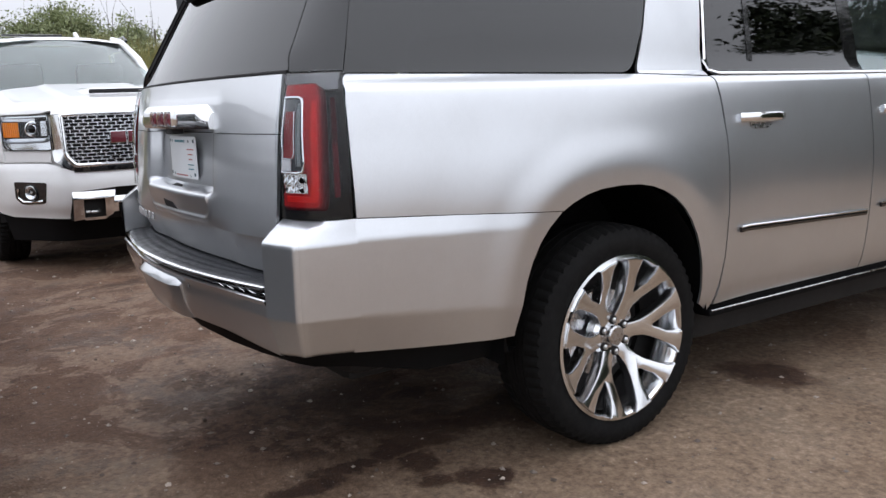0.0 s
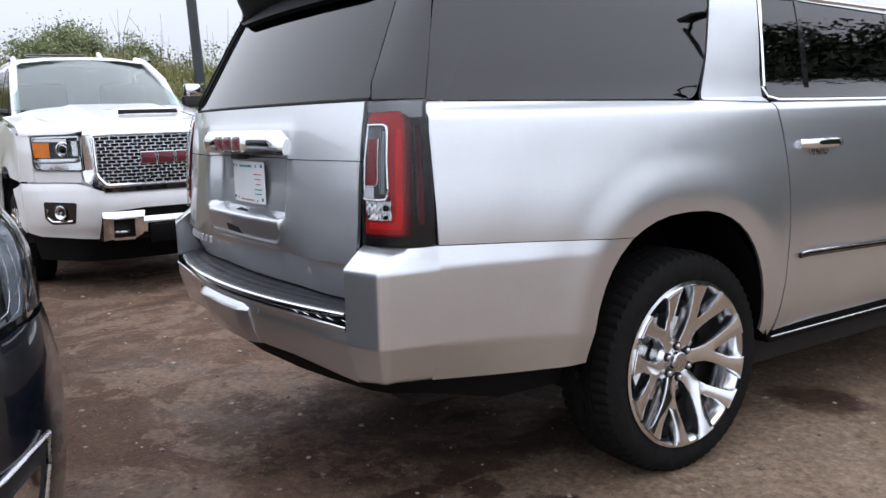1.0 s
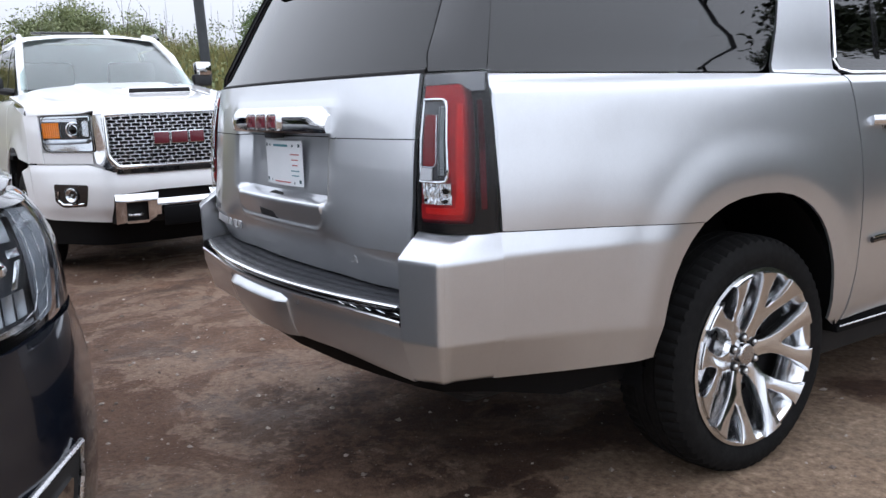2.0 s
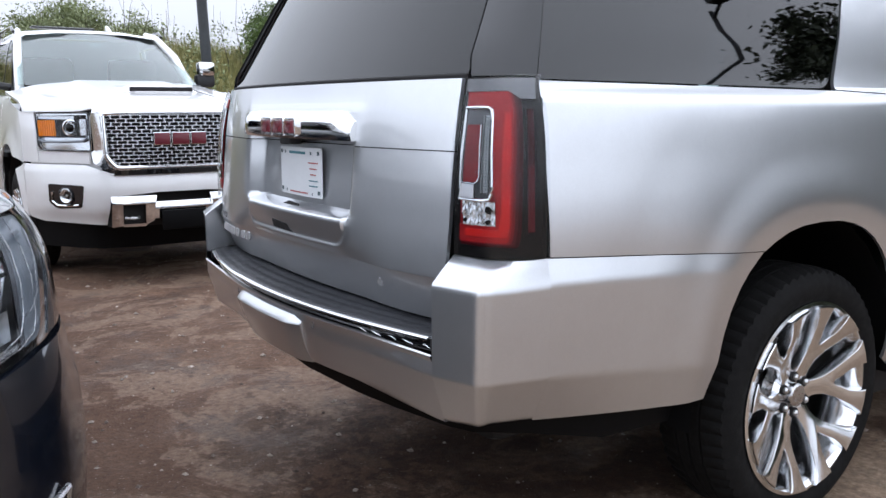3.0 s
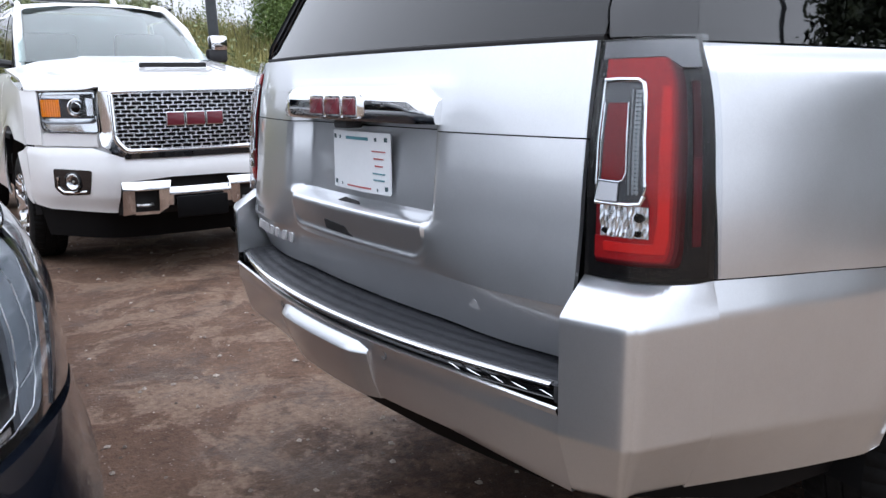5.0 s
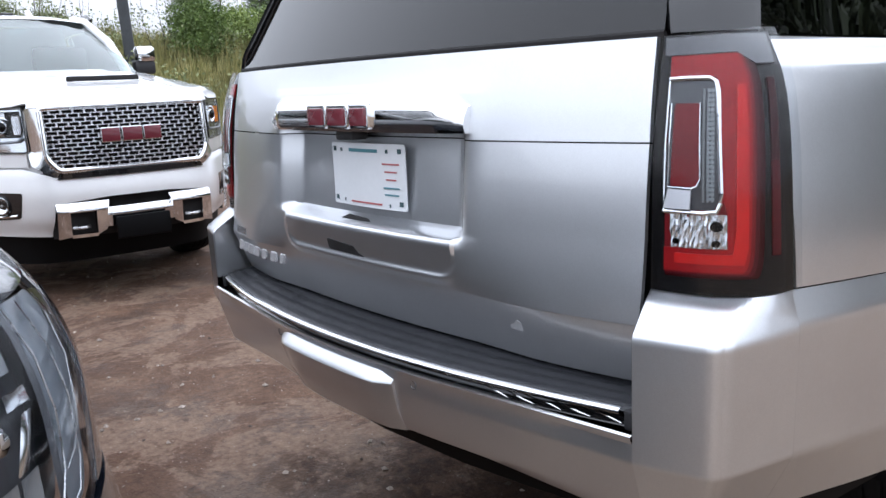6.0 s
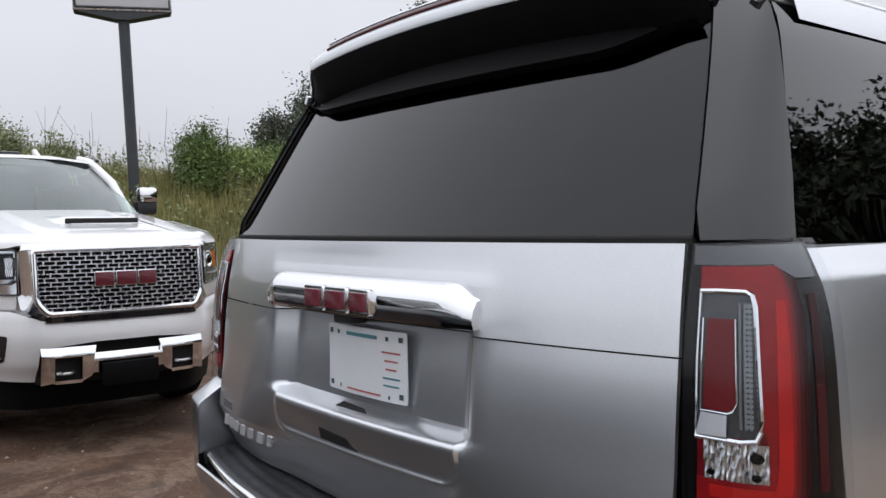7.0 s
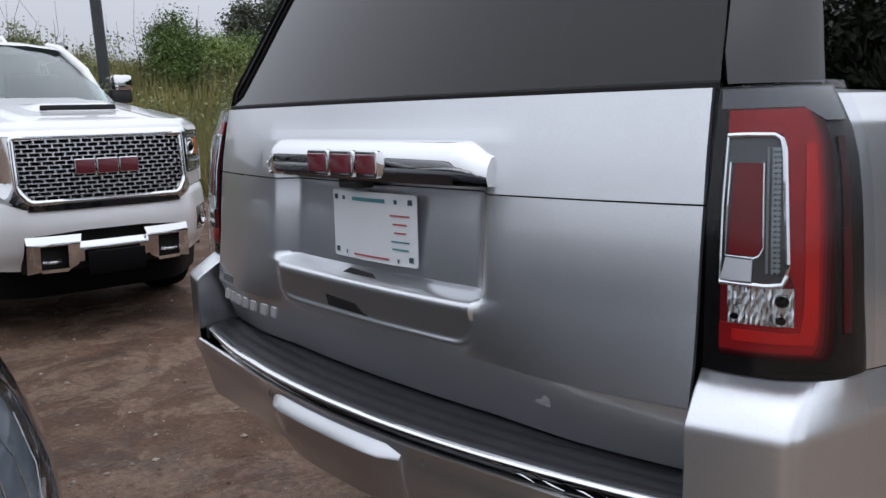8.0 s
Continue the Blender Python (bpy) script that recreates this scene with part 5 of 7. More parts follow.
    part("chrome_edge", grid(ch, cap=True, closed=True), CHROME, bp, "chrome strip along the step edge", smooth=60)
    part("edge_recess", grid(bl), GLOSS_BLACK, bp)
    for s in (1, -1):
        for k in range(5):
            x = s * (0.50 + 0.058 * k)
            sl = bmesh.new()
            q = [(x, 0.7265), (x + s * 0.030, 0.7215 - 0.003 * (k % 2)), (x + s * 0.052, 0.7145)]
            tube(sl, [(u, lip_y(u) + 0.013, w) for u, w in q], [0.0008, 0.0017, 0.0008], 5)
            part("edge_slot", sl, CHROME, bp)
        e = bmesh.new()
        box(e, (s * 0.808, 0.146, 0.728), (0.020, 0.04, 0.038), 0.006)
        part("step_end_cap", e, PLASTIC, bp)
        for x, z in ((0.295, 0.683), (0.675, 0.667)):
            yy = lip_y(x) + 0.015
            d = bmesh.new()
            tube(d, [(s * x + 0.009 * math.cos(k * math.pi / 8), yy - 0.001, z + 0.009 * math.sin(k * math.pi / 8)) for k in range(17)], 0.0011, 5)
            part("parking_sensor", d, SENSOR, bp)
    # hitch cover
    rows = []
    for k in range(13):
        x = -0.280 + 0.51 * k / 12
        e = step(0.27, 0.20, abs(x + 0.023))
        y = lip_y(x) + 0.030
        rows.append([(x, y + 0.030, 0.700), (x, y - 0.004 - 0.014 * e, 0.694), (x, y - 0.016 - 0.024 * e, 0.676), (x, y - 0.018 - 0.025 * e, 0.671), (x * 0.98, y - 0.004 - 0.02 * e, 0.61), (x * 0.93, y + 0.026 - 0.02 * e, 0.546), (x * 0.90, y + 0.10, 0.535)])
    part("hitch_cover", grid(rows, cap=True), SILVER, bp, smooth=28)
    # black valance under the bumper
    rows = []
    for kx in [(0.93, 0.93), (0.91, 0.60), (0.85, 0.37), (0.77, 0.265)] + [(x, lip_y(x) + 0.13) for x in (0.7, 0.5, 0.3, 0.0)]:
        dz = 0.045 * step(0.86, 0.91, kx[0])
        rows.append([(kx[0], kx[1], 0.540), (kx[0] - 0.010, kx[1] + 0.012, 0.49 - dz), (kx[0] - 0.02, kx[1] + 0.03, 0.45 - dz), (kx[0] - 0.1, kx[1] + 0.15, 0.44 - dz)])
    rows = rows + [[(-x, y, z) for x, y, z in r] for r in rows[::-1][1:]]
    part("bumper_valance", grid(rows), SHADE_BLACK, bp, smooth=50)
    return bp


build_bumper()


# ---- the white heavy-duty pickup, nose towards the SUV's tail ----
truck = thing("pickup_truck", pose(-4.12, 1.03, -0.04, 0, 0, -90), "white heavy-duty pickup truck with a chrome mesh grille", "truck")
CORE[0] = Vector((0, -2.6, 1.0))


def nose_y(x, z=1.0):
    """How far back the front lies at a distance x from the middle."""
    return spline([(0, -0.03), (0.3, -0.045), (0.54, -0.10), (0.62, -0.17), (0.70, -0.28), (0.80, -0.43), (0.90, -0.58), (0.96, -0.71), (1.0, -0.85)], abs(x))


def face(outline, y_of, du=0.06, dv=0.06, thick=0.01):
    return shell(outline, lambda x, z: (x, y_of(x, z), z), du, dv, thick)


def mirror_x(pts):
    return [(-x, y) for x, y in pts][::-1]


def build_truck():
    # painted front: bumper bar, nose panels
    half = [(1.0, 0.925), (1.0, 0.56), (0.975, 0.50), (0.90, 0.475), (0.54, 0.465), (0.53, 0.69), (0.20, 0.715)]
    bump = half + mirror_x(half) + [(-0.66, 0.925), (-0.50, 0.862), (0.50, 0.862), (0.66, 0.925)]

    def by(x, z):
        return nose_y(x) - 0.02 + 0.05 * math.exp(-((z - 0.74) / 0.15) ** 2) - 0.08 * step(0.60, 0.46, z) - 0.03 * step(0.89, 0.93, z)
    bp = part("front_bumper", face(bump, by, 0.05, 0.03, 0.03), WHITE, truck, "white painted front bumper with chrome insert", smooth=40)
    slot = face([(-0.54, 0.45), (0.54, 0.45), (0.54, 0.72), (-0.54, 0.72)], lambda x, z: nose_y(x) - 0.075, 0.1, 0.1)
    part("bumper_slot", slot, UNDER, bp)

    # chrome insert: a frame round each hook joined by a low strip
    def iy(x, z):
        return nose_y(x) + 0.030 + 0.10 * (z - 0.47) - 0.5 * max(0.0, z - 0.640)
    plate = bmesh.new()
    box(plate, (0, 0.032, 0.500), (0.37, 0.022, 0.15), 0.008)
    part("plate_bracket", plate, SHADE_BLACK, bp)
    strip = face([(-0.27, 0.640), (0.27, 0.640), (0.25, 0.512), (-0.25, 0.512)], lambda x, z: iy(x, z) - 0.012 - 0.6 * max(0.0, z - 0.60), 0.05, 0.012, 0.02)
    ins = part("bumper_insert", strip, CHROME, bp, "chrome lower bumper insert", smooth=30)
    for s in (1, -1):
        fr = bmesh.new()
        for o in ([(0.530, 0.692), (0.205, 0.692), (0.222, 0.628), (0.530, 0.628)], [(0.530, 0.628), (0.455, 0.628), (0.455, 0.468), (0.535, 0.456)],
                  [(0.295, 0.628), (0.222, 0.628), (0.235, 0.500), (0.295, 0.468)], [(0.455, 0.480), (0.295, 0.480), (0.295, 0.458), (0.455, 0.458)]):
            merge(fr, face([(s * x, z) for x, z in o], iy, 0.04, 0.012, 0.03))
        part("hook_frame", fr, CHROME, ins, smooth=30)
        pk = bmesh.new()
        box(pk, (s * 0.375, nose_y(0.38) - 0.035, 0.55), (0.17, 0.03, 0.17), 0.004)
        part("hook_pocket", pk, UNDER, bp)
        ring = bmesh.new()
        tube(ring, [(s * (0.335 + 0.10 * k / 8), nose_y(0.38) + 0.0 + 0.035 * math.sin(math.pi * k / 8), 0.525) for k in range(9)], 0.012, 8)
        part("tow_hook", ring, SATIN, bp)
        # fog lamp pocket
        fo = rounded([(s * 0.70, 0.60), (s * 0.84, 0.585), (s * 0.885, 0.635), (s * 0.887, 0.778), (s * 0.687, 0.772)], [0.015, 0.02, 0.02, 0.015, 0.015], 4)
        rimo = face(fo, lambda x, z: by(x, z) + 0.006, 0.05, 0.05, 0.02)
        fp = part("fog_pocket", rimo, GLOSS_BLACK, bp)
        # bright bowl with a bulb in its middle, a ring and a clear pane
        m = Matrix.Translation((s * 0.785, by(0.785, 0.69) + 0.012, 0.69)) @ Matrix.Rotation(radians(90 - s * 50), 4, "Z")
        fl = lathe([(0.0, -0.014), (0.014, -0.012), (0.030, -0.006), (0.044, 0.004), (0.053, 0.012), (0.058, 0.010), (0.060, 0.0)], 20)
        fl.transform(m)
        fog = part("fog_lamp", fl, GRILLE_CHROME, fp, "round clear fog lamp", smooth=20)
        fb = lathe([(0.0, 0.006), (0.008, 0.004), (0.012, -0.004), (0.013, -0.012)], 14)
        fb.transform(m)
        part("bulb_shield", fb, SATIN, fog)
        fc = lathe([(0.0, 0.020), (0.025, 0.018), (0.045, 0.014), (0.054, 0.011)], 24)
        fc.transform(m)
        part("fog_pane", fc, LENS, fog).visible_shadow = False
        fg = lathe([(0.060, 0.0), (0.063, 0.014), (0.068, 0.012), (0.071, 0.0)], 28)
        fg.transform(m)
        part("fog_ring", fg, GLOSS_BLACK, fog)
        ft = bmesh.new()
        tube(ft, [(s * x, by(x, z) + 0.014, z) for x, z in ((0.868, 0.72), (0.868, 0.648), (0.835, 0.612), (0.78, 0.612), (0.715, 0.622))], 0.009, 6)
        part("fog_trim", ft, CHROME, fp)
        # painted corner outboard of the lamp
        part("fender_corner", face([(s * 0.925, 0.94), (s * 1.0, 0.94), (s * 1.0, 1.325), (s * 0.925, 1.325)], lambda x, z: nose_y(x) - 0.012 - 0.05 * step(1.15, 1.35, z), 0.02, 0.05, 0.03), WHITE, truck, smooth=50)
    fill = face([(-0.955, 0.89), (0.955, 0.89), (0.955, 1.30), (-0.955, 1.30)], lambda x, z: nose_y(x) - 0.085, 0.06, 0.06)
    part("nose_filler", fill, WHITE, truck)
    # black valance
    val = face([(-0.95, 0.50), (-0.90, 0.26), (0.90, 0.26), (0.95, 0.50), (0.55, 0.47), (-0.55, 0.47)], lambda x, z: nose_y(x) - 0.20 - 0.25 * (0.5 - z), 0.1, 0.05)
    part("air_dam", val, SHADE_BLACK, truck)

    # grille: chrome surround, dark back, brick-pattern mesh
    def gy(x, z):
        return nose_y(x) + 0.02 - 0.10 * max(0, z - 0.9)
    back = face([(-0.56, 0.86), (0.56, 0.86), (0.57, 1.31), (-0.57, 1.31)], lambda x, z: gy(x, z) - 0.05, 0.1, 0.1)
    gr = part("grille", back, UNDER, truck, "chrome brick-pattern mesh grille")
    net = bmesh.new()
    nrow = 14
    for j in range(nrow + 1):
        z = 0.918 + (1.298 - 0.918) * j / nrow
        rows = []
        for k in range(27):
            x = -0.525 + 1.05 * k / 26
            y = gy(x, z)
            rows.append([(x, y - 0.022, z + 0.0068), (x, y - 0.004, z + 0.0060), (x, y + 0.004, z + 0.001), (x, y + 0.004, z - 0.003), (x, y - 0.001, z - 0.0052), (x, y - 0.022, z - 0.0055)])
        merge(net, grid(rows))
        if j < nrow:
            zc = z + (1.298 - 0.918) / nrow / 2
            ncol = 15
            for k in range(ncol + 1):
                x = -0.525 + 1.05 * (k + (0.5 if j % 2 else 0)) / ncol
                if abs(x) < 0.54:
                    box(net, (x, gy(x, zc) - 0.008, zc), (0.012, 0.022, (1.298 - 0.918) / nrow), 0.0)
    part("grille_mesh", net, GRILLE_CHROME, gr, "bright chrome mesh", smooth=40)
    sur = bmesh.new()
    loop = rounded([(-0.540, 0.985), (-0.480, 0.905), (0.480, 0.905), (0.540, 0.985), (0.545, 1.310), (-0.545, 1.310)], [0.03, 0.03, 0.03, 0.03, 0.02, 0.02], 4)
    loop = loop + loop[:1]
    tube(sur, [(x, gy(x, z) + 0.016, z) for x, z in loop], 0.020, 8)
    part("grille_surround", sur, CHROME, gr, "wide chrome surround", smooth=60)
    # outer chrome frame: top bar, canted sides and chin
    topb = face([(-0.61, 1.316), (0.61, 1.316), (0.60, 1.350), (-0.60, 1.350)], lambda x, z: gy(x, z) + 0.020 - 0.9 * max(0, z - 1.328), 0.06, 0.01, 0.02)
    part("grille_top_bar", topb, CHROME, gr, smooth=50)
    for s in (1, -1):
        sd = [(s * 0.555, 1.316), (s * 0.608, 1.316), (s * 0.618, 1.035), (s * 0.618, 0.945), (s * 0.50, 0.852), (s * 0.475, 0.89), (s * 0.55, 0.980)]
        part("grille_side", face(sd, lambda x, z: gy(x, z) + 0.010 - 0.8 * max(0.0, abs(x) - 0.565) * step(0.95, 1.0, z) + 0.06 * (z - 1.3), 0.025, 0.05, 0.02), CHROME, gr, smooth=40)
    chin = face([(-0.50, 0.852), (0.50, 0.852), (0.475, 0.89), (-0.475, 0.89)], lambda x, z: gy(x, z) + 0.006, 0.06, 0.03, 0.02)
    part("grille_chin", chin, GLOSS_BLACK, gr)
    # emblem blocks
    for x0, x1 in ((-0.205, -0.075), (-0.068, 0.072), (0.079, 0.205)):
        yb = gy((x0 + x1) / 2, 1.12) + 0.005
        rim = bmesh.new()
        prism(rim, rounded([(-x1, 1.070), (-x0, 1.070), (-x0, 1.170), (-x1, 1.170)], 0.012, 3), Matrix.Translation((0, yb, 0)) @ Matrix.Scale(-1, 4, (0, 1, 0)) @ AXIS_XZ, 0.022, 0.004)
        em = part("emblem_rim", rim, CHROME, gr)
        red = bmesh.new()
        prism(red, rounded([(-x1 + 0.006, 1.076), (-x0 - 0.006, 1.076), (-x0 - 0.006, 1.164), (-x1 + 0.006, 1.164)], 0.008, 3), Matrix.Translation((0, yb + 0.022, 0)) @ Matrix.Scale(-1, 4, (0, 1, 0)) @ AXIS_XZ, 0.006, 0.002)
        part("emblem_block", red, BADGE_RED, em, "red emblem block")

    # headlamps
    for s in (1, -1):
        def hy(x, z):
            return nose_y(x) - 0.03 - 0.08 * max(0, z - 1.0)
        hl = rounded([(s * 0.622, 1.032), (s * 0.89, 1.036), (s * 0.915, 1.07), (s * 0.915, 1.318), (s * 0.622, 1.318)], 0.02, 3)
        base = part("headlamp", face(hl, lambda x, z: hy(x, z) - 0.02, 0.04, 0.04, 0.03), CHROME, truck, "rectangular headlamp with amber marker and projector", smooth=40)
        dark = part("lamp_bezel", face([(s * 0.635, 1.13), (s * 0.905, 1.13), (s * 0.905, 1.295), (s * 0.635, 1.30)], lambda x, z: hy(x, z) - 0.012, 0.04, 0.04, 0.012), UNDER, base)
        fl = []
        for k in range(17):
            x = 0.808 + 0.100 * k / 16
            fl.append([(s * x, hy(x, z) - 0.002 + (0.008 if k % 2 else 0.0), z) for z in (1.142, 1.18, 1.22, 1.262)])
        part("marker", grid(fl), AMBER, base, "fluted amber side marker", smooth=0)
        fl = []
        for k in range(9):
            x = 0.636 + 0.036 * k / 8
            fl.append([(s * x, hy(x, z) - 0.004 + (0.006 if (k + j) % 2 else 0.0), z) for j, z in enumerate((1.15, 1.18, 1.21, 1.24, 1.27))])
        part("reflector", grid(fl), SOFT_CHROME, base, smooth=0)
        part("reflector", face([(s * 0.70, 1.265), (s * 0.90, 1.272), (s * 0.90, 1.292), (s * 0.70, 1.292)], lambda x, z: hy(x, z) - 0.003, 0.03, 0.02, 0.008), SOFT_CHROME, base)
        pj = lathe([(0.0, 0.02), (0.02, 0.016), (0.036, 0.006), (0.044, -0.012), (0.056, 0.004), (0.064, 0.002), (0.066, -0.02), (0.0, -0.02)], 32)
        bmesh.ops.transform(pj, matrix=Matrix.Translation((s * 0.725, hy(0.725, 1.20) + 0.006, 1.205)) @ Matrix.Rotation(radians(90 - s * 40), 4, "Z"), verts=pj.verts)
        part("projector", pj, CHROME, base)
        ln = lathe([(0.0, 0.026), (0.018, 0.022), (0.034, 0.010), (0.0, 0.008)], 24)
        bmesh.ops.transform(ln, matrix=Matrix.Translation((s * 0.725, hy(0.725, 1.20) + 0.008, 1.205)) @ Matrix.Rotation(radians(90 - s * 40), 4, "Z"), verts=ln.verts)
        part("projector_lens", ln, SMOKE, base)
        st = bmesh.new()
        tube(st, [(s * x, hy(x, 1.10) + 0.002, z) for x, z in ((0.908, 1.115), (0.88, 1.098), (0.78, 1.098), (0.66, 1.105), (0.635, 1.13))], 0.010, 6)
        part("light_strip", st, FROST, base)
        cov = part("lamp_cover", face(hl, lambda x, z: hy(x, z) + 0.014, 0.05, 0.05, 0.003), LENS, base)
        cov.visible_shadow = False
        gk = bmesh.new()
        tube(gk, [(x, hy(x, z) + 0.010, z) for x, z in hl + hl[:1]], 0.006, 5)
        part("lamp_gasket", gk, GLOSS_BLACK, base)
        # panel above bumper, beside grille, under and over the lamps
        lo = [(s * 0.630, 0.936), (s * 0.925, 0.936), (s * 0.925, 1.026), (s * 0.630, 1.026)]
        part("lamp_lower_panel", face(lo, lambda x, z: nose_y(x) - 0.035, 0.05, 0.05), WHITE, truck)

    # hood with a raised middle, rolling down to the grille and lamps
    def hood_z(x, y):
        t = min(1.0, max(0.0, (-y - 0.05) / 1.65))
        a = abs(x)
        z = 1.385 + 0.20 * t
        z -= 0.035 * step(0.42, 0.90, a) + 0.05 * step(0.72, 0.98, a)
        return z + 0.018 * step(0.47, 0.38, a) * step(0.0, 0.25, t)

    def hood_map(x, t):
        y0 = nose_y(x) - 0.035
        y = y0 + (-1.70 - y0) * t
        zf = 1.348 - 0.022 * step(0.60, 0.70, abs(x))
        q = min(1.0, (y0 - y) / 0.16)
        z = zf + (hood_z(x, y) - zf) * math.sqrt(max(0.0, 1 - (1 - q) ** 2))
        return (x, y, z)
    hd = shell([(-0.985, 0.0), (0.985, 0.0), (0.985, 1.0), (-0.985, 1.0)], hood_map, 0.05, 0.06, 0.02, us=(-0.72, -0.66, -0.60, -0.47, -0.38, 0.38, 0.47, 0.60, 0.66, 0.72), vs=(0.01, 0.02, 0.03, 0.045, 0.08, 0.10))
    hood = part("hood", hd, WHITE, truck, "white hood with a black-mouthed scoop", smooth=50)
    sc = bmesh.new()
    rows = []
    for k in range(15):
        x = -0.365 + 0.60 * k / 14
        e = step(0.30, 0.22, abs(x + 0.065))
        rows.append([(x, -0.66, hood_z(x, -0.66) + 0.002), (x, -0.70, hood_z(x, -0.70) + 0.040 * e + 0.002), (x, -0.76, hood_z(x, -0.76) + 0.048 * e), (x, -1.0, hood_z(x, -1.0) + 0.020 * e), (x, -1.25, hood_z(x, -1.25) - 0.004)])
    part("hood_scoop", grid(rows), WHITE, hood, smooth=60)
    box(sc, (-0.065, -0.676, hood_z(0, -0.68) + 0.022), (0.52, 0.02, 0.044), 0.010)
    part("scoop_mouth", sc, UNDER, hood)
    TS = [(0.36, 0.95), (0.5, 1.0), (0.75, 1.02), (1.0, 1.02), (1.23, 1.005), (1.33, 0.99), (1.42, 0.965), (1.50, 0.88), (1.62, 0.84), (1.95, 0.77), (2.10, 0.70)]

    def tx(y, z):
        x = spline(TS, z)
        if z < 1.4:
            x -= 0.10 * max(0, y + 1.0)
        d = abs((y + 1.43) / 0.60) ** 2.4 + abs(max(0, z - 0.42) / 0.74) ** 2.4
        return x + 0.025 * step(1.0, 0.82, d)

    ta = arch(-1.43, 0.42, 0.52, 0.64, 2.4, 0.46)
    ra = arch(-4.95, 0.42, 0.50, 0.56, 2.4, 0.46)
    for s in (1, -1):
        def sidep(name, o, mat, parent=None, dv=0.06, thick=0.012, off=0.0, label=""):
            return part(name, shell(o, lambda y, z: (s * (tx(y, z) + off), y, z), 0.09, dv, thick), mat, parent or truck, label, smooth=40)
        fpts = [(-0.855, 0.935), (-0.855, 1.315), (-1.05, 1.345), (-1.72, 1.43), (-1.97, 1.47), (-1.97, 0.46)] + [p for p in ta if not (p[0] > -1.4 and p[1] < 0.935)]
        sidep("front_fender", fpts, WHITE)
        sidep("bumper_end", [(-0.855, 0.925)] + [p for p in ta if p[0] > -1.4 and 0.5 < p[1] < 0.925] + [(-0.855, 0.50)], WHITE, off=-0.006)
        d1 = sidep("front_door", [(-1.98, 0.48), (-1.98, 1.47), (-2.95, 1.47), (-2.95, 0.48)], WHITE)
        d2 = sidep("rear_door", [(-2.96, 0.48), (-2.96, 1.47), (-3.85, 1.47), (-3.85, 0.48)], WHITE)
        sidep("bed_side", [(-3.87, 0.48), (-3.87, 1.42), (-5.95, 1.42), (-5.95, 0.60)] + [p for p in ra if p[1] > 0.50], WHITE)
        part("window_glass", shell([(-2.25, 1.48), (-2.72, 1.97), (-2.93, 2.01), (-2.93, 1.48)], lambda y, z: (s * (tx(y, z) - 0.004), y, z), 0.1, 0.08, 0.004), TINT, d1)
        part("window_glass", shell([(-3.0, 1.48), (-3.0, 2.01), (-3.70, 1.99), (-3.78, 1.48)], lambda y, z: (s * (tx(y, z) - 0.004), y, z), 0.1, 0.08, 0.004), TINT, d2)
        sidep("cab_pillar", [(-3.79, 1.475), (-3.71, 2.0), (-3.86, 1.97), (-3.88, 1.475)], WHITE)
        sidep("door_pillar", [(-2.93, 1.475), (-2.93, 2.02), (-3.0, 2.02), (-3.0, 1.475)], GLOSS_BLACK)
        # screen pillar
        b = bmesh.new()
        tube(b, [(s * 0.83, -2.02, 1.48), (s * 0.80, -2.20, 1.52), (s * 0.745, -2.55, 1.87), (s * 0.675, -2.95, 2.085), (s * 0.64, -3.2, 2.14)], [0.05, 0.045, 0.042, 0.04, 0.03], 8)
        part("screen_pillar", b, WHITE, truck, smooth=60)
        # tow mirror
        b = bmesh.new()
        tube(b, [(s * 0.84, -2.42, 1.55), (s * 0.97, -2.45, 1.57)], 0.035, 8, flat=1.2)
        box(b, (s * 1.03, -2.47, 1.635), (0.20, 0.12, 0.13), 0.03)
        mi = part("tow_mirror", b, PLASTIC, truck, "tall chrome-capped towing mirror")
        b = bmesh.new()
        box(b, (s * 1.04, -2.455, 1.755), (0.18, 0.13, 0.15), 0.035)
        part("mirror_cap", b, CHROME, mi)
        wheel(truck, (s * 0.86, -1.43, 0.42), 0 if s > 0 else 180, 0.42, 0.275, 0.255, phase=0.0)
        wheel(truck, (s * 0.86, -4.95, 0.42), 0 if s > 0 else 180, 0.42, 0.275, 0.255, phase=0.0)
        for cy in (-1.43, -4.95):
            rows = []
            for k in range(15):
                t = math.pi * k / 14
                rows.append([(s * 0.98, cy - 0.56 * math.cos(t), 0.41 + 0.60 * math.sin(t)), (s * 0.80, cy - 0.56 * math.cos(t), 0.42 + 0.60 * math.sin(t)), (s * 0.5, cy - 0.56 * math.cos(t), 0.42 + 0.60 * math.sin(t))])
            part("wheel_housing", grid(rows), UNDER, truck)
    # screen, roof, cab floor
    rows = []
    for t in (0, 0.2, 0.4, 0.6, 0.8, 1.0):
        rows.append([(x * (0.83 - 0.15 * t), -1.74 - 1.08 * t - (0.34 - 0.10 * t) * abs(x) ** 2.2, 1.565 + 0.545 * t ** 0.92) for x in (-1, -0.85, -0.6, -0.3, 0, 0.3, 0.6, 0.85, 1)])
    ws = grid(rows)
    thicken(ws, 0.006)
    part("windscreen", ws, CLEAR_GLASS, truck, "pale reflective windscreen", smooth=60)
    b = bmesh.new()
    box(b, (0.02, -2.62, 1.97), (0.14, 0.004, 0.03), 0)
    part("screen_sticker", b, PLATE_CARD, truck)
    rows = []
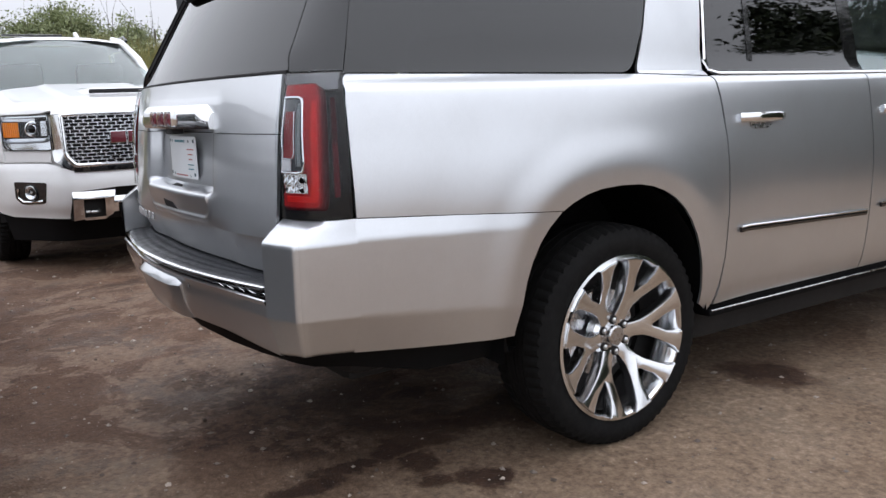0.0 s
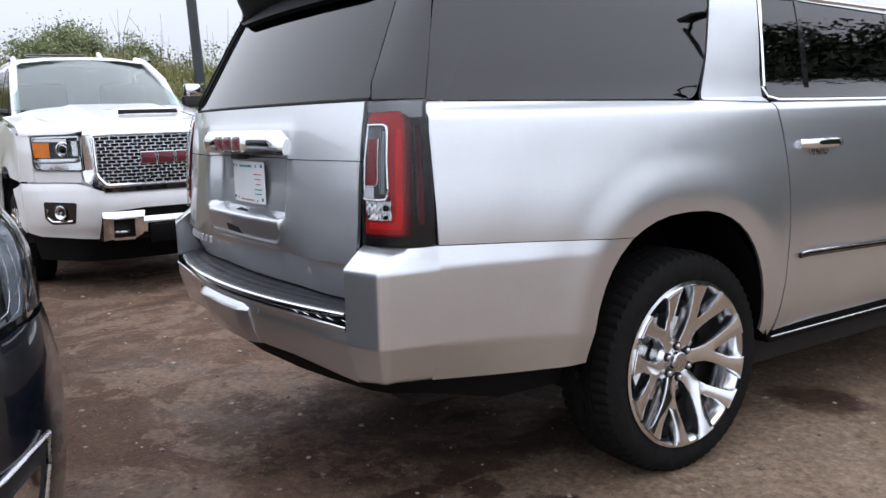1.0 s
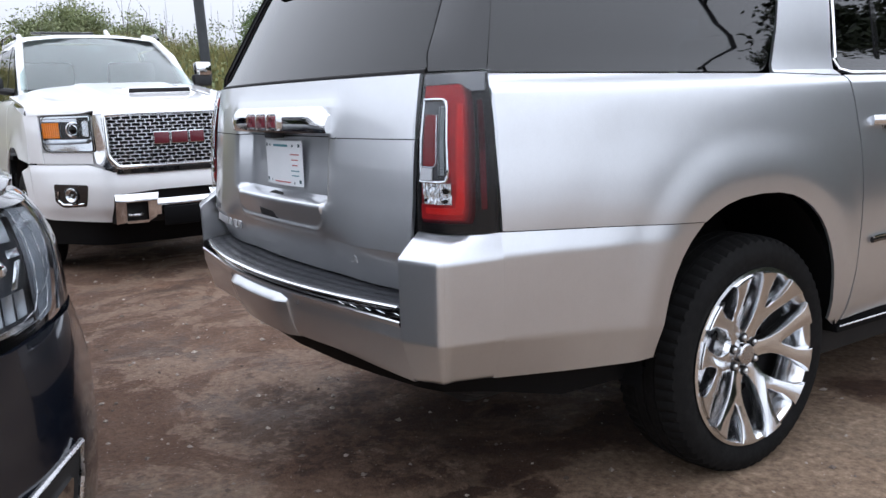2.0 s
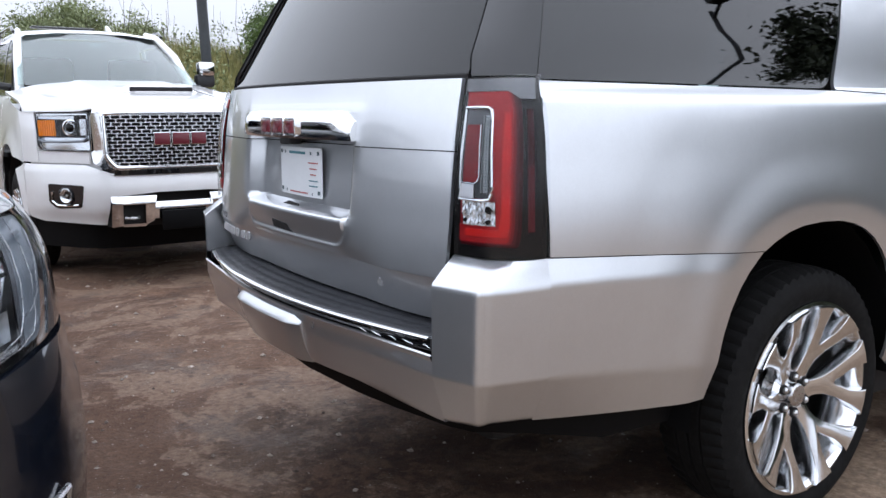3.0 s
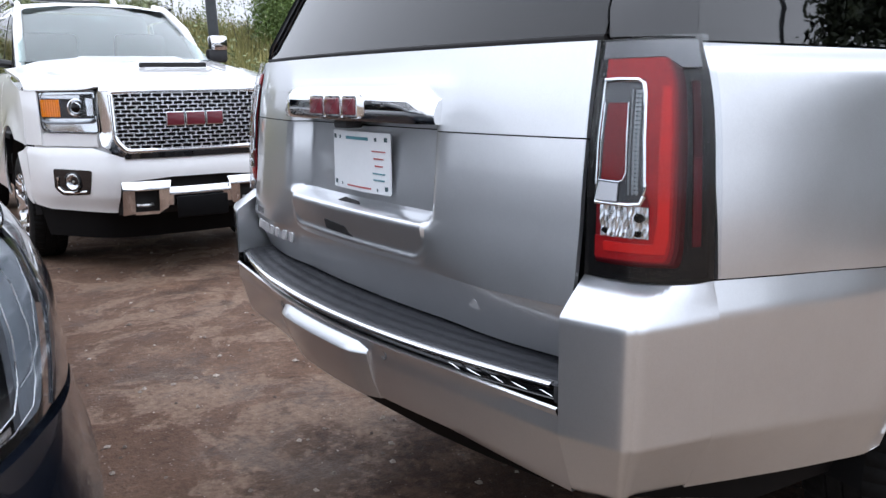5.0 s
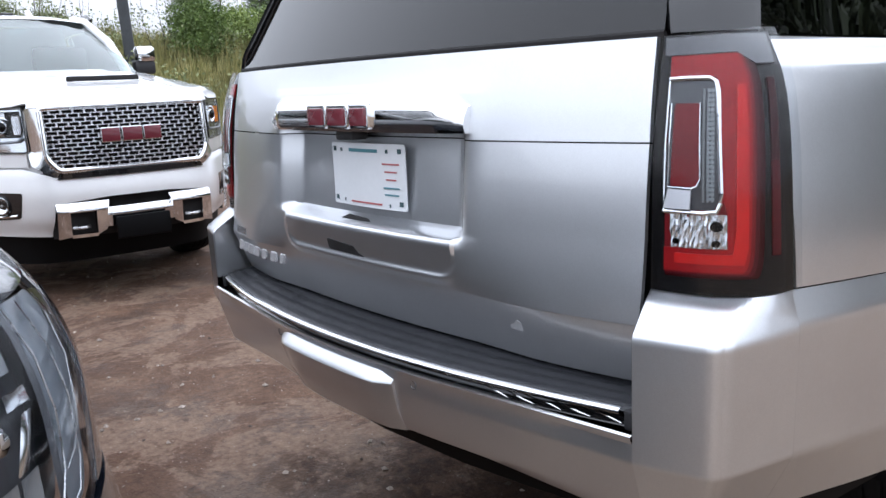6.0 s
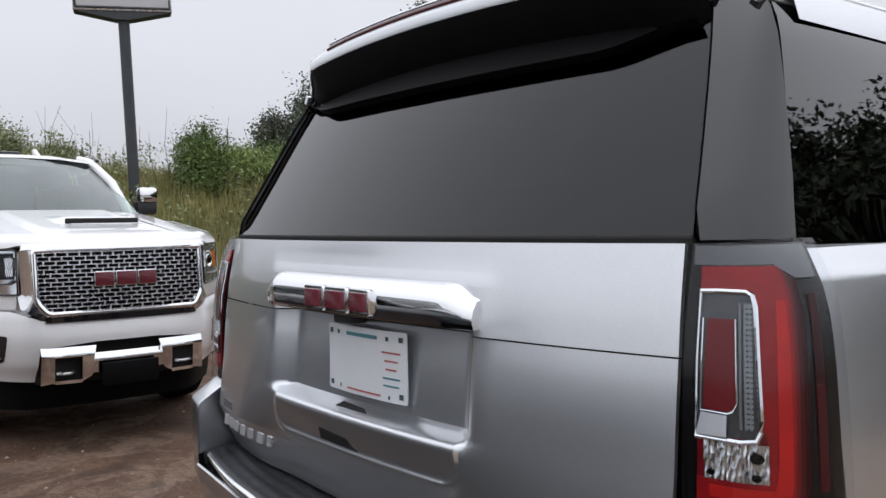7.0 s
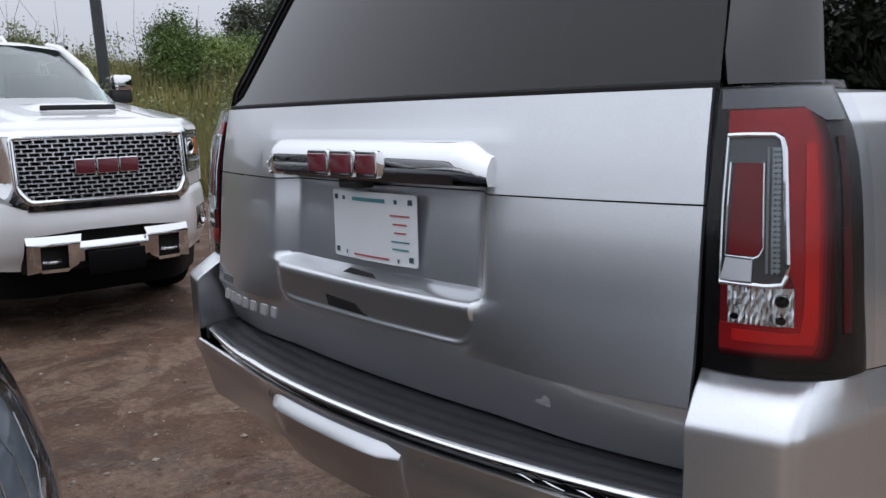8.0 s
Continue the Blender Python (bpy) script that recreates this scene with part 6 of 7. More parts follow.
    for y, zc in ((-2.80, 2.105), (-2.95, 2.142), (-3.15, 2.165), (-3.5, 2.175), (-3.85, 2.16), (-3.95, 2.12)):
        w = 0.70
        rows.append([(-w - 0.05, y - 0.12, zc - 0.16), (-w, y - 0.10, zc - 0.075), (-0.62, y - 0.05, zc - 0.035), (-0.35, y, zc - 0.008), (0, y, zc), (0.35, y, zc - 0.008), (0.62, y - 0.05, zc - 0.035), (w, y - 0.10, zc - 0.075), (w + 0.05, y - 0.12, zc - 0.16)])
    part("roof", grid(rows), WHITE, truck, smooth=60)
    b = bmesh.new()
    box(b, (0.20, -3.25, 2.182), (0.62, 0.10, 0.022), 0.01)
    part("roof_deflector", b, GLOSS_BLACK, truck)
    b = bmesh.new()
    prism(b, [(-0.10, 0), (0.09, 0), (-0.06, 0.075), (-0.10, 0.07)], Matrix.Translation((-0.30, -3.35, 2.165)) @ AXIS_YZ, 0.03, 0.006)
    part("antenna_fin", b, WHITE, truck)
    b = bmesh.new()
    tube(b, [(0.72, -2.9, 2.10), (0.72, -3.0, 2.15), (0.72, -3.8, 2.15), (0.72, -3.9, 2.10)], 0.016, 8)
    part("roof_rail", b, GLOSS_BLACK, truck)
    b = bmesh.new()
    tube(b, [(-0.72, -2.9, 2.10), (-0.72, -3.0, 2.15), (-0.72, -3.8, 2.15), (-0.72, -3.9, 2.10)], 0.016, 8)
    part("roof_rail", b, GLOSS_BLACK, truck)
    bk = face([(-0.82, 1.48), (0.82, 1.48), (0.72, 2.10), (-0.72, 2.10)], lambda x, z: -3.92 + 0.05 * (z - 1.4), 0.2, 0.2)
    part("cab_back", bk, WHITE, truck)
    b = bmesh.new()
    box(b, (0, -2.9, 1.10), (1.70, 2.0, 0.06), 0.01)
    box(b, (0, -2.15, 1.30), (1.6, 0.5, 0.24), 0.08)
    for x in (-0.42, 0.42):
        box(b, (x, -3.0, 1.55), (0.5, 0.14, 0.62), 0.06)
    part("cabin", b, SEAT, truck)
    b = bmesh.new()
    box(b, (0, -3.4, 0.46), (1.40, 4.8, 0.38), 0.04)
    box(b, (0, -1.25, 0.85), (1.2, 1.0, 0.7), 0.04)
    box(b, (0, -4.9, 0.85), (1.5, 2.0, 0.06), 0.01)
    part("underbody", b, UNDER, truck)
    tg = face([(-0.98, 0.62), (0.98, 0.62), (0.96, 1.42), (-0.96, 1.42)], lambda x, z: -5.97, 0.3, 0.3, 0.04)
    part("tailgate", tg, WHITE, truck)


build_truck()

# ---- the black SUV close by, nose pointing past the silver one ----
dark = thing("black_suv", pose(1.02, -1.63, -0.045, 0, 0, -90), "glossy black SUV with large clear wraparound headlamps", "car")
CORE[0] = Vector((0, -2.4, 0.9))


def build_black():
    PLAN = [(0.0, 0.0, 0.0), (0.5, 0.35, -0.03), (1.0, 0.62, -0.10), (1.3, 0.76, -0.165), (1.6, 0.86, -0.25), (1.8, 0.915, -0.34),
            (2.0, 0.955, -0.46), (2.3, 0.982, -0.65), (2.7, 0.992, -0.90), (3.4, 0.996, -1.34), (5.0, 0.996, -2.35), (9.0, 0.97, -4.86)]
    PX, PY = [(u, x) for u, x, y in PLAN], [(u, y) for u, x, y in PLAN]
    WID = [(0.25, -0.015), (0.35, 0.012), (0.45, 0.026), (0.58, 0.036), (0.70, 0.035), (0.80, 0.024), (0.88, 0.010), (0.96, 0.003), (1.04, -0.006), (1.083, -0.022), (1.12, -0.040), (1.16, -0.075), (1.19, -0.13), (1.62, -0.18), (1.82, -0.27)]
    SET = [(0.25, -0.08), (0.40, 0.0), (0.60, 0.03), (0.85, 0.005), (1.0, -0.02), (1.13, -0.05), (1.16, -0.075), (1.20, -0.13)]

    def U(y):
        return 2 + (-0.46 - y) / 0.6286

    def skin(u, z, off=0.0):
        """A point of the body: u runs from the nose's middle round the corner along the side."""
        s, a = (1 if u >= 0 else -1), abs(u)
        side = step(0.9, 2.3, a)
        x, y = spline(PX, a), spline(PY, a)
        e = 0.02
        tx, ty = spline(PX, a + e) - spline(PX, max(0, a - e)), spline(PY, a + e) - spline(PY, max(0, a - e))
        n = Vector((-ty, tx)).normalized()
        x += spline(WID, z) * side
        y += spline(SET, z) * (1 - side)
        d = abs((y + 0.98) / 0.56) ** 2.4 + abs(max(0, z - 0.38) / 0.64) ** 2.4
        x += 0.008 * step(1.0, 0.82, d)
        return (s * (x + n.x * off), y + n.y * off, z)

    def front(x, z):
        return spline([(px, py) for _, px, py in PLAN[:7]], abs(x)) + spline(SET, z)

    def sk(o, s=1, off=0.0, du=0.08, dv=0.05, thick=0.012):
        return shell([(s * u, z) for u, z in o], lambda u, z: skin(u, z, off), du, dv, thick)
    fb = sk([(-2.09, 0.29), (2.09, 0.29), (2.09, 0.60), (2.13, 0.75), (2.21, 0.885), (1.72, 0.885), (1.4, 0.86), (0.9, 0.85), (-0.9, 0.85), (-1.4, 0.86), (-1.72, 0.885), (-2.21, 0.885), (-2.13, 0.75), (-2.09, 0.60)], thick=0.02)
    bp = part("front_bumper", fb, BLACK_PAINT, dark, "glossy black front bumper", smooth=50)
    gr = sk([(-0.85, 0.56), (0.85, 0.56), (0.90, 1.14), (-0.90, 1.14)], 1, 0.012, thick=0.02)
    g = part("grille", gr, UNDER, dark)
    for k in range(7):
        z = 0.60 + 0.08 * k
        b = bmesh.new()
        tube(b, [(x, front(x, z) + 0.03, z) for x in (-0.52, -0.3, 0, 0.3, 0.52)], 0.015, 6)
        part("grille_bar", b, CHROME, g)
    a = arch(-0.98, 0.38, 0.46, 0.52, 2.4, 0.33)
    b2 = arch(-3.95, 0.38, 0.46, 0.52, 2.4, 0.33)
    for s in (1, -1):
        def sp(name, o, mat, off=0.0, label=""):
            return part(name, sk([(U(y), z) for y, z in o], s, off), mat, dark, label, smooth=45)
        EDGE = [(0.893, 1.80), (0.905, 1.806), (0.968, 1.863), (1.055, 1.917), (1.125, 1.952), (1.152, 1.955)]
        ff = bmesh.new()
        rows = []
        for k in range(41):
            f = (k / 40) ** 1.5
            rows.append([skin(s * (spline(EDGE, z) + (U(-1.74) - spline(EDGE, z)) * f), z) for z in [0.906 + 0.0205 * j for j in range(13)]])
        merge(ff, grid(rows))
        merge(ff, grid([[skin(s * (0.92 + 3.116 * (k / 50) ** 1.3), z) for z in (1.1545, 1.160, 1.168, 1.176, 1.185)] for k in range(51)]))
        bmesh.ops.remove_doubles(ff, verts=ff.verts, dist=0.0015)
        thicken(ff, 0.006)
        merge(ff, sk([(U(-1.75), 0.33), (U(-1.75), 0.905), (U(-1.0), 0.905)] + [(U(p[0]), p[1]) for p in a[::-1] if p[0] < -1.0], s))
        part("front_fender", ff, BLACK_PAINT, dark, smooth=50)
        sp("front_door", [(-1.76, 0.33), (-1.73, 1.185), (-2.75, 1.19), (-2.75, 0.33)], BLACK_PAINT)
        sp("rear_door", [(-2.76, 0.33), (-2.76, 1.19), (-3.75, 1.19), (-3.72, 0.85), (-3.45, 0.60), (-3.42, 0.33)], BLACK_PAINT)
        sp("quarter_panel", [(-3.43, 0.34), (-3.46, 0.60), (-3.73, 0.85), (-3.76, 1.19), (-4.75, 1.19), (-4.82, 0.45)] + [p for p in b2 if p[0] < -3.47], BLACK_PAINT)
        sp("window_glass", [(-2.0, 1.20), (-2.45, 1.70), (-4.3, 1.74), (-4.6, 1.20)], TINT)
        b = bmesh.new()
        tube(b, [(s * 0.86, -1.70, 1.19), (s * 0.80, -2.1, 1.50), (s * 0.74, -2.5, 1.76), (s * 0.70, -4.2, 1.82), (s * 0.74, -4.7, 1.46)], 0.04, 8)
        part("roof_pillar", b, BLACK_PAINT, dark)
        for cy in (-0.98, -3.95):
            wheel(dark, (s * 0.83, cy, 0.375), 0 if s > 0 else 180, 0.375, 0.255, 0.245, phase=6.0)
            rows = []
            for k in range(13):
                t = math.pi * k / 12
                rows.append([(s * 0.90, cy - 0.50 * math.cos(t), 0.37 + 0.535 * math.sin(t)), (s * 0.5, cy - 0.50 * math.cos(t), 0.38 + 0.535 * math.sin(t))])
            part("wheel_housing", grid(rows), UNDER, dark)
        # wraparound headlamp: dark bowl, bright optics inside, a frosted side, a clear cover
        def lo(u):
            return spline([(0.95, 0.866), (1.40, 0.876), (1.70, 0.898), (1.79, 0.910), (1.85, 0.968), (1.905, 1.055), (1.94, 1.125)], u)

        def hi(u):
            return spline([(0.95, 1.152), (1.30, 1.160), (1.70, 1.153), (1.90, 1.143), (1.94, 1.135)], u)

        def sheet(u0, u1, f0, f1, off, n=12, mm=8, thick=0.0, bow=0.0, lean=0.0):
            """A patch of the lamp between two bearings and two fractions of its height."""
            rows = []
            for k in range(n + 1):
                row = []
                for j in range(mm + 1):
                    u = u0 + (u1 - u0) * k / n + lean * j / mm
                    f = f0 + (f1 - f0) * j / mm
                    row.append(skin(s * u, lo(u) + (hi(u) - lo(u)) * f, off - bow * math.sin(math.pi * j / mm) * math.sin(math.pi * k / n)))
                rows.append(row)
            bm = grid(rows)
            if thick:
                thicken(bm, thick)
            return bm
        base = part("headlamp", sheet(0.95, 1.94, 0.0, 1.0, -0.045, 24), BOWL, dark, "clear wraparound headlamp with bright optics", smooth=60)
        part("side_panel", sheet(1.652, 1.935, 0.02, 0.98, -0.012, 14, 10), FROST, base, "frosted grey lamp side", smooth=60)
        part("lamp_divider", sheet(1.622, 1.655, 0.05, 0.97, -0.010, 4, 8), BOWL, base, smooth=60)
        part("reflector", sheet(1.30, 1.605, 0.72, 0.95, -0.024, 8, 6, bow=0.014), PALE_OPTIC, base, smooth=60)
        part("reflector", sheet(1.515, 1.61, 0.60, 0.665, -0.016, 5, 3, bow=0.004), SOFT_CHROME, base, smooth=60)
        for u0, f0, f1 in ((1.495, 0.36, 0.57), (1.30, 0.38, 0.56)):
            part("optic_blade", sheet(u0, u0 + 0.045, f0, f1, -0.014, 4, 6, bow=-0.004, lean=0.06), SOFT_CHROME, base, smooth=60)
        for u0 in (1.34, 1.43, 1.52):
            part("optic_cell", sheet(u0, u0 + 0.075, 0.12, 0.33, -0.020, 5, 5, bow=0.010), PALE_OPTIC, base, smooth=60)
        part("reflector", sheet(1.26, 1.61, 0.045, 0.085, -0.012, 10, 2), SOFT_CHROME, base, smooth=60)
        part("reflector", sheet(0.97, 1.18, 0.10, 0.92, -0.024, 8, 8, bow=0.02), PALE_OPTIC, base, smooth=60)
        c0 = Vector(skin(s * 1.42, 1.03, -0.036))
        nn = (Vector(skin(s * 1.42, 1.03, 0.05)) - c0).normalized()
        lens = lathe([(0.016, 0.030), (0.012, 0.038), (0.0, 0.040), (0.014, 0.034), (0.024, 0.022), (0.029, 0.0)], 24, "x")
        lens.transform(Matrix.Translation(c0) @ nn.to_track_quat("X", "Z").to_matrix().to_4x4())
        part("projector", lens, CHROME, base)
        # thin light lines that run down the side and turn in along the foot
        for ue, fe, rad in ((1.668, 0.10, 0.0013), (1.765, 0.05, 0.0010)):
            path = [(ue - 0.02, 0.97), (ue, 0.75), (ue + 0.004, 0.50), (ue - 0.012, fe + 0.16), (ue - 0.05, fe + 0.04), (ue - 0.16, fe), (ue - 0.32, fe - 0.01)]
            lp = bmesh.new()
            tube(lp, [skin(s * u, lo(u) + (hi(u) - lo(u)) * f, -0.006) for u, f in path], rad, 5)
            part("light_line", lp, SATIN, base, smooth=60)
        lp = bmesh.new()
        tube(lp, [skin(s * u, lo(u) + (hi(u) - lo(u)) * f, -0.006) for u, f in ((1.665, 0.24), (1.73, 0.27), (1.80, 0.33), (1.86, 0.48), (1.89, 0.72))], 0.0010, 5)
        part("light_line", lp, SATIN, base, smooth=60)
        cov = part("lamp_cover", sheet(0.95, 1.94, 0.0, 1.0, 0.0, 30, 10, 0.003), LENS, base, "clear lamp cover", smooth=60)
        cov.visible_shadow = False
        # fog lamp in the bumper corner
        fp = part("fog_pocket", sk(rounded([(1.0, 0.42), (1.66, 0.43), (1.72, 0.585), (1.05, 0.50)], 0.02, 3), s, 0.008, thick=0.02), UNDER, bp)
        ft = bmesh.new()
        tube(ft, [skin(s * u, z, 0.012) for u, z in ((1.0, 0.50), (1.35, 0.545), (1.72, 0.60), (1.70, 0.52), (1.66, 0.43))], 0.008, 6)
        part("fog_trim", ft, SATIN, fp)
        fl = sk(rounded([(1.38, 0.44), (1.60, 0.45), (1.63, 0.54), (1.42, 0.50)], 0.02, 3), s, 0.014, 0.04, 0.03, 0.012)
        part("fog_lamp", fl, CHROME, fp, "bright fog lamp")
    # hood, its rim following the nose
    rim = [(0.985 * skin(u, 1.16)[0], skin(u, 1.16)[1] - 0.02) for u in (0, 0.5, 1.0, 1.3, 1.6, 1.8, 2.0, 2.3, 2.7)]
    o = [(-x, y) for x, y in rim[:0:-1]] + rim + [(0.93, -1.62), (-0.93, -1.62)]

    def hz(x, y):
        d = max(0.0, min(0.945 - abs(x), front(min(abs(x), 0.9), 1.16) - 0.02 - y))
        return 1.165 + 0.085 * (1 - math.exp(-d / 0.16)) + 0.03 * step(0, -1.6, y)
    part("hood", shell(o, lambda x, y: (x, y, hz(x, y)), 0.06, 0.06, 0.015), BLACK_PAINT, dark, "glossy black hood", smooth=60)
    rows = [[(x * (0.86 - 0.13 * t), -1.60 - 0.95 * t - 0.22 * abs(x) ** 2, 1.26 + 0.52 * t) for x in (-1, -0.7, -0.35, 0, 0.35, 0.7, 1)] for t in (0, 0.33, 0.66, 1)]
    part("windscreen", grid(rows), CLEAR_GLASS, dark, smooth=60)
    rows = [[(x * 0.73, y - 0.1 * abs(x) ** 2, 1.79 + h - 0.05 * abs(x) ** 3) for x in (-1, -0.7, -0.35, 0, 0.35, 0.7, 1)] for y, h in ((-2.5, 0), (-2.8, 0.06), (-3.6, 0.08), (-4.3, 0.04), (-4.6, -0.02))]
    part("roof", grid(rows), BLACK_PAINT, dark, smooth=60)
    rows = [[(x * 0.95, y, z) for x in (-1, -0.5, 0, 0.5, 1)] for y, z in ((-4.62, 1.76), (-4.78, 1.20), (-4.86, 0.85), (-4.84, 0.42))]
    part("tailgate", grid(rows), BLACK_PAINT, dark, smooth=60)
    b = bmesh.new()
    box(b, (0, -2.45, 0.42), (1.30, 4.2, 0.24), 0.04)
    part("underbody", b, UNDER, dark)
    b = bmesh.new()
    box(b, (0, -3.2, 0.85), (1.6, 2.6, 0.10), 0.02)
    part("cabin_floor", b, UNDER, dark)


build_black()


# ---- growth, sign and poles beyond the truck; trees and a lamp post on the other side ----
def mesh_object(name, verts, faces, mat, parent=None, label="", smooth=False):
    me = bpy.data.meshes.new(name)
    me.from_pydata(verts.tolist() if hasattr(verts, "tolist") else verts, [], faces.tolist() if hasattr(faces, "tolist") else faces)
    me.materials.append(mat)
    if smooth:
        me.shade_smooth()
    ob = new(name, me)
    if parent is not None:
        ob.parent = parent
    return tagged(ob, label)


def leaves(rng, centres, size, aspect=0.55):
    """Small bent leaf quads, one at each centre."""
    n = len(centres)
    d = rng.normal(size=(n, 3))
    d /= np.linalg.norm(d, axis=1)[:, None]
    e = np.cross(d, rng.normal(size=(n, 3)))
    e /= np.linalg.norm(e, axis=1)[:, None]
    L = size * rng.uniform(0.6, 1.4, n)[:, None]
    v = np.empty((n, 4, 3))
    v[:, 0] = centres - d * L
    v[:, 1] = centres + e * L * aspect + np.cross(d, e) * L * 0.15
    v[:, 2] = centres + d * L
    v[:, 3] = centres - e * L * aspect + np.cross(d, e) * L * 0.15
    f = np.arange(n * 4).reshape(n, 4)
    return v.reshape(-1, 3), f


def tree(name, at, height, spread, rng, leaf_mat, n_clumps, per, leaf, trunk_r=0.12, low=0.25, kind="tree", label="", lobes=5, clump=0.35, sprigs=0):
    """A tapered trunk with limbs, leaf clumps round the limb ends, and upright shoots over the top."""
    t = thing(name, pose(*at), label, kind)
    b = bmesh.new()
    lean = rng.normal(0, 0.03, 2)
    top = Vector((lean[0] * height, lean[1] * height, height * 0.86))
    tube(b, [(0, 0, -0.3), tuple(top * 0.3), tuple(top * 0.65), tuple(top)], [trunk_r, trunk_r * 0.8, trunk_r * 0.5, trunk_r * 0.12], 7)
    ends = []
    for k in range(lobes * 3):
        h = low + (0.92 - low) * (k + rng.uniform(0, 1)) / (lobes * 3)
        a = k * 2.4 + rng.uniform(-0.5, 0.5)
        r = spread * (0.45 + 0.55 * math.sin(math.pi * min(1, (h - low * 0.6) / (1.02 - low * 0.6)) ** 0.8)) * rng.uniform(0.55, 1.1)
        s0 = top * h
        e = Vector((s0.x + r * math.cos(a), s0.y + r * math.sin(a), min(height * 0.97, s0.z + r * rng.uniform(0.15, 0.6))))
        m = (s0 + e) / 2 + Vector((0, 0, 0.06 * r))
        tube(b, [tuple(s0), tuple(m), tuple(e)], [trunk_r * 0.35, trunk_r * 0.22, trunk_r * 0.06], 5)
        ends.append((s0, e))
    ends.append((top * 0.8, Vector((top.x, top.y, height * 0.95))))
    part("trunk", b, BARK, t, smooth=60)
    cs = []
    for k in range(n_clumps):
        s0, e = ends[k % len(ends)]
        f = rng.uniform(0.35, 1.08)
        c = np.array(s0.lerp(e, f)) + rng.normal(0, clump * 0.6, 3)
        n = int(per * rng.uniform(0.5, 1.5))
        cs.append(c + rng.normal(0, 1, (n, 3)) * clump * np.array([1, 1, 0.7]) * rng.uniform(0.5, 1.1))
    for k in range(sprigs):
        a, q = rng.uniform(0, 6.28), spread * rng.uniform(0.1, 0.95)
        n, z1 = 70, height * rng.uniform(0.98, 1.16) - 0.55 * q
        t0 = rng.uniform(0, 1, n)
        rad = (0.10 * (1 - t0) + 0.02)[:, None]
        cs.append(np.stack([np.full(n, q * math.cos(a)) + 0.08 * t0, np.full(n, q * math.sin(a)), z1 - 0.65 * (1 - t0)], 1) + rng.normal(0, 1, (n, 3)) * rad)
    v, f = leaves(rng, np.concatenate(cs), leaf)
    mesh_object("crown", v, f, leaf_mat, t)
    return t


def polar(az, dist):
    """A place on the ground by bearing and distance from where the walk ends."""
    a = radians(az)
    x, y = 1.55 + dist * math.cos(a), -0.9 + dist * math.sin(a)
    return x, y, ground_height(x, y)


def build_brush():
    rng = np.random.default_rng(3)
    n = 90000
    d = 16.0 + 18.0 * rng.uniform(0, 1, n) ** 1.3
    az = np.radians(rng.uniform(146, 182, n))
    x, y = 1.55 + d * np.cos(az), -0.9 + d * np.sin(az)
    z = np.array([bank(a, b) for a, b in zip(x, y)])
    patch = np.array([noise.noise(Vector((a * 0.35, b * 0.35, 7))) for a, b in zip(x, y)])
    h = rng.uniform(0.40, 1.05, n) * (1.0 + 0.5 * patch)
    w = rng.uniform(0.012, 0.03, n)
    a = rng.uniform(0, 2 * math.pi, n)
    lx, ly = rng.normal(0, 0.22, n) * h, rng.normal(0, 0.22, n) * h
    v = np.empty((n, 3, 3))
    v[:, 0] = np.stack([x - w * np.cos(a), y - w * np.sin(a), z - 0.05], 1)
    v[:, 1] = np.stack([x + w * np.cos(a), y + w * np.sin(a), z - 0.05], 1)
    v[:, 2] = np.stack([x + lx, y + ly, z + h], 1)
    g = mesh_object("tall_grass", v.reshape(-1, 3), np.arange(n * 3).reshape(n, 3), GRASS)
    tagged(g, "tall dry olive-green grass on the bank", "grass", kind="stuff")
    # low weeds and thin leafy stems above the grass
    cs = []
    for k in range(420):
        dd, aa = rng.uniform(17, 30), radians(rng.uniform(147, 180))
        px, py = 1.55 + dd * math.cos(aa), -0.9 + dd * math.sin(aa)
        hh = rng.uniform(0.5, 1.5)
        pz = bank(px, py)
        m = int(rng.uniform(25, 90))
        q = np.stack([np.full(m, px), np.full(m, py), pz + hh * rng.uniform(0.15, 1.0, m)], 1)
        cs.append(q + rng.normal(0, 0.16, (m, 3)) * np.array([1, 1, 0.6]))
    v, f = leaves(rng, np.concatenate(cs), 0.045)
    g = mesh_object("weeds", v, f, LEAF_OLIVE)
    tagged(g, "tangled leafy weeds growing through the tall grass", "weeds", kind="stuff")
    # thin twigs against the sky
    b = bmesh.new()
    for k in range(60):
        dd, aa = rng.uniform(22, 32), radians(rng.uniform(150, 180))
        px, py = 1.55 + dd * math.cos(aa), -0.9 + dd * math.sin(aa)
        pz = bank(px, py)
        p = Vector((px, py, pz))
        pts = [tuple(p)]
        for j in range(3):
            p = p + Vector((rng.normal(0, 0.14), rng.normal(0, 0.14), rng.uniform(0.45, 0.95)))
            pts.append(tuple(p))
        tube(b, pts, [0.014, 0.010, 0.006, 0.003], 4)
    tw = part("twigs", b, BARK, None, smooth=0)
    tagged(tw, "bare thin twigs standing above the brush", "twigs", kind="stuff")


build_brush()

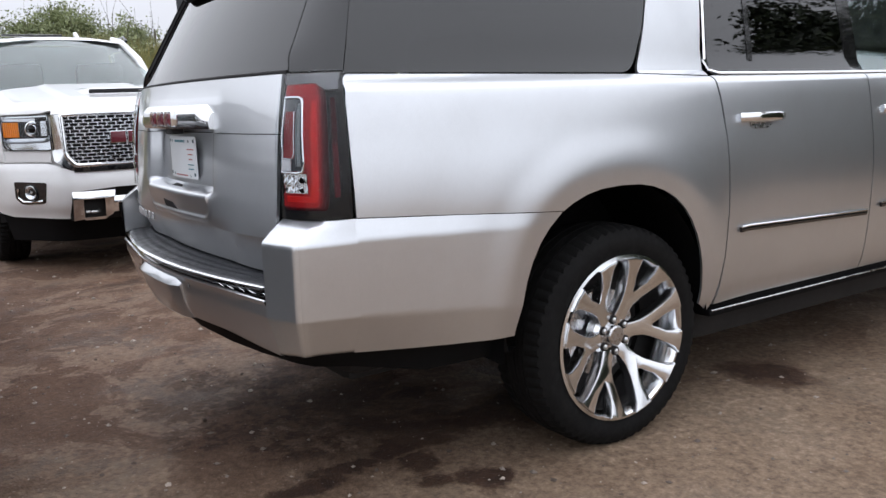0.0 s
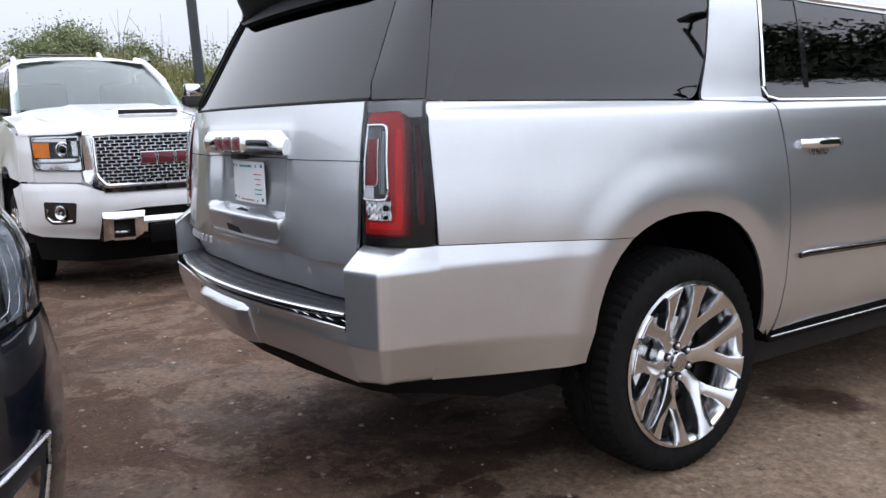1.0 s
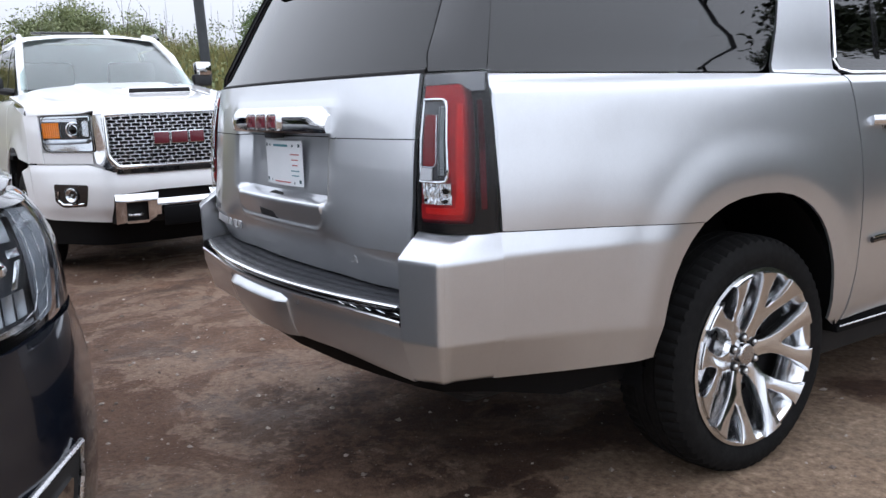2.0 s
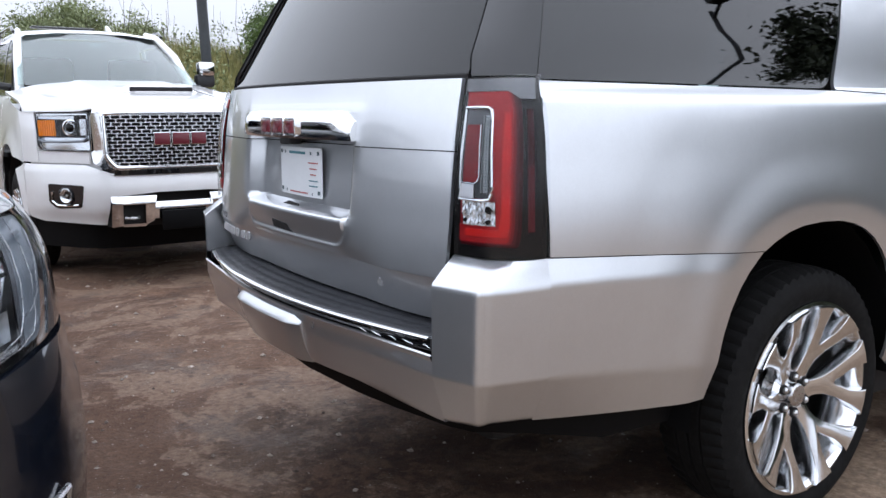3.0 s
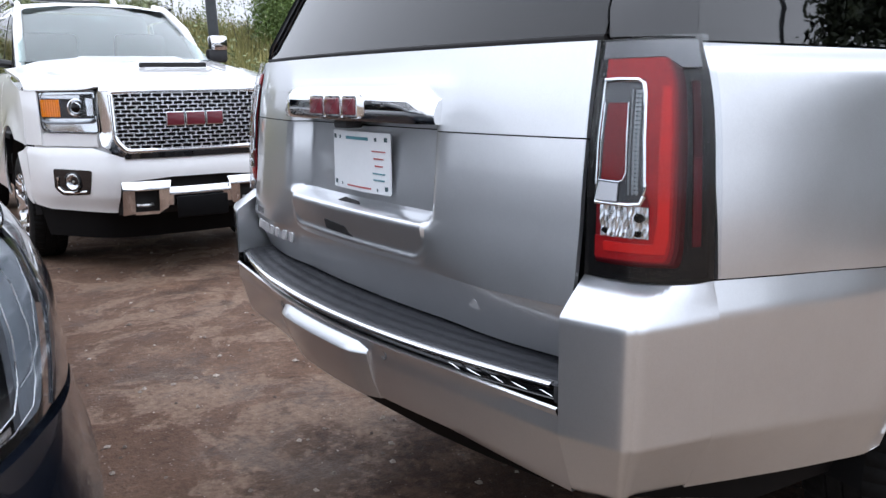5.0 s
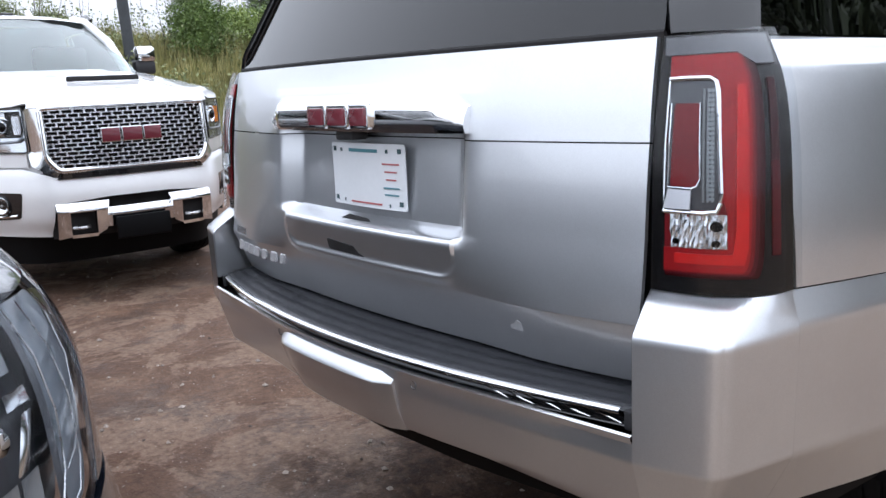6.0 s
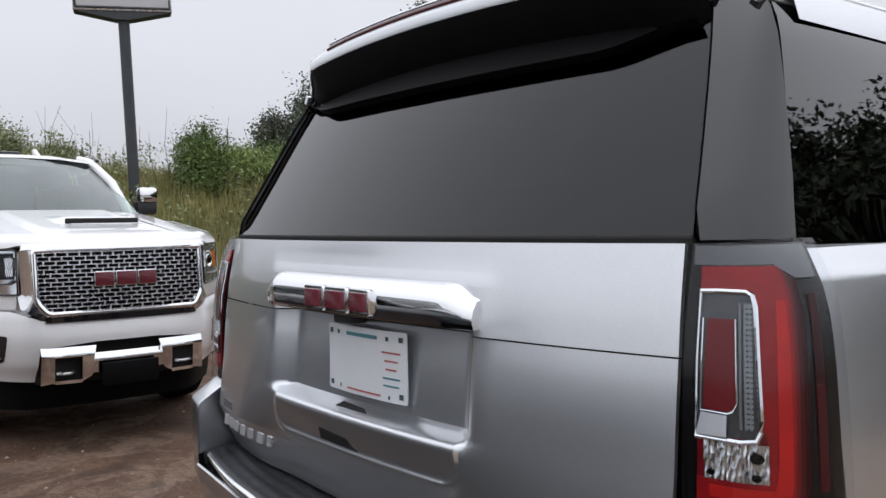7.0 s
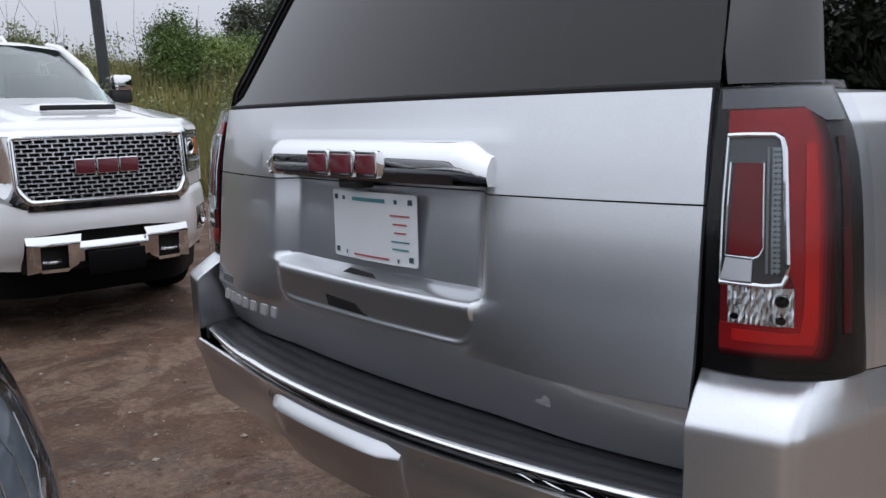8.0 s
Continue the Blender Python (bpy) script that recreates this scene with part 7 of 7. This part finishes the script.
rng = np.random.default_rng(11)
x, y, z = polar(156.6, 23.0)
tree("bush", (x, y, z), 1.95, 0.50, rng, LEAF, 230, 130, 0.032, 0.05, 0.10, "bush", "dense green leafy bush on the grassy bank", 7, 0.24, 12)
x, y, z = polar(154.3, 25.0)
tree("bush", (x, y, z), 1.25, 1.0, rng, LEAF_FRESH, 200, 110, 0.036, 0.05, 0.05, "bush", "low spreading green bush on the grassy bank", 6, 0.26, 8)
x, y, z = polar(151.5, 27.0)
tree("bush", (x, y, z), 1.30, 1.3, rng, LEAF, 200, 80, 0.05, 0.05, 0.05, "bush", "low spreading green bush on the grassy bank", 6, 0.26, 8)
for az, d, h, sp in ((168.4, 44, 3.7, 1.7), (165.6, 46, 2.7, 1.6), (170.6, 43, 2.9, 1.5)):
    x, y, z = polar(az, d)
    tree("tree", (x, y, z), h, sp, rng, LEAF_OLIVE, 150, 90, 0.065, 0.10, 0.2, "tree", "olive-leaved small tree beyond the lot", 6, 0.42)
for az, d, h, sp in ((151.9, 62, 7.4, 1.4), (149.6, 64, 9.5, 2.4), (147.5, 66, 12.5, 3.2), (144.8, 64, 12.0, 3.0), (141.6, 60, 14.5, 3.4)):
    x, y, z = polar(az, d)
    tree("tree", (x, y, z), h, sp, rng, LEAF_PINE, 80, 60, 0.12, 0.2, 0.5, "tree", "tall dark distant tree with a bare lower trunk", 6, 0.55)


def build_sign():
    x, y = -17.7, 5.88
    z0 = bank(x, y)
    t = thing("pylon_sign", pose(x, y, z0 - 0.1, 0, 0, -19.3) @ pose(0, 0, 0, 1.9, 0, 0), "dark steel pole with a pale boxed sign on top", "sign")
    b = bmesh.new()
    tube(b, [(0, 0, 0), (0, 0, 2), (0, 0, 5.2)], 0.12, 16)
    part("pole", b, POLE_PAINT, t, smooth=60)
    h = 4.92
    cab = bmesh.new()
    box(cab, (0, 0, h + 0.84), (0.44, 2.06, 1.4), 0.02)
    cb = part("cabinet", cab, SATIN, t, "pale metal sign cabinet")
    wedge = bmesh.new()
    prism(wedge, [(-1.01, 0.14), (1.01, 0.14), (0.14, -0.04), (-0.14, -0.04)], Matrix.Translation((-0.20, 0, h)) @ AXIS_YZ, 0.40, 0.0)
    part("underside", wedge, POLE_PAINT, cb)
    for sx in (1, -1):
        fc = bmesh.new()
        box(fc, (sx * 0.222, 0, h + 0.86), (0.012, 1.92, 1.24), 0.004)
        part("sign_panel", fc, SIGN_FACE, cb, "blank pale sign panel")
        fr = bmesh.new()
        loop = [(sx * 0.226, -0.985, h + 0.21), (sx * 0.226, 0.985, h + 0.21), (sx * 0.226, 0.985, h + 1.48), (sx * 0.226, -0.985, h + 1.48), (sx * 0.226, -0.985, h + 0.21)]
        tube(fr, loop, 0.03, 6)
        part("panel_frame", fr, POLE_PAINT, cb)


build_sign()

for az, d, top in ((154.95, 75, 9.6), (163.7, 60, 6.6), (161.9, 55, 5.4)):
    x, y, z = polar(az, d)
    t = thing("utility_pole", pose(x, y, z), "thin weathered utility pole far beyond the brush", "pole")
    b = bmesh.new()
    tube(b, [(0, 0, -0.2), (0, 0, top - z)], [0.10, 0.06], 8)
    part("post", b, WOOD_POLE, t, smooth=60)
    for dz in (0.7, 1.5):
        b = bmesh.new()
        box(b, (0, 0, top - z - dz), (0.07, 0.9, 0.07), 0.01)
        part("cross_arm", b, WOOD_POLE, t)

# across the lot, behind the camera: a row of trees and a lamp post, which the dark windows mirror
rng = np.random.default_rng(29)
for px, py, h, sp, lo in ((9.9, 17.8, 8.4, 2.3, 0.08), (8.0, 19.0, 7.6, 2.4, 0.08), (6.3, 19.6, 7.8, 2.5, 0.08), (4.2, 20.4, 7.2, 2.5, 0.08), (1.9, 20.8, 8.6, 2.5, 0.08), (-0.8, 21.5, 8.0, 2.5, 0.1), (11.8, 20.5, 6.0, 2.2, 0.08)):
    tree("tree", (px, py, ground_height(px, py)), h, sp, rng, LEAF_DARK, 230, 80, 0.12, 0.18, lo, "tree", "dark leafy tree along the edge of the lot", 6, 0.5)


# added bushes, never in view: they darken what the silver doors reflect
for px, py, h, sp in ((7.9, 10.4, 3.5, 1.9), (6.5, 11.2, 3.9, 2.0), (4.9, 11.8, 3.7, 2.0), (3.3, 12.2, 3.9, 2.0), (1.6, 12.5, 3.7, 2.0), (-0.2, 12.8, 3.8, 2.0)):
    tree("bush", (px, py, ground_height(px, py)), h, sp, rng, LEAF_DARK, 230, 90, 0.10, 0.10, 0.03, "bush", "tall dark bush, unseen, added to darken the door's reflection", 6, 0.5)


def build_lamp_post():
    t = thing("street_lamp", pose(8.6, 12.6, ground_height(8.6, 12.6)), "dark steel lamp post with a flat box head", "lamp")
    b = bmesh.new()
    tube(b, [(0, 0, -0.1), (0, 0, 7.2)], [0.065, 0.05], 12)
    part("post", b, POLE_PAINT, t, smooth=60)
    b = bmesh.new()
    tube(b, [(0, 0, 7.0), (-0.5, -0.3, 7.15)], 0.04, 8)
    part("arm", b, POLE_PAINT, t)
    b = bmesh.new()
    box(b, (-0.85, -0.5, 7.16), (0.75, 0.40, 0.14), 0.03, rot=None)
    part("lamp_head", b, POLE_PAINT, t)


build_lamp_post()


# ---- loose stones on the dirt ----
def build_stones():
    rng = np.random.default_rng(5)
    base = np.array([(1, 0, 0), (-1, 0, 0), (0, 1, 0), (0, -1, 0), (0, 0, 1), (0, 0, -1)], float)
    tri = np.array([(0, 2, 4), (2, 1, 4), (1, 3, 4), (3, 0, 4), (2, 0, 5), (1, 2, 5), (3, 1, 5), (0, 3, 5)])
    n = 9000
    x, y = rng.uniform(-7.5, 4.2, n), rng.uniform(-2.2, 6.0, n)
    s = 0.0028 + 0.013 * rng.uniform(0, 1, n) ** 6
    v, f = [], []
    for i in range(n):
        q = base * rng.uniform(0.6, 1.2, (6, 3)) * s[i] * np.array([1.2, 1.0, 0.7])
        a = rng.uniform(0, math.pi)
        r = np.array([[math.cos(a), -math.sin(a), 0], [math.sin(a), math.cos(a), 0], [0, 0, 1]])
        v.append(q @ r.T + np.array([x[i], y[i], ground_height(x[i], y[i]) + s[i] * 0.25]))
        f.append(tri + 6 * i)
    ob = mesh_object("loose_gravel", np.concatenate(v), np.concatenate(f), STONE)
    tagged(ob, "small pale stones scattered over the damp dirt", "gravel", kind="stuff")


build_stones()
